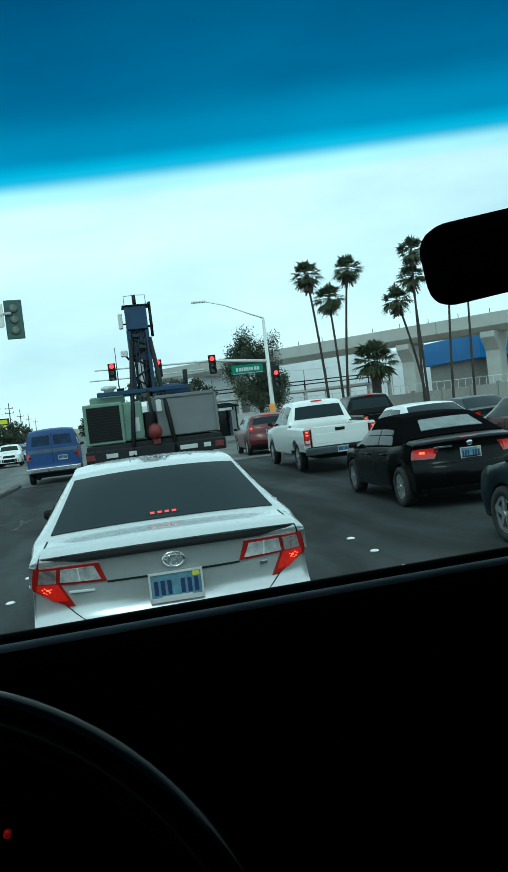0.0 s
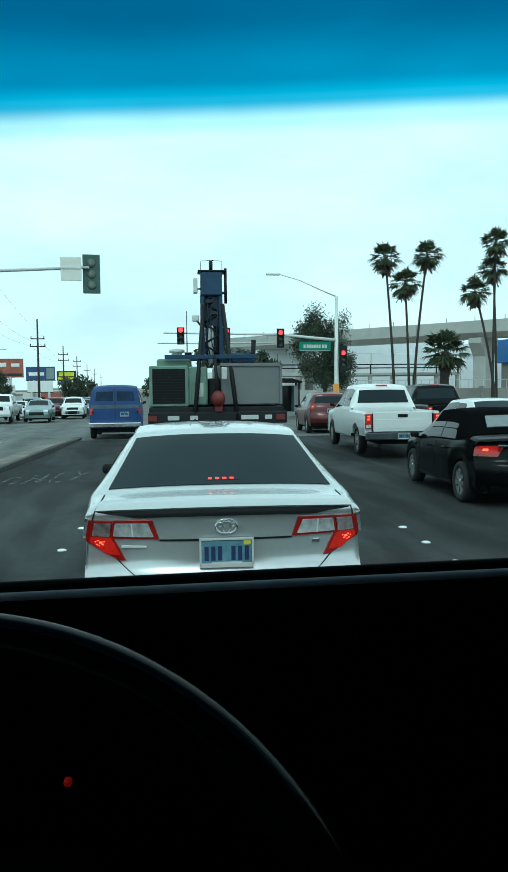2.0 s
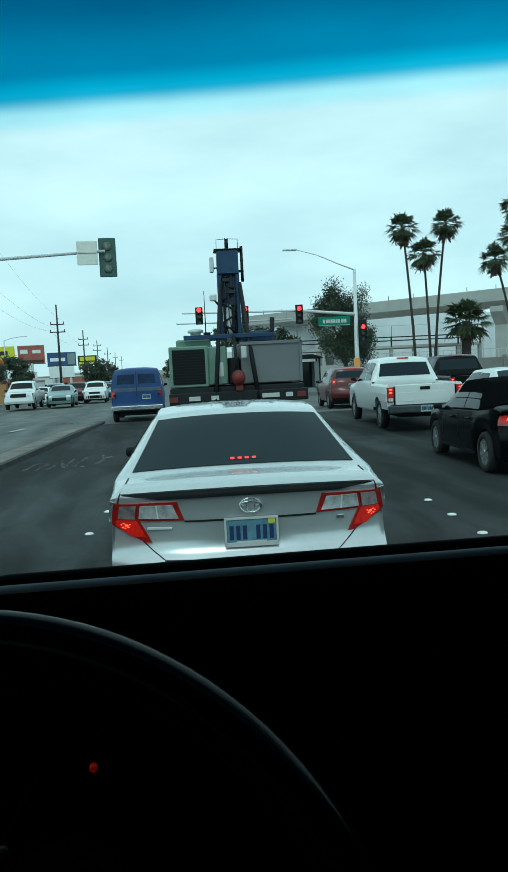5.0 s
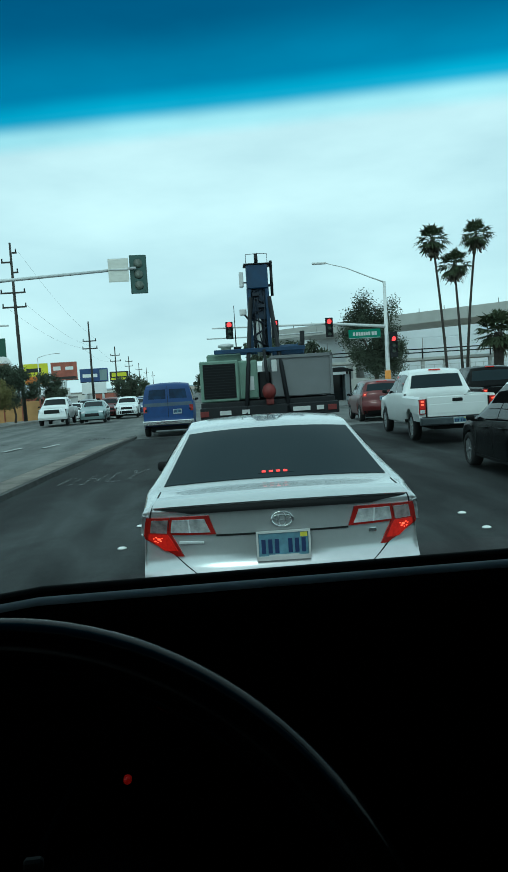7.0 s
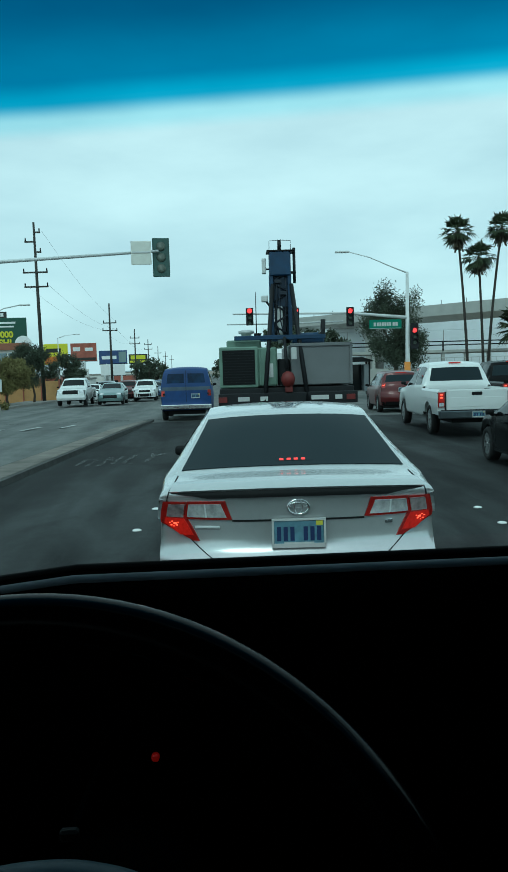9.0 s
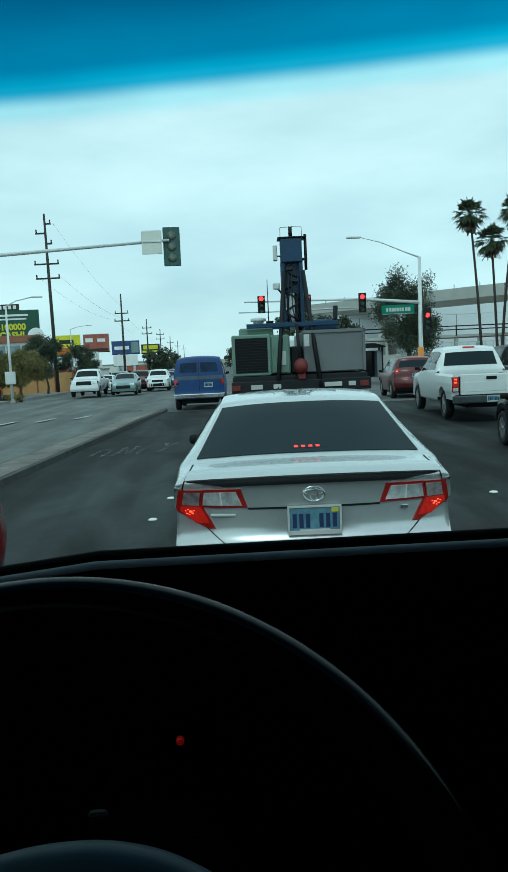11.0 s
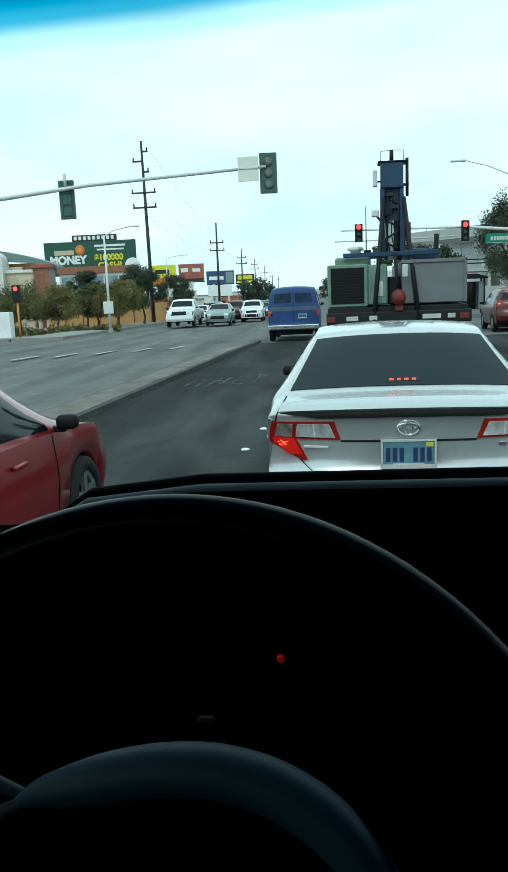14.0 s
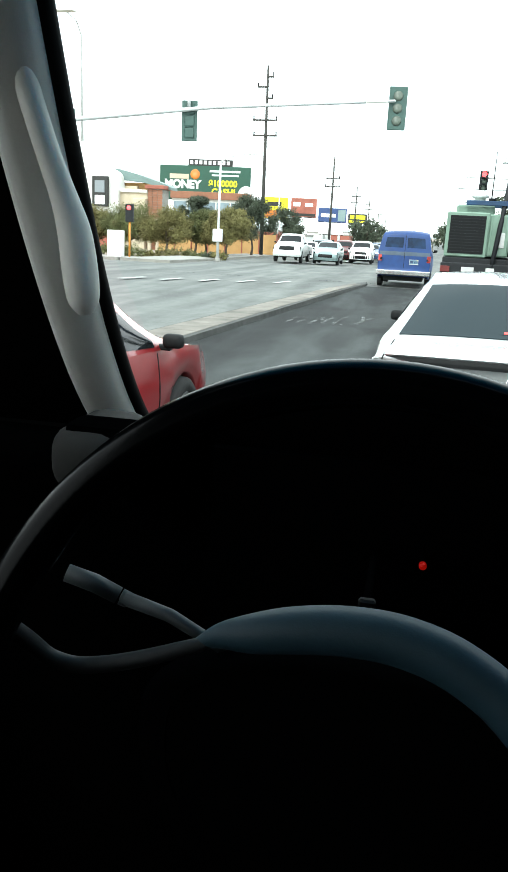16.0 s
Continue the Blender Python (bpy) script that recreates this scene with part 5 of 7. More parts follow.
nr = [(-60, -10.5, 9), (-10, -5.6, 13.5), (8, -3.7, 15.6), (29, -1.55, 19.4)]
single("road_near", mesh_of("road_near", [(x, y, 0.003 if y < 25 else grade(y) + 0.003) for y, a, b in nr for x in (a, b)], [(2 * i, 2 * i + 1, 2 * i + 3, 2 * i + 2) for i in range(3)], M["asphalt_dark"]), "darker resurfaced asphalt lanes", "road", kind="structure")
single("ground", mesh_of("ground", [(x, y, grade(y) - 0.06) for y in (-80, 24, 60, 100, 160, 4200) for x in (-2500, 2500)],
                         [(2 * i, 2 * i + 1, 2 * i + 3, 2 * i + 2) for i in range(5)], M["ground"]), "dry tan desert ground", "ground", kind="structure")


def strip(name, pts_l, pts_r, h, material, label):
    """A raised strip between two lines of (x, y), with real kerb faces."""
    v, f = [], []
    n = len(pts_l)
    for (xl, yl), (xr, yr) in zip(pts_l, pts_r):
        v += [(xl, yl, grade(yl) - 0.05), (xl, yl, grade(yl) + h), (xr, yr, grade(yr) + h), (xr, yr, grade(yr) - 0.05)]
    for i in range(n - 1):
        for k in range(3):
            f.append((4 * i + k, 4 * i + k + 1, 4 * i + 5 + k, 4 * i + 4 + k))
    f += [(0, 1, 2, 3), tuple(4 * (n - 1) + k for k in range(4))]
    return single(name, mesh_of(name, v, f, M[material]), label, name.split("_")[0], kind="structure")


strip("pavement_left", [(-15.4, 40.4), (-15.2, 60), (-15, 100), (-15, 160), (-15, 600)], [(-12.6, 40.4), (-12.4, 60), (-12.2, 100), (-12.2, 160), (-12.2, 600)], 0.14, "concrete", "pale concrete pavement with a kerb")
strip("pavement_corner", [(-120, 43.5), (-60, 43.5), (-15.5, 43.5)], [(-120, 40.3), (-60, 40.3), (-15.5, 40.3)], 0.14, "concrete", "pale concrete pavement on the crossing street")
strip("pavement_right", [(18.2, 40.4), (17.2, 60), (16.7, 100), (16.7, 160), (16.7, 600)], [(21.4, 40.4), (20.4, 60), (19.9, 100), (19.9, 160), (19.9, 600)], 0.14, "concrete", "pale concrete pavement by the palms")
strip("pavement_near", [(19.8, 28.6), (13.8, -10), (9.3, -58)], [(23, 28.6), (17, -10), (12.5, -58)], 0.14, "concrete", "pale concrete pavement along the near street")
strip("pavement_edge", [(-18.5, 28.6), (-23, -10), (-29, -58)], [(-15.7, 28.6), (-20.2, -10), (-26.2, -58)], 0.14, "concrete", "pale concrete pavement across the street")


def median_x(y):
    return -3.69 + (y - 8.45) * 0.1045


ys = [-40, -10, 4, 10, 16, 22, 26, 28.5, 29.6, 30.2, 30.45]
wid = [1.1, 1.05, 1.0, 0.92, 0.82, 0.68, 0.56, 0.48, 0.40, 0.26, 0.10]
mv, mf = [], []
for y, w in zip(ys, wid):
    x = median_x(y) - (0.0 if y < 28.6 else (0.48 - w) / 2)
    mv += [(x - w, y, grade(y) - 0.04), (x - w + 0.02, y, 0.07 + grade(y)), (x - w + 0.10, y, 0.08 + grade(y)), (x - min(0.10, w / 2.2), y, 0.08 + grade(y)), (x - 0.02, y, 0.07 + grade(y)), (x, y, grade(y) - 0.04)]
for i in range(len(ys) - 1):
    for k in range(5):
        mf.append((6 * i + k, 6 * i + k + 1, 6 * i + 7 + k, 6 * i + 6 + k))
mf += [tuple(range(6)), tuple(6 * (len(ys) - 1) + k for k in range(6))]
median = single("median_strip", mesh_of("median_strip", mv, mf, M["kerb"]), "raised concrete median with worn kerb", "median", kind="structure")
rnd = random.Random(5)
y = 1.0
while y < 28.0:
    L = 1.15
    w0, w1 = [float(np.interp(q, ys, wid)) for q in (y, y + L - 0.008)]
    x0, x1 = median_x(y), median_x(y + L - 0.008)
    z = 0.086 + grade(y) + rnd.uniform(-0.002, 0.003)
    a = [(x0 - w0 + 0.10, y), (x0 - 0.11, y), (x1 - 0.11, y + L - 0.008), (x1 - w1 + 0.10, y + L - 0.008)]
    sv = [(p[0], p[1], z) for p in a] + [(p[0], p[1], z - 0.03) for p in a]
    part("slab", mesh_of("slab", sv, [(0, 1, 2, 3), (0, 1, 5, 4), (1, 2, 6, 5), (2, 3, 7, 6), (3, 0, 4, 7)], M["median"]), median)
    y += L


def painted(name, x0, y0, x1, y1, w, material="paint_white", z=0.008):
    d = Vector((x1 - x0, y1 - y0, 0)).normalized()
    s = Vector((d.y, -d.x, 0)) * w / 2
    v = [Vector((x0, y0, grade(y0) + z)) + s, Vector((x0, y0, grade(y0) + z)) - s, Vector((x1, y1, grade(y1) + z)) - s, Vector((x1, y1, grade(y1) + z)) + s]
    return mesh_of(name, v, [(0, 1, 2, 3)], M[material])


for k in range(8):
    x, y0 = -12.7 + k * 1.15, 21.9 + k * 0.78
    single("lane_dash", painted("lane_dash", x, y0, x + 0.27, y0 + 1.75, 0.2, "paint_faded"), "faded white painted dash across the lanes", "road marking", group="lane dashes", kind="structure")
for k in range(14):
    x = -11.5 + k * 2.0
    single("crossing_bar", painted("crossing_bar", x, 31.0 + 0.05 * k, x + 0.9, 31.0 + 0.05 * k, 0.5, "paint_worn"), "worn white crossing bar", "road marking", group="crossing bars", kind="structure")
single("stop_line", painted("stop_line", 0.2, 29.6, 15, 28.4, 0.35, "paint_worn"), "worn white stop line", "road marking", kind="structure")
for x in (-8.4, -5.4, -1.9, 1.6, 5.2):
    for k in range(4):
        y0 = 66 + k * 14
        single("lane_dash", painted("lane_dash", x, y0, x, y0 + 3.0, 0.12), "white painted lane dash", "road marking", group="lane dashes", kind="structure")
# a worn word in the turning lane, no longer legible
mv, mf = [], []
for x0, y0, x1, y1, w in ((-2.36, 15.3, -2.26, 16.6, 0.045), (-2.12, 15.4, -2.02, 16.5, 0.045), (-2.30, 16.62, -2.06, 16.6, 0.05), (-1.88, 15.4, -1.76, 16.9, 0.045), (-1.64, 15.6, -1.54, 17.0, 0.045), (-1.76, 16.8, -1.64, 15.7, 0.04),
                          (-1.42, 15.6, -1.28, 17.2, 0.05), (-1.42, 15.6, -1.16, 15.6, 0.06), (-1.0, 15.8, -0.86, 16.6, 0.05), (-0.86, 16.6, -0.92, 17.4, 0.045), (-0.86, 16.6, -0.66, 17.4, 0.045)):
    d = Vector((x1 - x0, y1 - y0, 0)).normalized()
    s = Vector((d.y, -d.x, 0)) * w
    o = len(mv)
    mv += [Vector((x0, y0, 0.006)) + s, Vector((x0, y0, 0.006)) - s, Vector((x1, y1, 0.006)) - s, Vector((x1, y1, 0.006)) + s]
    mf.append((o, o + 1, o + 2, o + 3))
single("worn_marking", mesh_of("worn_marking", mv, mf, M["paint_worn"]), "worn white lane lettering on dark asphalt", "road marking", kind="structure")

dot_me = lathe("lane_marker", [(0.055, 0.0), (0.052, 0.008), (0.035, 0.017), (0.0, 0.02)], M["dot"], 14, "z")
for x, y in ((3.50, 8.48), (3.58, 9.45), (3.42, 7.49), (-0.65, 8.95), (-0.50, 10.3), (-0.38, 11.6), (-0.1, 13.1), (0.06, 14.6), (0.2, 16.1), (4.05, 14.8), (4.13, 15.8), (4.21, 16.8)):
    single("lane_marker", dot_me, "white ceramic lane marker on the asphalt", "lane marker", pose(x, y, 0.003), "lane markers")
for x, y in ((3.33, 6.55),):
    bar = thing("lane_bar", "striped white lane stripe on the asphalt", "road marking", pose(x, y, 0.005, 0, 0, -5))
    for k in range(5):
        part("stripe", box("stripe", (-0.06, -0.3 + k * 0.12, 0), (0.06, -0.22 + k * 0.12, 0.004), M["paint_white"]), bar)


# ---------------------------------------------------------------- traffic signals, poles, lamps
def signal_head(label, m, lit=None, w=0.54, h=1.26, back=False, group="", plain=False):
    case = M["signal_back" if back else "dark_metal"]
    t = thing("traffic_signal", label, "traffic light", m, group)
    part("backplate", box("backplate", (-w / 2, -0.015, -h / 2), (w / 2, 0.015, h / 2), case, 0.02, 1), t)
    part("housing", box("housing", (-0.18, 0.0, -h / 2 + 0.08), (0.18, 0.2, h / 2 - 0.08), case, 0.03, 2), t)
    lens = lathe("lens", [(0.15, -0.02), (0.14, -0.04), (0.09, -0.06), (0.0, -0.065)], M["signal_disc"], 18)
    for k in range(3):
        z = 0.36 - 0.36 * k
        on = (lit == "red" and k == 0) or (lit == "green" and k == 2)
        me = lens
        if on:
            me = lathe("lens", [(0.15, -0.02), (0.14, -0.04), (0.09, -0.06), (0.0, -0.065)], M["sig_red" if lit == "red" else "sig_green"], 18)
        if not plain:
            part("lens", me, t, m=pose(0, 0, z, 0, 0, 90))
        else:
            part("door_cover", box("door_cover", (-0.16, -0.03, z - 0.16), (0.16, -0.01, z + 0.16), case, 0.03, 2), t)
        if not back:
            vv, ff = [], []
            for i in range(13):
                a = radians(-20 + 220 * i / 12)
                for y in (-0.02, -0.24):
                    vv.append((0.165 * math.cos(a), y, 0.165 * math.sin(a) + z))
            for i in range(12):
                ff.append((2 * i, 2 * i + 1, 2 * i + 3, 2 * i + 2))
            part("visor", mesh_of("visor", vv, ff, case, True), t)
    return t


arm = thing("signal_mast", "galvanised signal mast with a long arm over the lanes", "traffic light pole", pose(0, 0, 0))
part("pole", tube("pole", [(-17.5, 26.2, -0.1), (-17.5, 26.2, 5.2)], [0.16, 0.12], M["steel"], 12), arm)
part("mast_arm", tube("mast_arm", [(-17.5, 26.2, 4.35), (-11.4, 26.1, 5.05), (-6.8, 26.1, 5.5), (-0.95, 26.1, 5.8)], [0.12, 0.085, 0.065, 0.045], M["steel"], 10), arm)
part("base_plate", box("base_plate", (-17.8, 25.9, -0.02), (-17.2, 26.5, 0.16), M["concrete"], 0.03, 1), arm)
signal_head("dark unlit traffic signal head seen from behind", pose(-0.88, 26.2, 5.60, 0, 0, 4), None, 0.56, 1.27, True, "signals on the long arm")
signal_head("dark unlit traffic signal head seen from behind", pose(-7.58, 26.2, 5.08, 0, 0, 4), None, 0.52, 1.25, True, "signals on the long arm", True)
signal_head("dark unlit traffic signal head seen from behind", pose(-11.85, 26.2, 4.77, 0, 0, 4), None, 0.52, 1.22, True, "signals on the long arm", True)
tb = thing("sign_board", "bare pale back of a square street sign", "sign", pose(-1.52, 26.0, 5.73))
part("panel", box("panel", (-0.33, -0.01, -0.38), (0.33, 0.01, 0.38), M["sign_back"], 0.02, 2), tb)
part("clamp", box("clamp", (-0.3, -0.04, 0.0), (0.3, -0.01, 0.05), M["steel"], 0.005, 1), tb)
part("finial", tube("finial", [(-7.58, 26.1, 5.5), (-7.58, 26.1, 5.9)], 0.05, M["steel"], 8), arm)

far = thing("signal_mast", "white corner mast with signal arm and street lamp", "traffic light pole", pose(0, 0, 0))
part("pole", tube("pole", [(13.55, 48, -0.4), (13.58, 48, 2.2), (13.6, 48, 7.6)], [0.17, 0.14, 0.09], M["pale_metal"], 12), far)
part("painted_foot", tube("painted_foot", [(13.55, 48, -0.4), (13.56, 48, 2.0)], 0.19, M["orange"], 12), far, "orange painted foot")
part("mast_arm", tube("mast_arm", [(13.6, 48, 4.78), (9.9, 48.1, 5.15), (6.3, 48.2, 5.2), (2.6, 48.3, 5.25)], [0.11, 0.08, 0.06, 0.045], M["pale_metal"], 10), far)
part("lower_arm", tube("lower_arm", [(9.9, 50, 4.75), (5, 50, 4.7), (2.3, 50, 4.72)], [0.05, 0.05, 0.04], M["steel"], 8), far)
part("lamp_arm", tube("lamp_arm", [(13.6, 48, 7.55), (12.6, 48, 7.95), (11.2, 48, 8.55), (9.9, 48, 8.9)], [0.05, 0.04, 0.032, 0.028], M["pale_metal"], 8), far)
part("lamp_head", box("lamp_head", (9.05, 47.85, 8.84), (9.95, 48.15, 8.96), M["pale_metal"], 0.05, 2), far)
sg = thing("street_name_sign", "green street name sign with white lettering bars", "street sign", pose(12.15, 47.9, 4.38, 0, 0, 0))
part("panel", box("panel", (-1.03, -0.02, -0.29), (1.03, 0.02, 0.29), M["sign_green"], 0.02, 1), sg)
part("border", prism("border", [(-1.0, -0.26), (1.0, -0.26), (1.0, -0.235), (-1.0, -0.235)], -0.025, -0.018, M["plate_white"]), sg)
for k, (a, b) in enumerate(((-0.75, -0.62), (-0.55, -0.42), (-0.39, -0.27), (-0.24, -0.1), (-0.07, 0.06), (0.09, 0.2), (0.23, 0.36), (0.45, 0.6), (0.63, 0.78))):
    part("letter_bar", box("letter_bar", (a, -0.028, -0.1), (b, -0.02, 0.12), M["plate_white"]), sg)
signal_head("traffic signal on the arm showing red", pose(3.64, 48.0, 5.05), "red", 0.46, 1.06, False, "far signals")
signal_head("traffic signal on the arm showing red", pose(6.5, 48.0, 5.0), "red", 0.46, 1.1, False, "far signals")
signal_head("traffic signal on the arm showing red", pose(9.9, 47.8, 4.9), "red", 0.48, 1.2, False, "far signals")
signal_head("traffic signal on the corner pole showing red", pose(13.95, 47.7, 3.6), "red", 0.5, 1.6, False, "far signals")


def street_lamp(label, x, y, h, reach, rise=0.5, box_z=None, r=0.09):
    g = grade(y)
    t = thing("street_lamp", label, "street lamp", pose(x, y, g), "street lamps")
    part("pole", tube("pole", [(0, 0, 0), (0, 0, h)], [r, r * 0.6], M["pale_metal"], 10), t)
    part("arm", tube("arm", [(0, 0, h - 0.05), (reach * 0.4, 0, h + rise * 0.6), (reach, 0, h + rise)], 0.035, M["pale_metal"], 8), t)
    part("lamp_head", box("lamp_head", (reach - 0.05, -0.12, h + rise - 0.05), (reach + 0.6, 0.12, h + rise + 0.05), M["pale_metal"], 0.04, 2), t)
    part("foot", lathe("foot", [(r * 2, 0), (r * 2, 0.06), (r * 1.3, 0.3)], M["concrete"], 12, "z"), t)
    if box_z:
        part("control_box", box("control_box", (-0.3, -0.25, box_z), (0.3, -0.06, box_z + 0.75), M["pale_metal"], 0.03, 1), t)
    return t


street_lamp("slim pale street lamp with a control box", -11.75, 47.5, 5.9, 1.6, 0.45, 1.2)
street_lamp("slim pale street lamp by the billboards", -17.0, 100, 7.5, 2.2, 0.4)
street_lamp("distant pale street lamp on a pole", 10.5, 84, 8.2, -2.2, 0.4)
street_lamp("distant pale street lamp on a pole", 9.2, 130, 8.4, -2.2, 0.4)

op = thing("signal_pole", "pale steel signal pole with an orange foot", "traffic light pole", pose(-19.5, 45, grade(45)))
part("pole", tube("pole", [(0, 0, 0), (0, 0, 6.5)], [0.14, 0.09], M["pale_metal"], 10), op)
part("painted_foot", tube("painted_foot", [(0, 0, 0), (0, 0, 1.7)], 0.16, M["orange"], 10), op, "orange painted foot")
part("arm", tube("arm", [(0, 0, 3.9), (-3.0, 0, 4.0)], 0.05, M["pale_metal"], 8), op)
part("lamp_pole", tube("lamp_pole", [(0, 0, 6.4), (0, 0, 12.1), (-0.08, -0.5, 12.75), (-0.2, -1.5, 12.95)], [0.09, 0.05, 0.035, 0.03], M["pale_metal"], 8), op)
part("lamp_head", box("lamp_head", (-0.85, -1.95, 12.9), (0.35, -1.45, 13.03), M["sign_back"], 0.05, 2), op)
part("street_sign", box("street_sign", (-1.7, -0.05, 3.4), (-0.15, -0.02, 3.85), M["sign_green"], 0.01, 1), op)
part("side_signal", box("side_signal", (0.1, -0.15, 2.3), (0.45, 0.1, 3.1), M["signal_back"], 0.04, 2), op)
pd = thing("pedestrian_signal", "short pole with a lit red signal head", "traffic light", pose(-15.45, 42, grade(42) + 0.13))
part("pole", tube("pole", [(0, 0, 0), (0, 0, 2.0)], 0.055, M["orange"], 10), pd)
part("housing", box("housing", (-0.22, -0.12, 1.9), (0.22, 0.12, 2.85), M["dark_metal"], 0.04, 2), pd)
part("lens", lathe("lens", [(0.12, -0.02), (0.1, -0.05), (0.0, -0.06)], M["sig_red"], 16), pd, m=pose(0, -0.12, 2.65, 0, 0, 90))
single("utility_cabinet", box("utility_cabinet", (-0.4, -0.3, 0), (0.4, 0.3, 1.42), M["bb_white"], 0.03, 2), "white utility cabinet on the pavement", "cabinet", pose(-16.25, 42, grade(42) + 0.13))


def utility_pole(label, x, y, h, arms, lean=0.0):
    g = grade(y)
    t = thing("utility_pole", label, "utility pole", pose(x, y, g, 0, lean, 0), "utility poles")
    part("pole", tube("pole", [(0, 0, 0), (0, 0, h * 0.5), (0, 0, h)], [0.17, 0.145, 0.09], M["wood_pole"], 10), t)
    for z, a, b in arms:
        part("crossarm", box("crossarm", (a, -0.16, z - 0.07), (b, -0.05, z + 0.07), M["wood_pole"], 0.01, 1), t)
        for xx in (a + 0.08, b - 0.08):
            if abs(xx) > 0.2:
                part("insulator", lathe("insulator", [(0.05, 0), (0.07, 0.06), (0.05, 0.12), (0.07, 0.2), (0.03, 0.3)], M["dark_metal"], 8, "z"), t, m=pose(xx, -0.1, z + 0.06))
    return t


utility_pole("tall weathered wooden power pole with cross arms", -13.3, 70, 15.8, [(10.2, -1.1, 1.0), (11.45, -1.15, 1.0), (13.2, 0.0, 0.55), (14.1, -0.85, 0.0), (14.9, 0.0, 0.55)], -0.6)
utility_pole("wooden power pole along the street", -10.9, 105, 12.2, [(8.6, -1.0, 1.0), (9.6, -0.9, 0.9)])
utility_pole("wooden power pole along the street", -11.0, 150, 11.8, [(9.0, -1.0, 1.0), (10.1, -0.9, 0.9)])
utility_pole("wooden power pole along the street", -10.8, 190, 11.6, [(9.2, -1.0, 1.0), (10.3, -0.9, 0.9)])
utility_pole("wooden power pole along the street", -10.7, 240, 11.5, [(9.4, -1.0, 1.0)])
utility_pole("wooden power pole along the street", -10.6, 300, 11.5, [(9.4, -1.0, 1.0)])
utility_pole("wooden power pole along the street", -10.5, 380, 11.5, [(9.4, -1.0, 1.0)])
wires = thing("power_lines", "thin sagging power lines between the poles", "cable")
for (x0, y0, z0), (x1, y1, z1) in (((-14.3, 70, 9.7), (-11.8, 105, 7.6)), ((-12.4, 70, 9.7), (-10.0, 105, 7.6)), ((-12.8, 70, 14.4), (-10.2, 105, 8.8)), ((-11.8, 105, 7.6), (-11.9, 150, 7.4)), ((-10.0, 105, 7.6), (-10.1, 150, 7.4)), ((-11.9, 150, 7.4), (-11.7, 190, 7.5))):
    pts = [(x0 + (x1 - x0) * i / 10, y0 + (y1 - y0) * i / 10, z0 + (z1 - z0) * i / 10 - 0.7 * math.sin(math.pi * i / 10)) for i in range(11)]
    part("wire", tube("wire", pts, 0.007, M["dark_metal"], 4), wires)


# ---------------------------------------------------------------- billboards
def billboard(label, x0, x1, z0, z1, y, material, posts, extras=(), border="dark_metal"):
    g = grade(y)
    t = thing("billboard", label, "billboard", pose((x0 + x1) / 2, y, 0), "billboards")
    w = (x1 - x0) / 2
    part("panel", box("panel", (-w, -0.12, z0), (w, 0.12, z1), M[material], 0.03, 1), t)
    part("frame", box("frame", (-w - 0.08, -0.05, z0 - 0.1), (w + 0.08, 0.2, z0), M[border], 0.01, 1), t)
    for p in posts:
        part("post", tube("post", [(p, 0.1, g), (p, 0.1, z1 - 0.2)], 0.22, M["steel"], 10), t)
    for a, b, c, d, m in extras:
        part("printed_area", box("printed_area", (a, -0.135, c), (b, -0.118, d), M[m], 0.004, 1), t)
    return t


def words(parent, text, size, x, y, z, material, bold=0.03):
    cu = bpy.data.curves.new("lettering", "FONT")
    cu.body, cu.size, cu.align_x, cu.extrude, cu.offset = text, size, "CENTER", 0.015, bold * size
    tmp = bpy.data.objects.new("tmp", cu)
    scene.collection.objects.link(tmp)
    me = bpy.data.meshes.new_from_object(tmp.evaluated_get(bpy.context.evaluated_depsgraph_get()))
    bpy.data.objects.remove(tmp)
    me.materials.clear()
    me.materials.append(M[material])
    return part("lettering", me, parent, m=pose(x, y, z, 90, 0, 0))


bb = billboard("big dark green casino billboard with white and yellow words", -31.1, -19.75, 4.8, 8.75, 95, "bb_green", (-3.5, 0, 3.5),
               [(0.6, 4.4, 8.05, 8.28, "bb_white"), (0.9, 4.2, 7.62, 7.8, "bb_white"), (-4.4, -2.0, 7.2, 7.75, "stucco_cream"), (-1.8, 4.6, 4.85, 5.1, "sign_green")])
part("ball", lathe("ball", [(0.6, -0.02), (0.58, 0.0), (0.4, 0.03), (0.0, 0.04)], M["bb_orange"], 20), bb, "orange printed disc", m=pose(-1.2, -0.13, 7.75, 0, 0, -90))
words(bb, "MONEY", 1.3, -2.75, -0.16, 6.15, "bb_white", 0.05)
words(bb, "$100000", 1.0, 2.3, -0.16, 6.45, "bb_yellow", 0.04)
words(bb, "CASH!", 1.05, 2.4, -0.16, 5.45, "bb_yellow", 0.04)
top = part("top_sign", box("top_sign", (-2.1, -0.1, 8.75), (3.4, 0.1, 9.5), M["bb_black"], 0.02, 1), bb, "dark header sign with pale letters")
for k in range(9):
    part("letter_bar", box("letter_bar", (-1.85 + k * 0.57, -0.13, 8.92), (-1.5 + k * 0.57, -0.1, 9.34), M["bb_white"]), top)
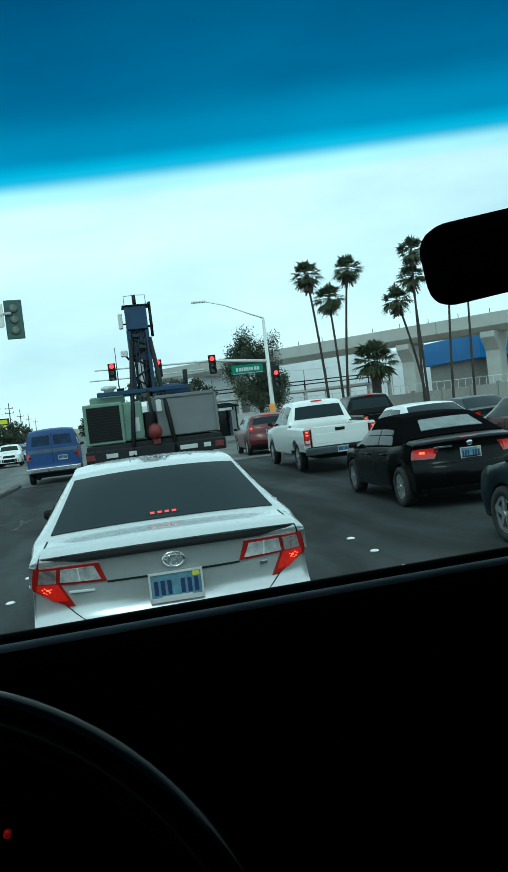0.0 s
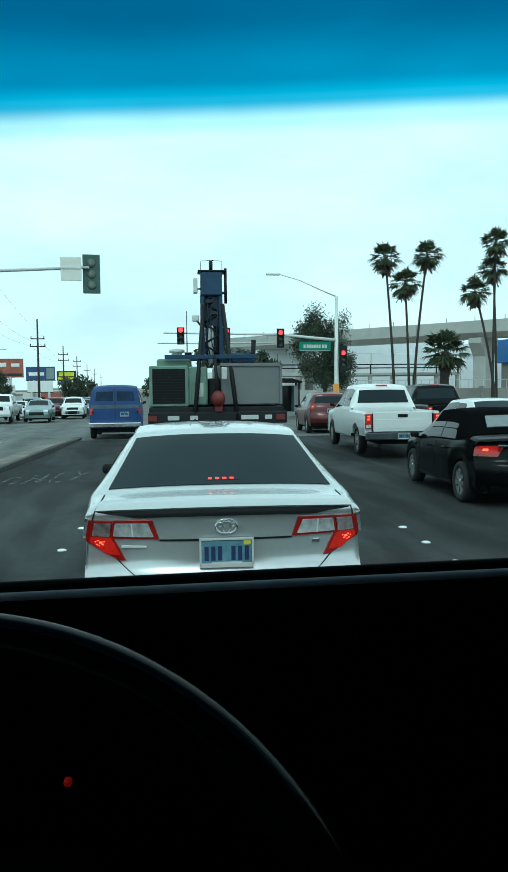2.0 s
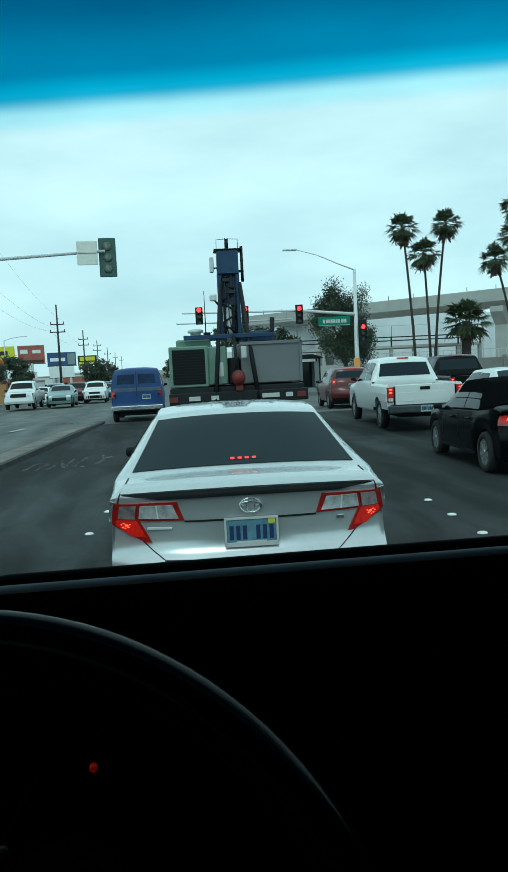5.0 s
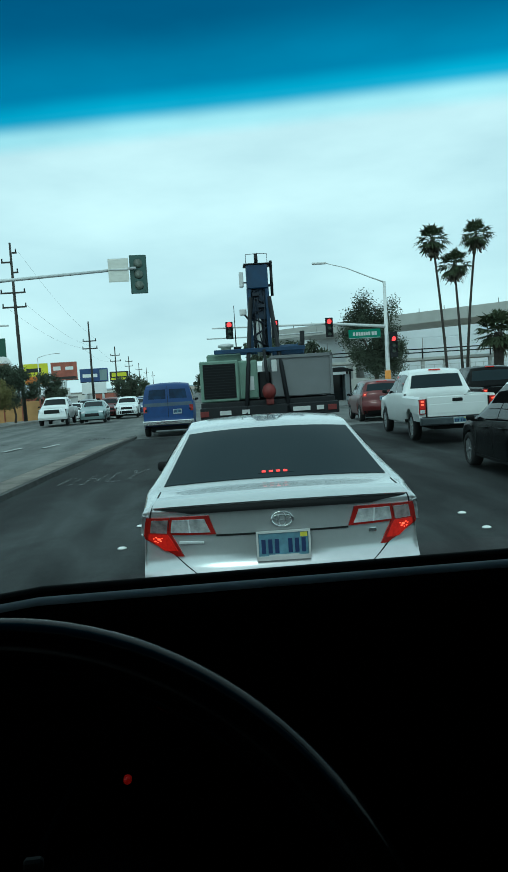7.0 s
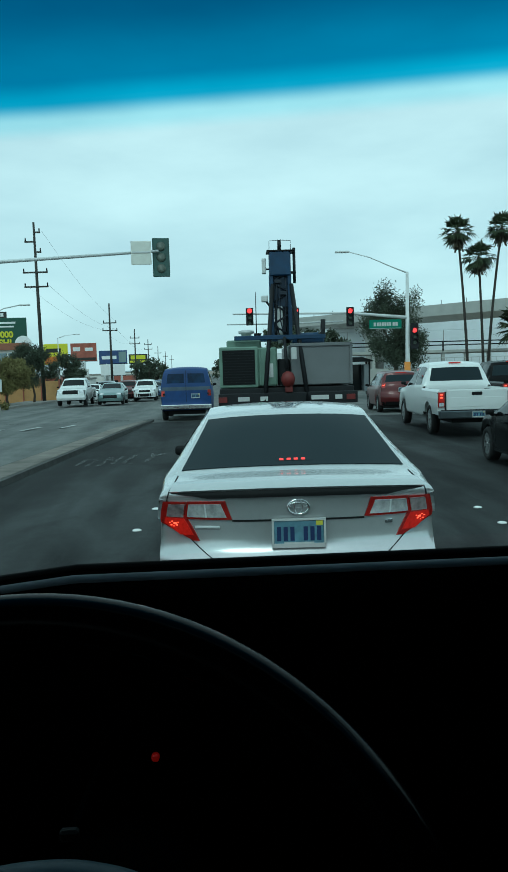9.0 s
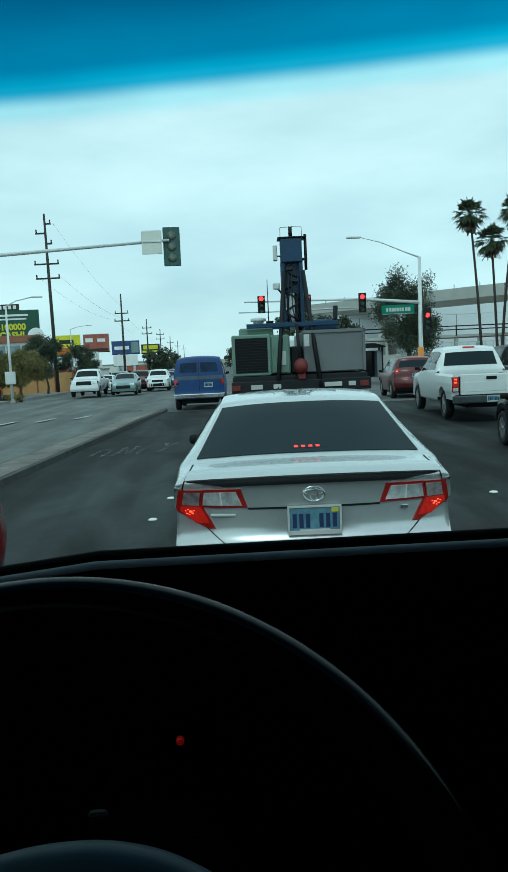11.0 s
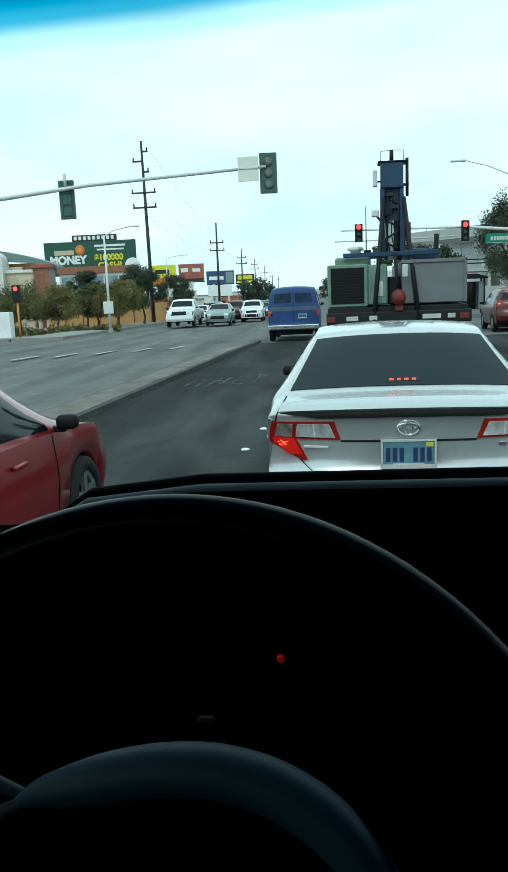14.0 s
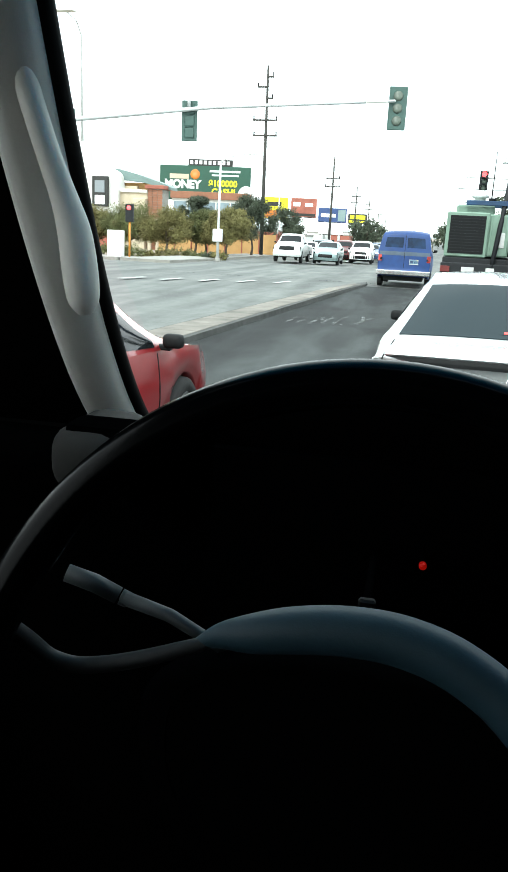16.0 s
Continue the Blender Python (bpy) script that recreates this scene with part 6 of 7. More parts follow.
part("side_disc", lathe("side_disc", [(1.0, -0.08), (1.0, 0.08), (0.9, 0.1)], M["bb_white"], 24), bb, "pale round badge", m=pose(5.2, -0.05, 5.6, 0, 0, -90))
billboard("yellow and orange roadside billboard", -22.6, -19.0, 3.4, 6.5, 120, "bb_yellow", (0,), [(-1.7, 1.7, 3.45, 4.6, "bb_orange"), (-1.4, 0.8, 5.2, 5.8, "bb_black")])
billboard("red-brown billboard with faded figures", -18.55, -14.65, 3.8, 6.5, 120, "bb_red", (0,), [(-1.6, -0.5, 5.3, 5.9, "bb_white"), (0.2, 1.4, 5.3, 5.8, "bb_white"), (-1.8, 1.8, 3.9, 4.3, "bb_black")])
billboard("dark blue billboard on a post", -16.7, -11.75, 3.5, 5.85, 140, "bb_blue", (-1.2,), [(-2.0, 0.6, 4.3, 4.9, "bb_white"), (1.0, 2.3, 3.7, 5.6, "teal")])
billboard("plain white billboard above the pavement", -16.4, -12.1, 1.4, 3.35, 139, "bb_white", (-1.5, 1.5), [(-0.05, 0.05, 1.4, 3.35, "dark_metal")])
bb = billboard("black billboard with bright yellow lettering bars", -13.1, -9.3, 3.7, 5.55, 160, "bb_black", (0,), [(-1.7, 1.7, 3.85, 4.25, "bb_yellow"), (-1.5, 1.5, 4.5, 5.3, "bb_yellow")])
billboard("small white shop sign on posts", -20.5, -16.6, 1.3, 2.6, 125, "bb_white", (-1, 1))


# ---------------------------------------------------------------- plants
def leaf_mesh(name, centres, size, count, material, seed, droop=0.0, spread=0.5):
    """Small leaf blades in clumps round the given points."""
    r = np.random.default_rng(seed)
    v, f = [], []
    for c, rad in centres:
        c = np.array(c, float)
        for _ in range(count):
            d = r.normal(size=3)
            d /= np.linalg.norm(d)
            p = c + d * rad * r.uniform(0.25, 0.97) * np.array([1, 1, 0.85])
            p[2] -= droop * r.uniform(0, 1) * rad
            a = r.normal(size=3)
            a /= np.linalg.norm(a)
            b = np.cross(a, r.normal(size=3))
            b /= np.linalg.norm(b)
            s = size * r.uniform(0.6, 1.4)
            o = len(v)
            v += [p - a * s, p + b * s * 0.45, p + a * s, p - b * s * 0.45]
            f.append((o, o + 1, o + 2, o + 3))
    return raw_mesh(name, v, f, material)


def tree(label, x, y, h, rad, seed, leaf="leaf", clumps=26, blades=130, size=0.16, trunk=0.12, droop=0.3, low=0.35):
    r = random.Random(seed)
    g = grade(y)
    t = thing("tree", label, "tree", pose(x, y, g))
    tips = []
    for k in range(clumps):
        a = r.uniform(0, 2 * math.pi)
        q = r.uniform(0.0, 1.0) ** 0.6
        zz = r.uniform(low, 0.92)
        env = math.sin(math.pi * min(1, max(0.08, (zz - low + 0.12) / (1.1 - low)))) ** 0.6
        tips.append(((rad * q * env * math.cos(a), rad * q * env * math.sin(a), h * zz), rad * r.uniform(0.22, 0.4)))
    fork = h * low * 0.8
    part("trunk", tube("trunk", [(0, 0, 0), (r.uniform(-0.1, 0.1), 0, fork * 0.5), (r.uniform(-0.15, 0.15), 0, fork)], [trunk * 1.3, trunk, trunk * 0.8], M["bark"], 8), t)
    for k in range(7):
        c = tips[k][0]
        part("limb", tube("limb", [(0, 0, fork * 0.9), (c[0] * 0.4, c[1] * 0.4, fork + (c[2] - fork) * 0.55), c], [trunk * 0.6, trunk * 0.4, trunk * 0.12], M["bark"], 6), t)
    part("crown", leaf_mesh("crown", tips, size, blades, M[leaf], seed, droop), t)
    return t


for i, (x, y, h, rad, lf) in enumerate(((-25.8, 60, 3.4, 2.2, "leaf_yellow"), (-21.6, 59, 3.6, 2.3, "leaf"), (-18.4, 58, 3.5, 2.1, "leaf_yellow"), (-17.8, 64, 4.9, 1.5, "leaf_dark"), (-16.1, 61, 3.6, 1.8, "leaf"), (-13.9, 59, 3.7, 2.1, "leaf_yellow"), (-13.4, 66, 5.2, 2.0, "leaf_dark"), (-33, 62, 3.8, 1.9, "leaf_yellow"))):
    tree("small olive-green street tree with an uneven crown", x, y, h, rad, 11 + i, lf, 46, 620, 0.062, 0.09, 0.3, 0.36)
tree("dark street tree below the billboards", -15.4, 96, 5.6, 2.3, 31, "leaf_dark", 30, 420, 0.1)
tree("dark street tree far along the street", -8.6, 150, 6.5, 3.0, 32, "leaf_dark", 22, 90, 0.25)
tree("dark street tree far along the street", -9.0, 185, 6.0, 3.0, 33, "leaf_dark", 22, 90, 0.25)
tree("tall dense weeping tree behind the signal", 14.9, 56, 8.9, 2.5, 41, "leaf_dark", 46, 800, 0.07, 0.17, 1.3, 0.36)
tree("dark tree behind the truck", 9.5, 80, 7.4, 2.6, 42, "leaf_dark", 30, 140, 0.18)
tree("dark tree behind the truck", 12.8, 84, 7.0, 2.5, 43, "leaf_dark", 30, 140, 0.18)
tree("dark tree behind the truck", 15.6, 88, 7.2, 2.6, 44, "leaf_dark", 30, 140, 0.18)
for i in range(8):
    tree("dark roadside tree in the distance", 7 + (i % 4) * 3.2 + i * 0.7, 150 + 28 * i, 6.5 + (i % 3), 3.4, 50 + i, "leaf_dark", 18, 80, 0.32)
for i in range(6):
    tree("dark roadside tree in the distance", -14 - (i % 3) * 3, 215 + 34 * i, 6.0 + (i % 3), 3.2, 70 + i, "leaf_dark", 18, 70, 0.32)
bush_rnd = random.Random(3)
for i in range(16):
    x = -24 + i * 0.78
    y = 50.5 + bush_rnd.uniform(-2, 2)
    rr = bush_rnd.uniform(0.35, 0.6)
    single("shrub", leaf_mesh("shrub", [((0, 0, rr * 0.7), rr), ((rr * 0.6, 0.1, rr * 0.5), rr * 0.7), ((-rr * 0.6, 0, rr * 0.55), rr * 0.7)], 0.09, 120, M[bush_rnd.choice(["leaf", "leaf_yellow", "leaf_dark"])], 200 + i), "low clipped shrub in a dry bed", "shrub", pose(x, y, grade(y) - 0.05), "shrubs by the corner")


def palm(label, base, top, seed, fronds=50, length=1.5, skirt=True, thick=0.10):
    r = random.Random(seed)
    bx, by = base
    g = grade(by)
    dx, dz = top[0] - bx, top[1] - g
    t = thing("palm_tree", label, "palm tree", pose(bx, by, g), "palms")
    pts, rad = [], []
    for i in range(13):
        q = i / 12
        pts.append((dx * q ** 1.5, 0, dz * q))
        rad.append(thick * (1.25 - 0.45 * q) * (1.0 + 0.05 * (i % 2)))
    part("trunk", tube("trunk", pts, rad, M["palm_bark"], 9), t)
    v, f = [], []
    for k in range(fronds):
        az = 2.399 * k + r.uniform(-0.25, 0.25)
        el = radians(86 - 122 * (k / fronds) ** 0.85 + r.uniform(-18, 18))
        L = length * r.uniform(0.75, 1.1)
        d = Vector((math.cos(az) * math.cos(el), math.sin(az) * math.cos(el), math.sin(el)))
        side = Vector((-math.sin(az), math.cos(az), 0))
        up = side.cross(d).normalized()
        p = Vector((dx, 0, dz))
        c = p + d * L * 0.52 + Vector((0, 0, -0.06 * L))
        o = len(v)
        v += [p - side * 0.02, p + side * 0.02, c + side * 0.02, c - side * 0.02]
        f.append((o, o + 1, o + 2, o + 3))
        blades = 13
        for b in range(blades):
            a = radians(-75 + 150 * b / (blades - 1) + r.uniform(-8, 8))
            w = (d * math.cos(a) + side * math.sin(a)).normalized()
            ln = L * 0.56 * (0.72 + 0.28 * math.cos(a)) * r.uniform(0.85, 1.1)
            mid = c + w * ln * 0.55 + up * 0.03
            tip = c + w * ln + Vector((0, 0, -ln * r.uniform(0.1, 0.55)))
            s2 = w.cross(up).normalized() * 0.062 * length / 1.5
            o = len(v)
            v += [c, mid - s2, tip, mid + s2]
            f.append((o, o + 1, o + 2, o + 3))
    part("crown", raw_mesh("crown", v, f, M["palm_leaf"]), t)
    if skirt:
        v, f = [], []
        for k in range(110):
            az = r.uniform(0, 2 * math.pi)
            z0 = dz - r.uniform(0.0, 0.7)
            c = Vector((dx + 0.1 * math.cos(az), 0.1 * math.sin(az), z0))
            out = r.uniform(0.2, 0.75) * length / 1.5
            tip = c + Vector((out * math.cos(az), out * math.sin(az), -r.uniform(0.35, 1.0)))
            s = Vector((-math.sin(az), math.cos(az), 0)) * 0.08
            o = len(v)
            v += [c - s * 0.4, c + s * 0.4, tip + s, tip - s]
            f.append((o, o + 1, o + 2, o + 3))
        part("dry_skirt", raw_mesh("dry_skirt", v, f, M["palm_dead"]), t)
    return t


palm("tall slim fan palm with a small dark crown", (22.6, 62), (21.75, 12.5), 1)
palm("tall slim fan palm with a small dark crown", (23.9, 62), (23.5, 10.4), 2)
palm("tall slim fan palm with a small dark crown", (24.2, 62), (25.45, 12.75), 3)
palm("short stout palm with a wide bushy crown", (26.1, 60), (26.2, 4.6), 4, 60, 2.2, True, 0.38)
palm("tall fan palm behind the mirror", (31.4, 62), (31.6, 13.95), 5)
palm("leaning fan palm with a bent trunk", (31.2, 61), (29.25, 9.7), 6)
palm("tall fan palm with a small crown", (32.3, 63), (31.9, 11.9), 7)
palm("tall fan palm behind the mirror", (34.2, 62), (35.2, 14.0), 8)
palm("tall fan palm behind the mirror", (37.5, 64), (38.0, 13.0), 9)


# ---------------------------------------------------------------- elevated guideway and buildings
gw = thing("elevated_guideway", "pale concrete elevated guideway on wide columns", "viaduct")
A, B = Vector((15.0, 120.6)), Vector((75.0, 43.7))
d = (B - A).normalized()
nrm = Vector((-d.y, d.x))
L = (B - A).length
for k in range(8):
    p0, p1 = A + d * L * k / 8, A + d * (L * (k + 1) / 8 - 0.06)
    v = []
    for p in (p0, p1):
        for o, z in ((-2.2, 9.3), (-1.95, 9.3), (-1.95, 8.5), (1.95, 8.5), (1.95, 9.3), (2.2, 9.3), (2.2, 7.9), (1.3, 7.3), (-1.3, 7.3), (-2.2, 7.9)):
            v.append((p.x + nrm.x * o, p.y + nrm.y * o, z))
    f = [tuple(range(10)), tuple(range(10, 20))] + [(i, (i + 1) % 10, 10 + (i + 1) % 10, 10 + i) for i in range(10)]
    part("beam", mesh_of("beam", v, f, M["guideway"]), gw)
for k in range(26):
    p = A + d * L * (k + 0.5) / 26
    part("catenary_post", tube("catenary_post", [(p.x, p.y, 9.2), (p.x, p.y, 10.0)], 0.04, M["dark_metal"], 5), gw)
for x, y in ((25.5, 107.1), (42.2, 85.7), (48.6, 77.5), (60.5, 62.3)):
    outline = [(-1.0, -0.9), (1.0, -0.9), (1.0, 5.2), (2.2, 6.7), (2.2, 7.32), (-2.2, 7.32), (-2.2, 6.7), (-1.0, 5.2)]
    part("column", prism("column", outline, -0.8, 0.8, M["guideway"]), gw, m=Matrix.Translation((x, y, 0)) @ pose(0, 0, 0, 0, 0, 38))

st = thing("station_building", "low building with a deep blue metal canopy", "building")
part("wall", box("wall", (54, 92, -1), (93, 104, 5.0), M["block_wall"], 0.05, 1), st)
part("canopy", box("canopy", (53.0, 88, 4.9), (94, 104, 8.2), M["blue_roof"], 0.1, 1), st, "deep blue metal canopy")
for k in range(22):
    part("canopy_rib", box("canopy_rib", (53.4 + k * 1.85, 87.93, 4.95), (53.48 + k * 1.85, 88.02, 8.15), M["blue_roof"]), st)
for k in range(5):
    part("post", box("post", (56 + k * 7, 88.4, -1), (56.6 + k * 7, 89, 4.95), M["bb_white"], 0.03, 1), st)
# dark sheet on the wall stands in for the canopy's shadow
part("canopy_shade", box("canopy_shade", (57, 91.9, 0), (90, 92.05, 3.8), M["glass"]), st)
wl = thing("white_hall", "long white fabric-clad hall behind the fence", "building")
part("wall", box("wall", (18, 112, -1), (62, 122, 6.8), M["white_wall"], 0.1, 1), wl)
for k in range(12):
    part("panel_seam", box("panel_seam", (19 + k * 3.6, 111.94, -1), (19.08 + k * 3.6, 112.01, 6.75), M["concrete"]), wl)
part("roof", prism("roof", [(17.5, 6.8), (62.5, 6.8), (58, 8.0), (40, 8.6), (22, 8.0)], 112, 122, M["white_wall"]), wl)
dk = thing("parking_deck", "open parking deck with dark rails", "parking deck")
part("slab", box("slab", (19.5, 96, 3.2), (44, 106, 3.55), M["guideway"], 0.03, 1), dk)
part("slab", box("slab", (19.5, 96, -0.9), (44, 97, 1.4), M["guideway"], 0.03, 1), dk)
for z in (4.1, 4.55):
    part("rail", box("rail", (19.5, 95.9, z), (44, 96.0, z + 0.14), M["dark_metal"]), dk)
for k in range(9):
    part("rail_post", box("rail_post", (19.6 + k * 3, 95.85, 3.4), (19.75 + k * 3, 96.0, 4.7), M["dark_metal"]), dk)
    part("column", box("column", (19.6 + k * 3, 96.2, 1.3), (20.0 + k * 3, 96.6, 3.3), M["guideway"]), dk)
fw = thing("boundary_wall", "grey block wall with piers behind the palms", "wall", kind="structure")
for k in range(15):
    x = 17.5 + k * 3.0
    part("panel", box("panel", (x, 66, grade(66) - 0.05), (x + 2.75, 66.2, 1.55), M["block_wall"], 0.01, 1), fw)
    part("pier", box("pier", (x + 2.72, 65.9, grade(66) - 0.05), (x + 3.02, 66.3, 1.75), M["block_wall"], 0.015, 1), fw)
for k in range(60):
    part("picket", box("picket", (17.6 + k * 0.75, 66.08, 1.5), (17.64 + k * 0.75, 66.12, 2.35), M["steel"]), fw)
part("top_rail", box("top_rail", (17.5, 66.07, 2.3), (62.5, 66.13, 2.36), M["steel"]), fw)

ks = thing("bus_shelter", "dark bus shelter with a curved roof", "bus shelter", pose(11.9, 58, grade(58) + 0.1))
part("roof", prism("roof", [(-1.6, 2.6), (-0.8, 2.85), (0.8, 2.85), (1.6, 2.6), (1.6, 2.5), (-1.6, 2.5)], -0.8, 0.8, M["dark_metal"]), ks)
for x in (-1.4, 1.4):
    part("post", box("post", (x - 0.06, -0.5, 0), (x + 0.06, -0.38, 2.55), M["dark_metal"]), ks)
    part("post", box("post", (x - 0.06, 0.5, 0), (x + 0.06, 0.62, 2.55), M["dark_metal"]), ks)
part("back_panel", box("back_panel", (-1.35, 0.5, 0.3), (1.35, 0.55, 2.3), M["glass"]), ks)
part("advert_panel", box("advert_panel", (1.0, -0.5, 0.3), (1.35, 0.5, 2.3), M["grey"], 0.01, 1), ks)

cb = thing("corner_building", "stucco corner store with an arched white front and brick pier", "building")
arch = [(-34.3, -1.2), (-28.3, -1.2), (-28.3, 5.9)] + [(-31.3 + 3.0 * math.cos(radians(a)), 5.9 + 1.1 * math.sin(radians(a))) for a in range(0, 181, 12)] + [(-34.3, 5.9)]
part("arched_front", prism("arched_front", arch, 73.6, 75.4, M["stucco_white"]), cb, "white stucco arched front")
part("wall", box("wall", (-52, 75.4, -1.2), (-27.0, 80, 5.2), M["stucco_cream"], 0.05, 1), cb)
part("cream_bay", box("cream_bay", (-28.4, 74.2, -1.2), (-25.5, 75.5, 4.6), M["stucco_cream"], 0.04, 1), cb)
part("cream_bay", box("cream_bay", (-26.7, 73.4, -1.2), (-25.5, 74.3, 4.0), M["stucco_cream"], 0.04, 1), cb)
part("cornice", box("cornice", (-28.5, 74.0, 4.55), (-25.5, 75.6, 4.85), M["stucco_white"], 0.04, 1), cb)
part("ochre_wall", box("ochre_wall", (-30.5, 76, 3.5), (-24.6, 77.2, 5.55), M["stucco_ochre"], 0.04, 1), cb)
part("red_base", box("red_base", (-52, 73.3, -1.2), (-28.25, 75.6, 1.9), M["stucco_red"], 0.03, 1), cb, "terracotta painted base")
roofline = [(-30.6, 5.9), (-30.4, 6.9), (-28.9, 6.75), (-26.5, 6.2), (-24.0, 5.45), (-23.5, 5.2), (-23.5, 4.95), (-26.5, 5.6)]
part("curved_roof", prism("curved_roof", roofline, 75.2, 77.4, M["roof_green"]), cb, "grey-green curved metal roof")
pier = part("brick_pier", box("brick_pier", (-25.45, 74.0, -1.2), (-23.95, 76.0, 5.0), M["concrete"], 0.02, 1), cb)
part("pier_cap", box("pier_cap", (-25.65, 73.8, 4.95), (-23.75, 76.2, 5.3), M["stucco_red"], 0.04, 1), cb)
brick_me = box("brick", (-0.235, -0.03, -0.10), (0.235, 0.03, 0.10), M["brick"], 0.008, 1)
for r in range(26):
    for c in range(3):
        part("brick", brick_me, pier, m=pose(-25.2 + c * 0.5 + (0.0 if r % 2 else 0.02), 73.99, -0.75 + r * 0.222))
sign = part("sign_board", box("sign_board", (-30.8, 73.2, 3.1), (-29.2, 73.62, 5.9), M["bb_black"], 0.05, 1), cb, "dark upright shop sign with white panel")
part("sign_panel", box("sign_panel", (-30.5, 73.15, 3.3), (-29.5, 73.21, 4.15), M["bb_white"], 0.01, 1), sign)
part("sign_panel", box("sign_panel", (-30.5, 73.15, 4.4), (-29.5, 73.21, 5.5), M["grey"], 0.01, 1), sign)
for x in (-24.7, -23.9):
    part("porch_post", box("porch_post", (x - 0.15, 72.4, -1.0), (x + 0.15, 72.7, 1.9), M["stucco_cream"], 0.02, 1), cb)
part("porch_beam", box("porch_beam", (-25.2, 72.3, 1.85), (-23.4, 73.5, 2.2), M["stucco_cream"], 0.03, 1), cb)
yw = thing("ochre_wall", "low ochre stucco wall behind the trees", "wall", kind="structure")
for k in range(7):
    part("panel", box("panel", (-23.6 + k * 1.62, 72, grade(72) - 0.1), (-22.05 + k * 1.62, 72.3, 1.25), M["stucco_ochre"], 0.01, 1), yw)
    part("pier", box("pier", (-22.06 + k * 1.62, 71.9, grade(72) - 0.1), (-21.97 + k * 1.62, 72.4, 1.4), M["stucco_red"], 0.01, 1), yw)
for i, (x, y, w, h, dd, m, lab) in enumerate(((-21, 108, 4.5, 2.6, 8, "bb_red", "low maroon shop along the street"), (-16.5, 112, 3.2, 2.2, 8, "stucco_white", "low white shop along the street"), (-20, 150, 7, 3.2, 12, "stucco_white", "plain white flat-roofed store"),
                                             (-17, 185, 5, 3.0, 12, "stucco_red", "red-brown flat-roofed street store"), (-19, 230, 7, 3.6, 14, "stucco_white", "pale flat-roofed street store"), (13, 165, 8, 4, 14, "stucco_cream", "cream low building by the street"), (15, 240, 9, 4.5, 16, "stucco_white", "pale low building by the street"), (-38, 118, 14, 4.2, 12, "stucco_white", "long pale store behind the trees"))):
    t = thing("shop_building", lab, "building", pose(x, y, grade(y)))
    part("wall", box("wall", (-w / 2, 0, -0.1), (w / 2, dd, h), M[m], 0.03, 1), t)
    part("parapet", box("parapet", (-w / 2 - 0.08, -0.08, h - 0.02), (w / 2 + 0.08, dd, h + 0.25), M["concrete"], 0.02, 1), t)
    for k in range(max(1, int(w // 1.8))):
        wx = -w / 2 + 0.4 + k * 1.8
        part("window", box("window", (wx, -0.03, 0.7), (wx + 1.2, 0.05, 1.9), M["glass"], 0.01, 1), t)

store = thing("shop_building", "glass-fronted store with an orange fascia band", "building", pose(-24.1, 92, grade(92)))
part("wall", box("wall", (-4.6, 0.3, -0.1), (4.6, 2.2, 5.8), M["stucco_white"], 0.03, 1), store)
part("fascia", box("fascia", (-4.7, 0.0, 5.75), (4.7, 2.3, 6.55), M["brick_orange"], 0.03, 1), store, "orange fascia band")
for k in range(5):
    part("window", box("window", (-4.3 + k * 1.75, 0.2, 2.4), (-2.75 + k * 1.75, 0.34, 5.4), M["shop_glass"], 0.01, 1), store)
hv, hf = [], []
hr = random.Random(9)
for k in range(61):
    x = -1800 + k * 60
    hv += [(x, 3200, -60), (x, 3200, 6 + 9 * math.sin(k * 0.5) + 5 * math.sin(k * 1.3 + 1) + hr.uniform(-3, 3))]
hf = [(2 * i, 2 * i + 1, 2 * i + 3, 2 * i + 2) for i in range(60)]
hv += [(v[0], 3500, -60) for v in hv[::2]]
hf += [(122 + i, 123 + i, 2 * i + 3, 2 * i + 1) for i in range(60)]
# distance haze is put into the hills' pale blue-grey
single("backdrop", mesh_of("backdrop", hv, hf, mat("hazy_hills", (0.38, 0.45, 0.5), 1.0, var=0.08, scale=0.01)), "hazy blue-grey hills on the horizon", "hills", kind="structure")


# ---------------------------------------------------------------- oncoming queue beyond the crossing
def oncoming(x, y, length):
    return pose(x, y + length, grade(y) + 0.005, 0.77, 0, 180)


cross_car, sh = sedan("white saloon waiting on the crossing street", "white", pose(-20.15, 35.2, grade(35), 0, 0, -93), COUPE)
red_tail(cross_car, sh, False)
old, _ = pickup_body("older white pickup truck facing across the crossing", "white", oncoming(-8.1, 51.5, 5.8), "oncoming queue")
sedan("small white saloon in the oncoming queue", "white", oncoming(-8.05, 60, 4.6), COUPE, group="oncoming queue")
sedan("pale teal saloon in the oncoming queue", "teal", oncoming(-5.65, 52.6, 4.8), SEDAN, group="oncoming queue")
hatch("dark grey suv in the oncoming queue", "grey", oncoming(-7.7, 67, 4.6), group="oncoming queue", lit=False)
hatch("dark red suv in the oncoming queue", "darkred", oncoming(-5.4, 62.5, 4.6), group="oncoming queue", lit=False)
wsuv, sh = hatch("white suv leading the oncoming lane", "white", oncoming(-3.85, 61, 4.6), group="oncoming queue", lit=False)
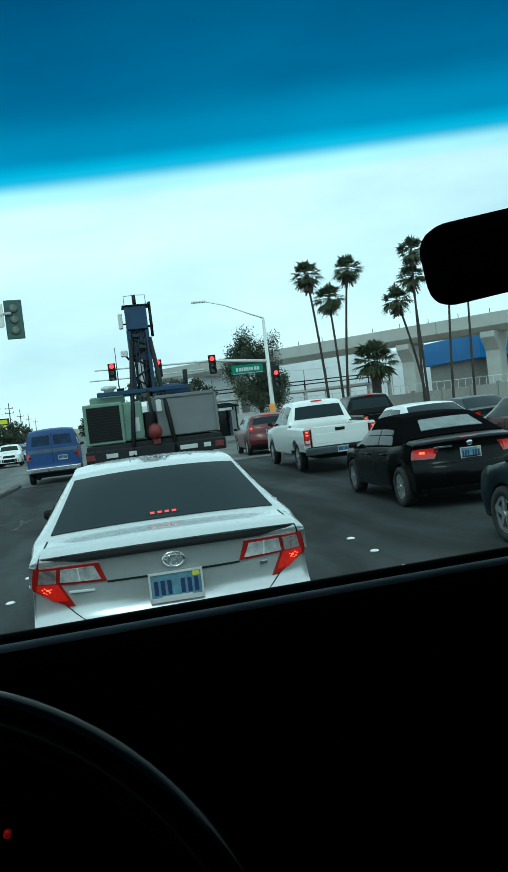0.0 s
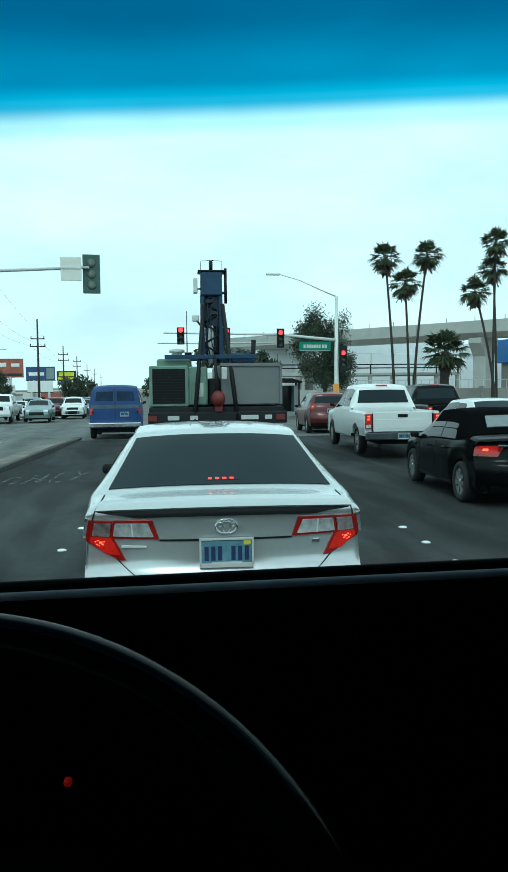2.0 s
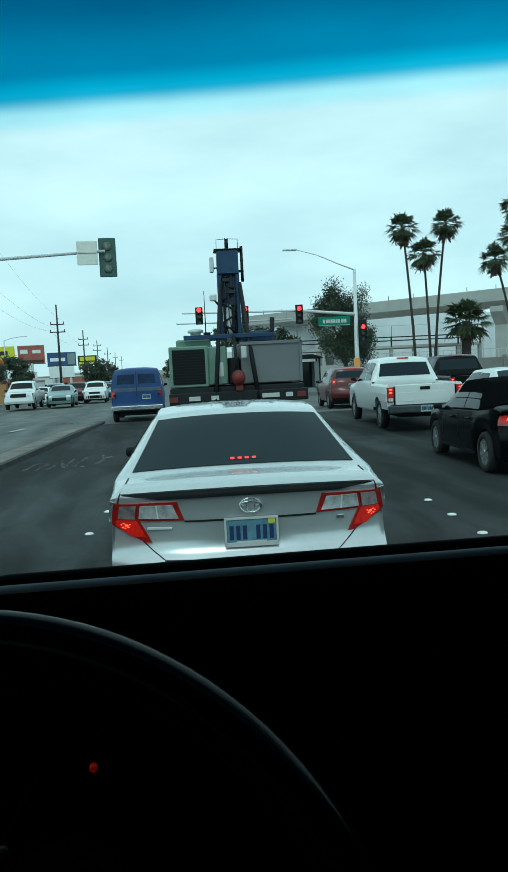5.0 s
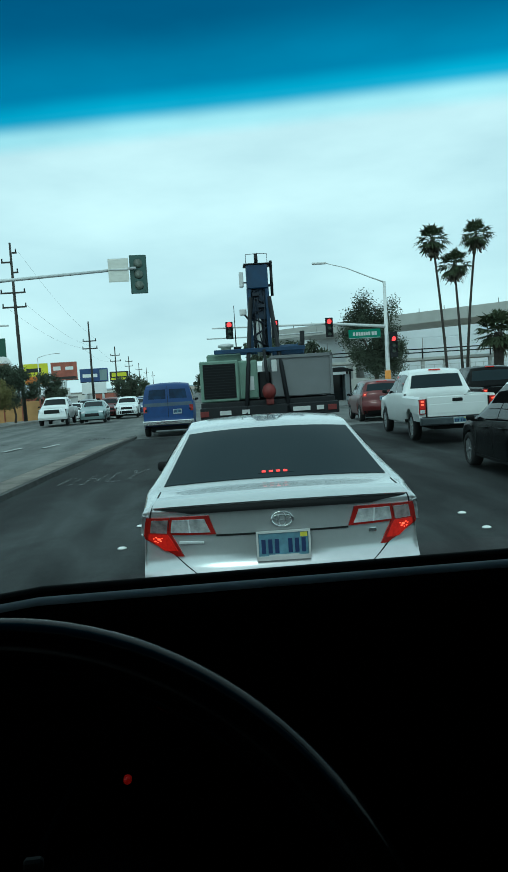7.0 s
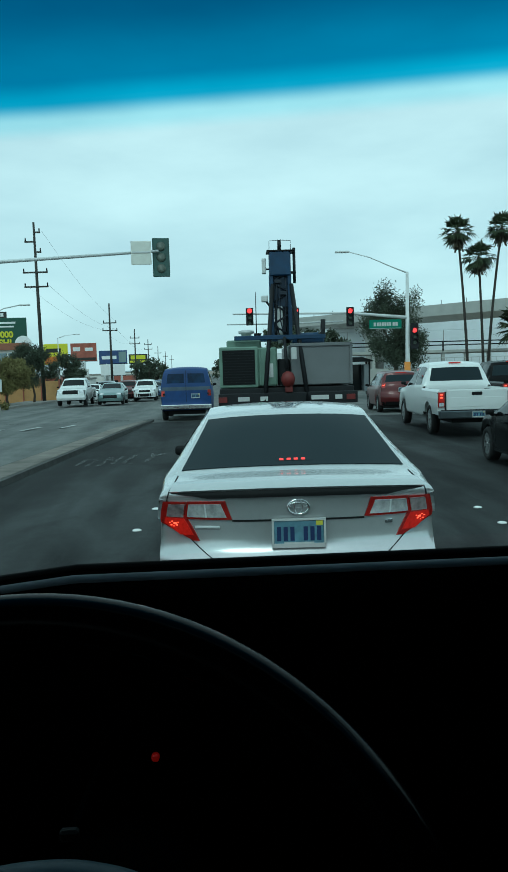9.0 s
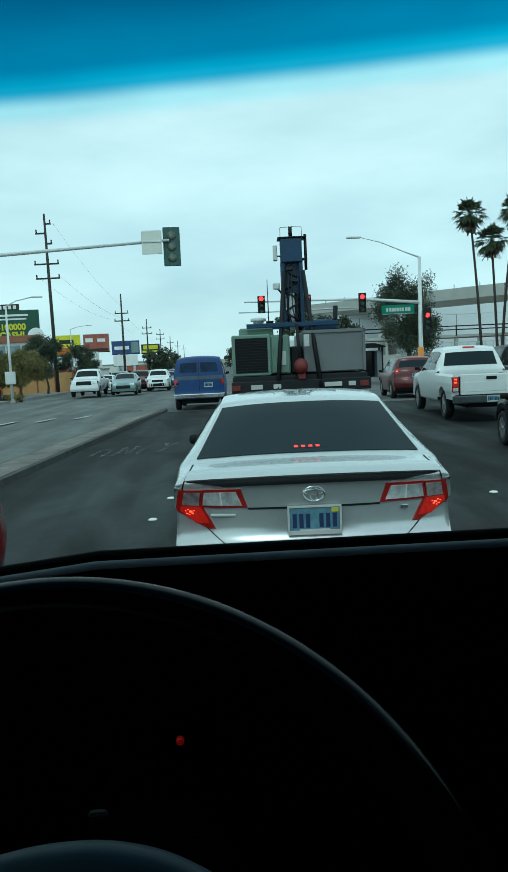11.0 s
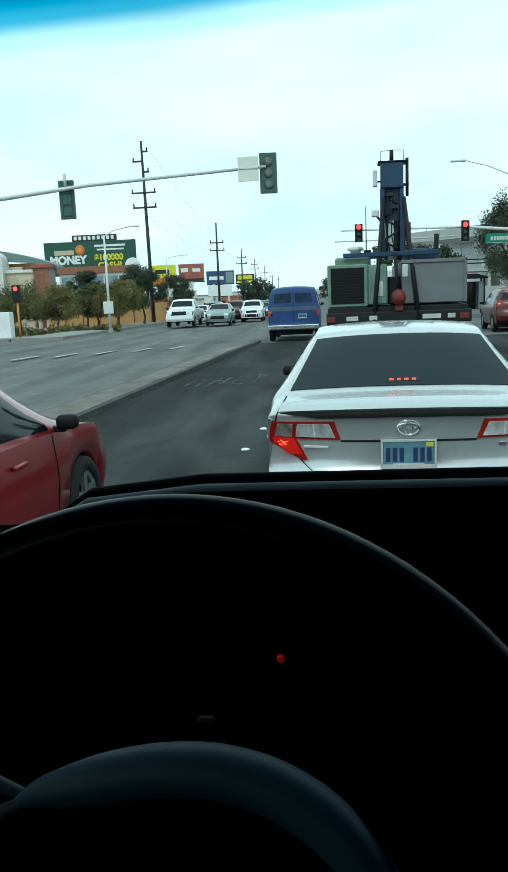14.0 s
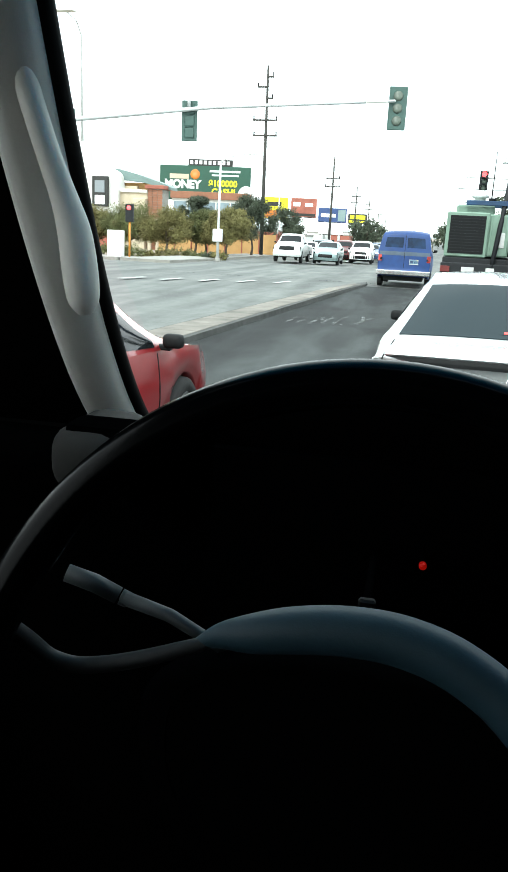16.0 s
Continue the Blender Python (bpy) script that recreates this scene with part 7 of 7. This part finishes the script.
for i, (x, y, p, kind) in enumerate(((-3.6, 71, "blue_car", 0), (-5.6, 73, "grey", 1), (-3.5, 80, "blue_car", 1), (-5.4, 84, "white", 0), (-3.4, 89, "white", 1), (-3.3, 98, "grey", 0), (-5.2, 96, "black", 1), (-3.2, 108, "white", 0), (-3.1, 120, "teal", 1), (-3.0, 134, "grey", 0))):
    if kind:
        hatch("parked-up " + p.replace("_", " ") + " suv in the oncoming queue", p, oncoming(x, y, 4.6), group="oncoming queue", lit=False)
    else:
        sedan("waiting " + p.replace("_", " ") + " saloon in the oncoming queue", p, oncoming(x, y, 4.8), group="oncoming queue")


# ---------------------------------------------------------------- own cabin
ROLL = 0.018  # the cabin leans: height gained per metre to the right


def cab_x(x, y, z):
    """Cabin coordinates: the car points a little to the right of y."""
    a = radians(HEAD)
    return (x * math.cos(a) + y * math.sin(a), y * math.cos(a) - x * math.sin(a), z + ROLL * x)


def sheet(name, fx, us, vs, material, thick=0.0, smooth=True):
    v = [fx(u, w) for u in us for w in vs]
    n = len(vs)
    f = [(i * n + k, i * n + k + 1, (i + 1) * n + k + 1, (i + 1) * n + k) for i in range(len(us) - 1) for k in range(n - 1)]
    return mesh_of(name, v, f, M[material], smooth)


# profile of the dash from the windscreen back towards the driver: (ahead, height)
DASH = [(1.20, 1.52), (1.00, 1.585), (0.85, 1.635), (0.78, 1.660), (0.742, 1.667), (0.729, 1.663), (0.721, 1.655), (0.716, 1.640), (0.735, 1.606), (0.745, 1.50), (0.75, 1.30), (0.75, 1.05)]


def dash_pt(u, i):
    y, z = DASH[i]
    drop = 0.0
    if u < -0.165:
        q = min(1, (-0.165 - u) / 0.15)
        drop = 0.075 * q * q * (3 - 2 * q)
    if i > 8:
        drop *= 0.2
    return Vector(cab_x(u, y, z - drop))


us = [-0.62 + 0.021 * k for k in range(20)] + [-0.2 + 0.1 * k for k in range(18)]
dash = thing("dashboard", "vinyl dashboard under the windscreen, deep shade in its near-black", "dashboard")
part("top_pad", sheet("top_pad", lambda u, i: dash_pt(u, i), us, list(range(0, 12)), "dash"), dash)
edge = [Vector(dash_pt(u, 4)) + Vector((0, 0, 0.001)) for u in us if u > -0.32]
part("hood_lip", tube("hood_lip", edge, 0.003, M["seal"], 8), dash, "black front lip of the hood")
# highlight along the hood edge, painted as a paler tube
edge = [Vector(dash_pt(u, 5)) + Vector((0, 0, -0.002)) for u in us if u > -0.32]
part("hood_edge", tube("hood_edge", edge, 0.0042, M["dash_edge"], 10), dash, "rounded hood edge with its highlight in the grey")
part("corner_vent", box("corner_vent", (-0.05, -0.02, -0.010), (0.03, 0.02, 0.010), M["dash"], 0.008, 2), dash, m=Matrix.Translation((-0.225, 0.69, 1.613)))
cl = thing("instrument_cluster", "dark instrument cluster with one red lamp lit", "instrument panel")
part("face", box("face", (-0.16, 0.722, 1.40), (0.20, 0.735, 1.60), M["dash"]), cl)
part("warning_light", lathe("warning_light", [(0.0032, -0.002), (0.0032, 0.002), (0.002, 0.003)], M["lamp_red"], 12), cl, "red warning light", m=pose(0.026, 0.70, 1.524, 0, 0, -90))
part("lamp_socket", tube("lamp_socket", [(0.026, 0.703, 1.524), (0.026, 0.72, 1.524)], 0.0035, M["dash"], 6), cl)
part("trip_stem", box("trip_stem", (-0.0195, 0.54, 1.5585), (-0.0085, 0.546, 1.5655), M["trip_grey"], 0.0015, 1), cl, "short grey trip stem")
part("stem_mount", tube("stem_mount", [(-0.014, 0.545, 1.560), (-0.014, 0.73, 1.52)], 0.003, M["dash"], 6), cl)

# steering wheel: its own plane, top leaning forward
sw = thing("steering_wheel", "black steering wheel with a padded hub", "steering wheel")
C, TILT = Vector((-0.0157, 0.3803, 1.5498)), 1.1565
UP = Vector((0.074 * math.cos(TILT), math.cos(TILT), math.sin(TILT))).normalized()
RT = Vector((1, -0.08, 0.0)).normalized()
NR = RT.cross(UP).normalized()
if NR.y > 0:
    NR = -NR
wm = Matrix.Translation(C) @ Matrix(((RT.x, UP.x, NR.x, 0), (RT.y, UP.y, NR.y, 0), (RT.z, UP.z, NR.z, 0), (0, 0, 0, 1)))
sw.matrix_basis = wm
verts, faces = [], []
n, mseg = 120, 16
for i in range(n):
    a = 2 * math.pi * i / n
    for k in range(mseg):
        b = 2 * math.pi * k / mseg
        rr = 0.1835 + 0.0117 * math.cos(b)
        verts.append((rr * math.cos(a), rr * math.sin(a), 0.0117 * math.sin(b) * 1.1))
for i in range(n):
    for k in range(mseg):
        faces.append((i * mseg + k, ((i + 1) % n) * mseg + k, ((i + 1) % n) * mseg + (k + 1) % mseg, i * mseg + (k + 1) % mseg))
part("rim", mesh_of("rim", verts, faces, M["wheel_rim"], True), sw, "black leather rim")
# padded hub: a rounded edge round a flat face, shade in their near-black
def hub_ring(f, z):
    out = []
    for i in range(48):
        a = 2 * math.pi * i / 48
        c, s = math.cos(a), math.sin(a)
        rx, ry = 0.125, (0.048 if s > 0 else 0.09)
        out.append((math.copysign(abs(c) ** 0.85, c) * rx * f, math.copysign(abs(s) ** 0.95, s) * ry * f + 0.004, z - 0.098))
    return out


verts, faces = [], []
for f, z in ((1.0, -0.035), (1.03, -0.012), (1.01, 0.012), (0.95, 0.030), (0.86, 0.040), (0.80, 0.042)):
    verts += hub_ring(f, z)
for j in range(5):
    for i in range(48):
        faces.append((j * 48 + i, j * 48 + (i + 1) % 48, (j + 1) * 48 + (i + 1) % 48, (j + 1) * 48 + i))
part("hub", mesh_of("hub", verts, faces, M["dash"], True), sw, "padded hub with its shade in the colour")
# paler crescent: daylight on the hub's top edge, put into shape and colour
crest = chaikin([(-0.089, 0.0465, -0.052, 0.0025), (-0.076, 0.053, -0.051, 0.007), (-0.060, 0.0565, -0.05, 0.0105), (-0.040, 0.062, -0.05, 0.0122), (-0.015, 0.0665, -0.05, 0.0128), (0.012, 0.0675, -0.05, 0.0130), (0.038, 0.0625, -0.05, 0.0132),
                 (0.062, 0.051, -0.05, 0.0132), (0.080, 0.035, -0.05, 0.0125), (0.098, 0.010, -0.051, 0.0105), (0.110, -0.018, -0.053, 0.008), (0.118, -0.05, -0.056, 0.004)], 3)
part("hub_highlight", tube("hub_highlight", [tuple(p[:3]) for p in crest], [float(p[3]) for p in crest], M["hub"], 20), sw, "padded hub top with its lit sheen in the colour")
verts = hub_ring(0.81, 0.041) + hub_ring(0.4, 0.045)
faces = [(i, (i + 1) % 48, 48 + (i + 1) % 48, 48 + i) for i in range(48)] + [tuple(48 + i for i in range(48))]
part("hub_face", mesh_of("hub_face", verts, faces, M["dash"], True), sw, "hub face coloured near-black as in shade")
for s in (-1, 1):
    arm_pts = chaikin([(s * 0.080, 0.049, -0.052, 0.0035), (s * 0.094, 0.043, -0.051, 0.0042), (s * 0.115, 0.034, -0.05, 0.0046), (s * 0.134, 0.0275, -0.049, 0.0046), (s * 0.152, 0.0235, -0.046, 0.0046), (s * 0.166, 0.026, -0.040, 0.0048), (s * 0.173, 0.034, -0.03, 0.0052), (s * 0.179, 0.045, -0.008, 0.005)], 3)
    # right arm gets the near-black shade colour, the left a paler one
    part("spoke", tube("spoke", [tuple(p[:3]) for p in arm_pts], [float(p[3]) for p in arm_pts], M["spoke" if s < 0 else "dash"], 10), sw)
part("lower_spoke", tube("lower_spoke", [(0, -0.06, -0.07), (0, -0.13, -0.04), (0, -0.185, 0)], [0.03, 0.022, 0.02], M["dash"], 10), sw)
col = thing("steering_column", "dark steering column with an indicator stalk", "steering column")
part("shroud", tube("shroud", [C - NR * 0.12, C - NR * 0.18, C - NR * 0.36], [0.05, 0.06, 0.07], M["dash"], 16), col)
root = C - NR * 0.058 + RT * -0.078 + UP * 0.046
ring, tip = Vector((-0.147, 0.471, 1.582)), Vector((-0.178, 0.466, 1.595))
bend = root.lerp(ring, 0.5) + Vector((0, 0, 0.0035))
stalk = part("indicator_stalk", tube("indicator_stalk", [root - NR * 0.03, root, bend, ring], [0.0034, 0.0034, 0.0038, 0.0042], M["stalk"], 12), col, "grey indicator stalk")
part("stalk_ring", tube("stalk_ring", [ring.lerp(tip, -0.10), ring.lerp(tip, 0.04)], 0.0047, M["stalk"], 12), stalk)
part("stalk_tip", tube("stalk_tip", [ring.lerp(tip, 0.08), ring.lerp(tip, 0.5) + Vector((0, 0, 0.0012)), tip], [0.0050, 0.0053, 0.0052], M["stalk"], 14), stalk)

# windscreen, pillar and header; roof, door and rear slabs added to block light
WB, WT = (1.20, 1.54), (0.42, 2.23)


def screen(u, w):
    y = WB[0] + (WT[0] - WB[0]) * w
    z = WB[1] + (WT[1] - WB[1]) * w
    bow = 0.05 * (1 - ((u - 0.40) / 0.85) ** 2)
    x = u if u > -0.2 else u + 0.06 * w
    return Vector(cab_x(x, y + bow, z + 0.5 * bow))


ws = [0, 0.15, 0.3, 0.45, 0.6, 0.7, 0.8, 0.9, 1.0]
uu = [-0.46, -0.3, -0.1, 0.1, 0.3, 0.5, 0.7, 0.9, 1.1, 1.3]
glass = single("windscreen", sheet("windscreen", screen, uu, ws, "windshield"), "clear windscreen with a deep blue sun strip along the top", "windscreen", kind="structure")
glass.visible_shadow = False

P0, PM, P1 = Vector((-0.273, 0.832, 1.600)), Vector((-0.279, 0.743, 1.7355)), Vector((-0.2675, 0.611, 1.951))


def pil(q):
    """Along the inner edge of the pillar, a gentle curve."""
    return P0 * (1 - q) * (1 - 2 * q) + PM * 4 * q * (1 - q) + P1 * q * (2 * q - 1)


pl = thing("a_pillar", "pale grey plastic pillar trim with a black seal", "car pillar")
qs = [-0.14 + 0.065 * k for k in range(23)]
verts, faces = [], []
for q in qs:
    p = pil(q)
    for dx, dy in ((0.0, 0.004), (-0.006, -0.01), (-0.015, -0.018), (-0.028, -0.024), (-0.038, -0.025), (-0.046, -0.018), (-0.05, 0.02), (-0.022, 0.028)):
        verts.append(p + Vector((dx + 0.001, dy, 0)))
for i in range(len(qs) - 1):
    for k in range(8):
        faces.append((i * 8 + k, i * 8 + (k + 1) % 8, (i + 1) * 8 + (k + 1) % 8, (i + 1) * 8 + k))
part("trim", mesh_of("trim", verts, faces, M["pillar"], True), pl)
part("seal", tube("seal", [pil(q) + Vector((0.0, 0.012, 0)) for q in qs], 0.0085, M["seal"], 10), pl, "black rubber seal")
gh = thing("grab_handle", "grey moulded grab handle on the pillar", "grab handle")
grip = chaikin([(-0.249, 0.66, 1.715, 0.006), (-0.250, 0.658, 1.724, 0.0125), (-0.252, 0.657, 1.745, 0.0138), (-0.256, 0.657, 1.775, 0.0128), (-0.264, 0.656, 1.800, 0.0100), (-0.275, 0.652, 1.832, 0.0088), (-0.288, 0.645, 1.880, 0.0090), (-0.296, 0.630, 1.935, 0.0095)], 2)
part("grip", tube("grip", [tuple(p[:3]) for p in grip], [float(p[3]) for p in grip], M["pillar"], 16), gh)
part("foot", box("foot", (-0.010, 0.004, -0.018), (0.003, 0.048, 0.020), M["pillar"], 0.009, 3, True), gh, m=Matrix.Translation((-0.262, 0.664, 1.742)))
part("foot", box("foot", (-0.012, -0.005, -0.02), (0.012, 0.05, 0.02), M["pillar"], 0.009, 3, True), gh, m=Matrix.Translation((-0.298, 0.635, 1.93)))
dk = thing("dash_end", "grey dash end cap by the door", "dashboard")
part("cap", box("cap", (-0.016, -0.04, -0.045), (0.05, 0.06, 0.013), M["dash_cap"], 0.027, 6, True), dk, m=Matrix.Translation((-0.272, 0.70, 1.607)))

mr = thing("rear_view_mirror", "black interior mirror hung from the windscreen", "mirror")
mm = Matrix.Translation((0.569, 0.68, 1.955)) @ pose(0, 0, 0, 0, -7.5, -8)
part("shell", box("shell", (-0.135, -0.031, -0.036), (0.135, 0.025, 0.036), M["dash"], 0.0275, 7, True), mr, m=mm)
part("stem", tube("stem", [mm @ Vector((0.0, 0.02, 0.02)), mm @ Vector((0.05, 0.05, 0.09)), mm @ Vector((0.10, 0.0, 0.16))], 0.009, M["dash"], 8), mr)
part("reflector", box("reflector", (-0.115, -0.0335, -0.020), (0.115, -0.029, 0.020), M["dash"], 0.001, 1), mr, m=mm)

# slabs closing the cabin out of view, added to keep it dark
cabin = thing("cabin_blockers", "dark slabs added round the cabin to keep daylight out", "car interior", kind="structure")


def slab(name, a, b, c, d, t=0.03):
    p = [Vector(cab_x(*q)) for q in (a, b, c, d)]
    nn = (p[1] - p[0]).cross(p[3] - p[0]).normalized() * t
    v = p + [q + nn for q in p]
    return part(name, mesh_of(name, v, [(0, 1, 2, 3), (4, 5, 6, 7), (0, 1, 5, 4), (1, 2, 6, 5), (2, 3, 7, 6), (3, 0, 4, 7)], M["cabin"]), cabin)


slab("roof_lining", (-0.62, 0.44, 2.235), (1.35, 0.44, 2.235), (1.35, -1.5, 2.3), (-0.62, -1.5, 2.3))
slab("rear_blocker", (-0.62, -1.5, 0.5), (1.35, -1.5, 0.5), (1.35, -1.5, 2.3), (-0.62, -1.5, 2.3))
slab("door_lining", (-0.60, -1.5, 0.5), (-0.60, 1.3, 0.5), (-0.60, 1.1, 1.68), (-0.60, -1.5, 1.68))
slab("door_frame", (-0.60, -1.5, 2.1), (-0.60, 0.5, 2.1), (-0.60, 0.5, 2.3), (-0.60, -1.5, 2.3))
slab("passenger_blocker", (1.32, -1.5, 0.5), (1.32, 1.3, 0.5), (1.32, 1.1, 2.2), (1.32, -1.5, 2.3))
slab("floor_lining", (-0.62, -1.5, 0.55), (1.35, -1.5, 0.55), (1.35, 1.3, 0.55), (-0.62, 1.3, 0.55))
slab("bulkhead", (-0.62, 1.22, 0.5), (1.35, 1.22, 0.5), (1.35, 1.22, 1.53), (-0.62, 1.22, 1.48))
# near-black slab beside the trim stands in for the shaded door side
verts, faces = [], []
for q in qs:
    p = pil(q)
    verts += [p + Vector((-0.049, -0.016, 0)), p + Vector((-0.30, -0.02, 0)), p + Vector((-0.30, 0.06, 0)), p + Vector((-0.049, 0.03, 0))]
for i in range(len(qs) - 1):
    for k in range(4):
        faces.append((i * 4 + k, i * 4 + (k + 1) % 4, (i + 1) * 4 + (k + 1) % 4, (i + 1) * 4 + k))
part("door_shade", mesh_of("door_shade", verts, faces, M["cabin"]), cabin)
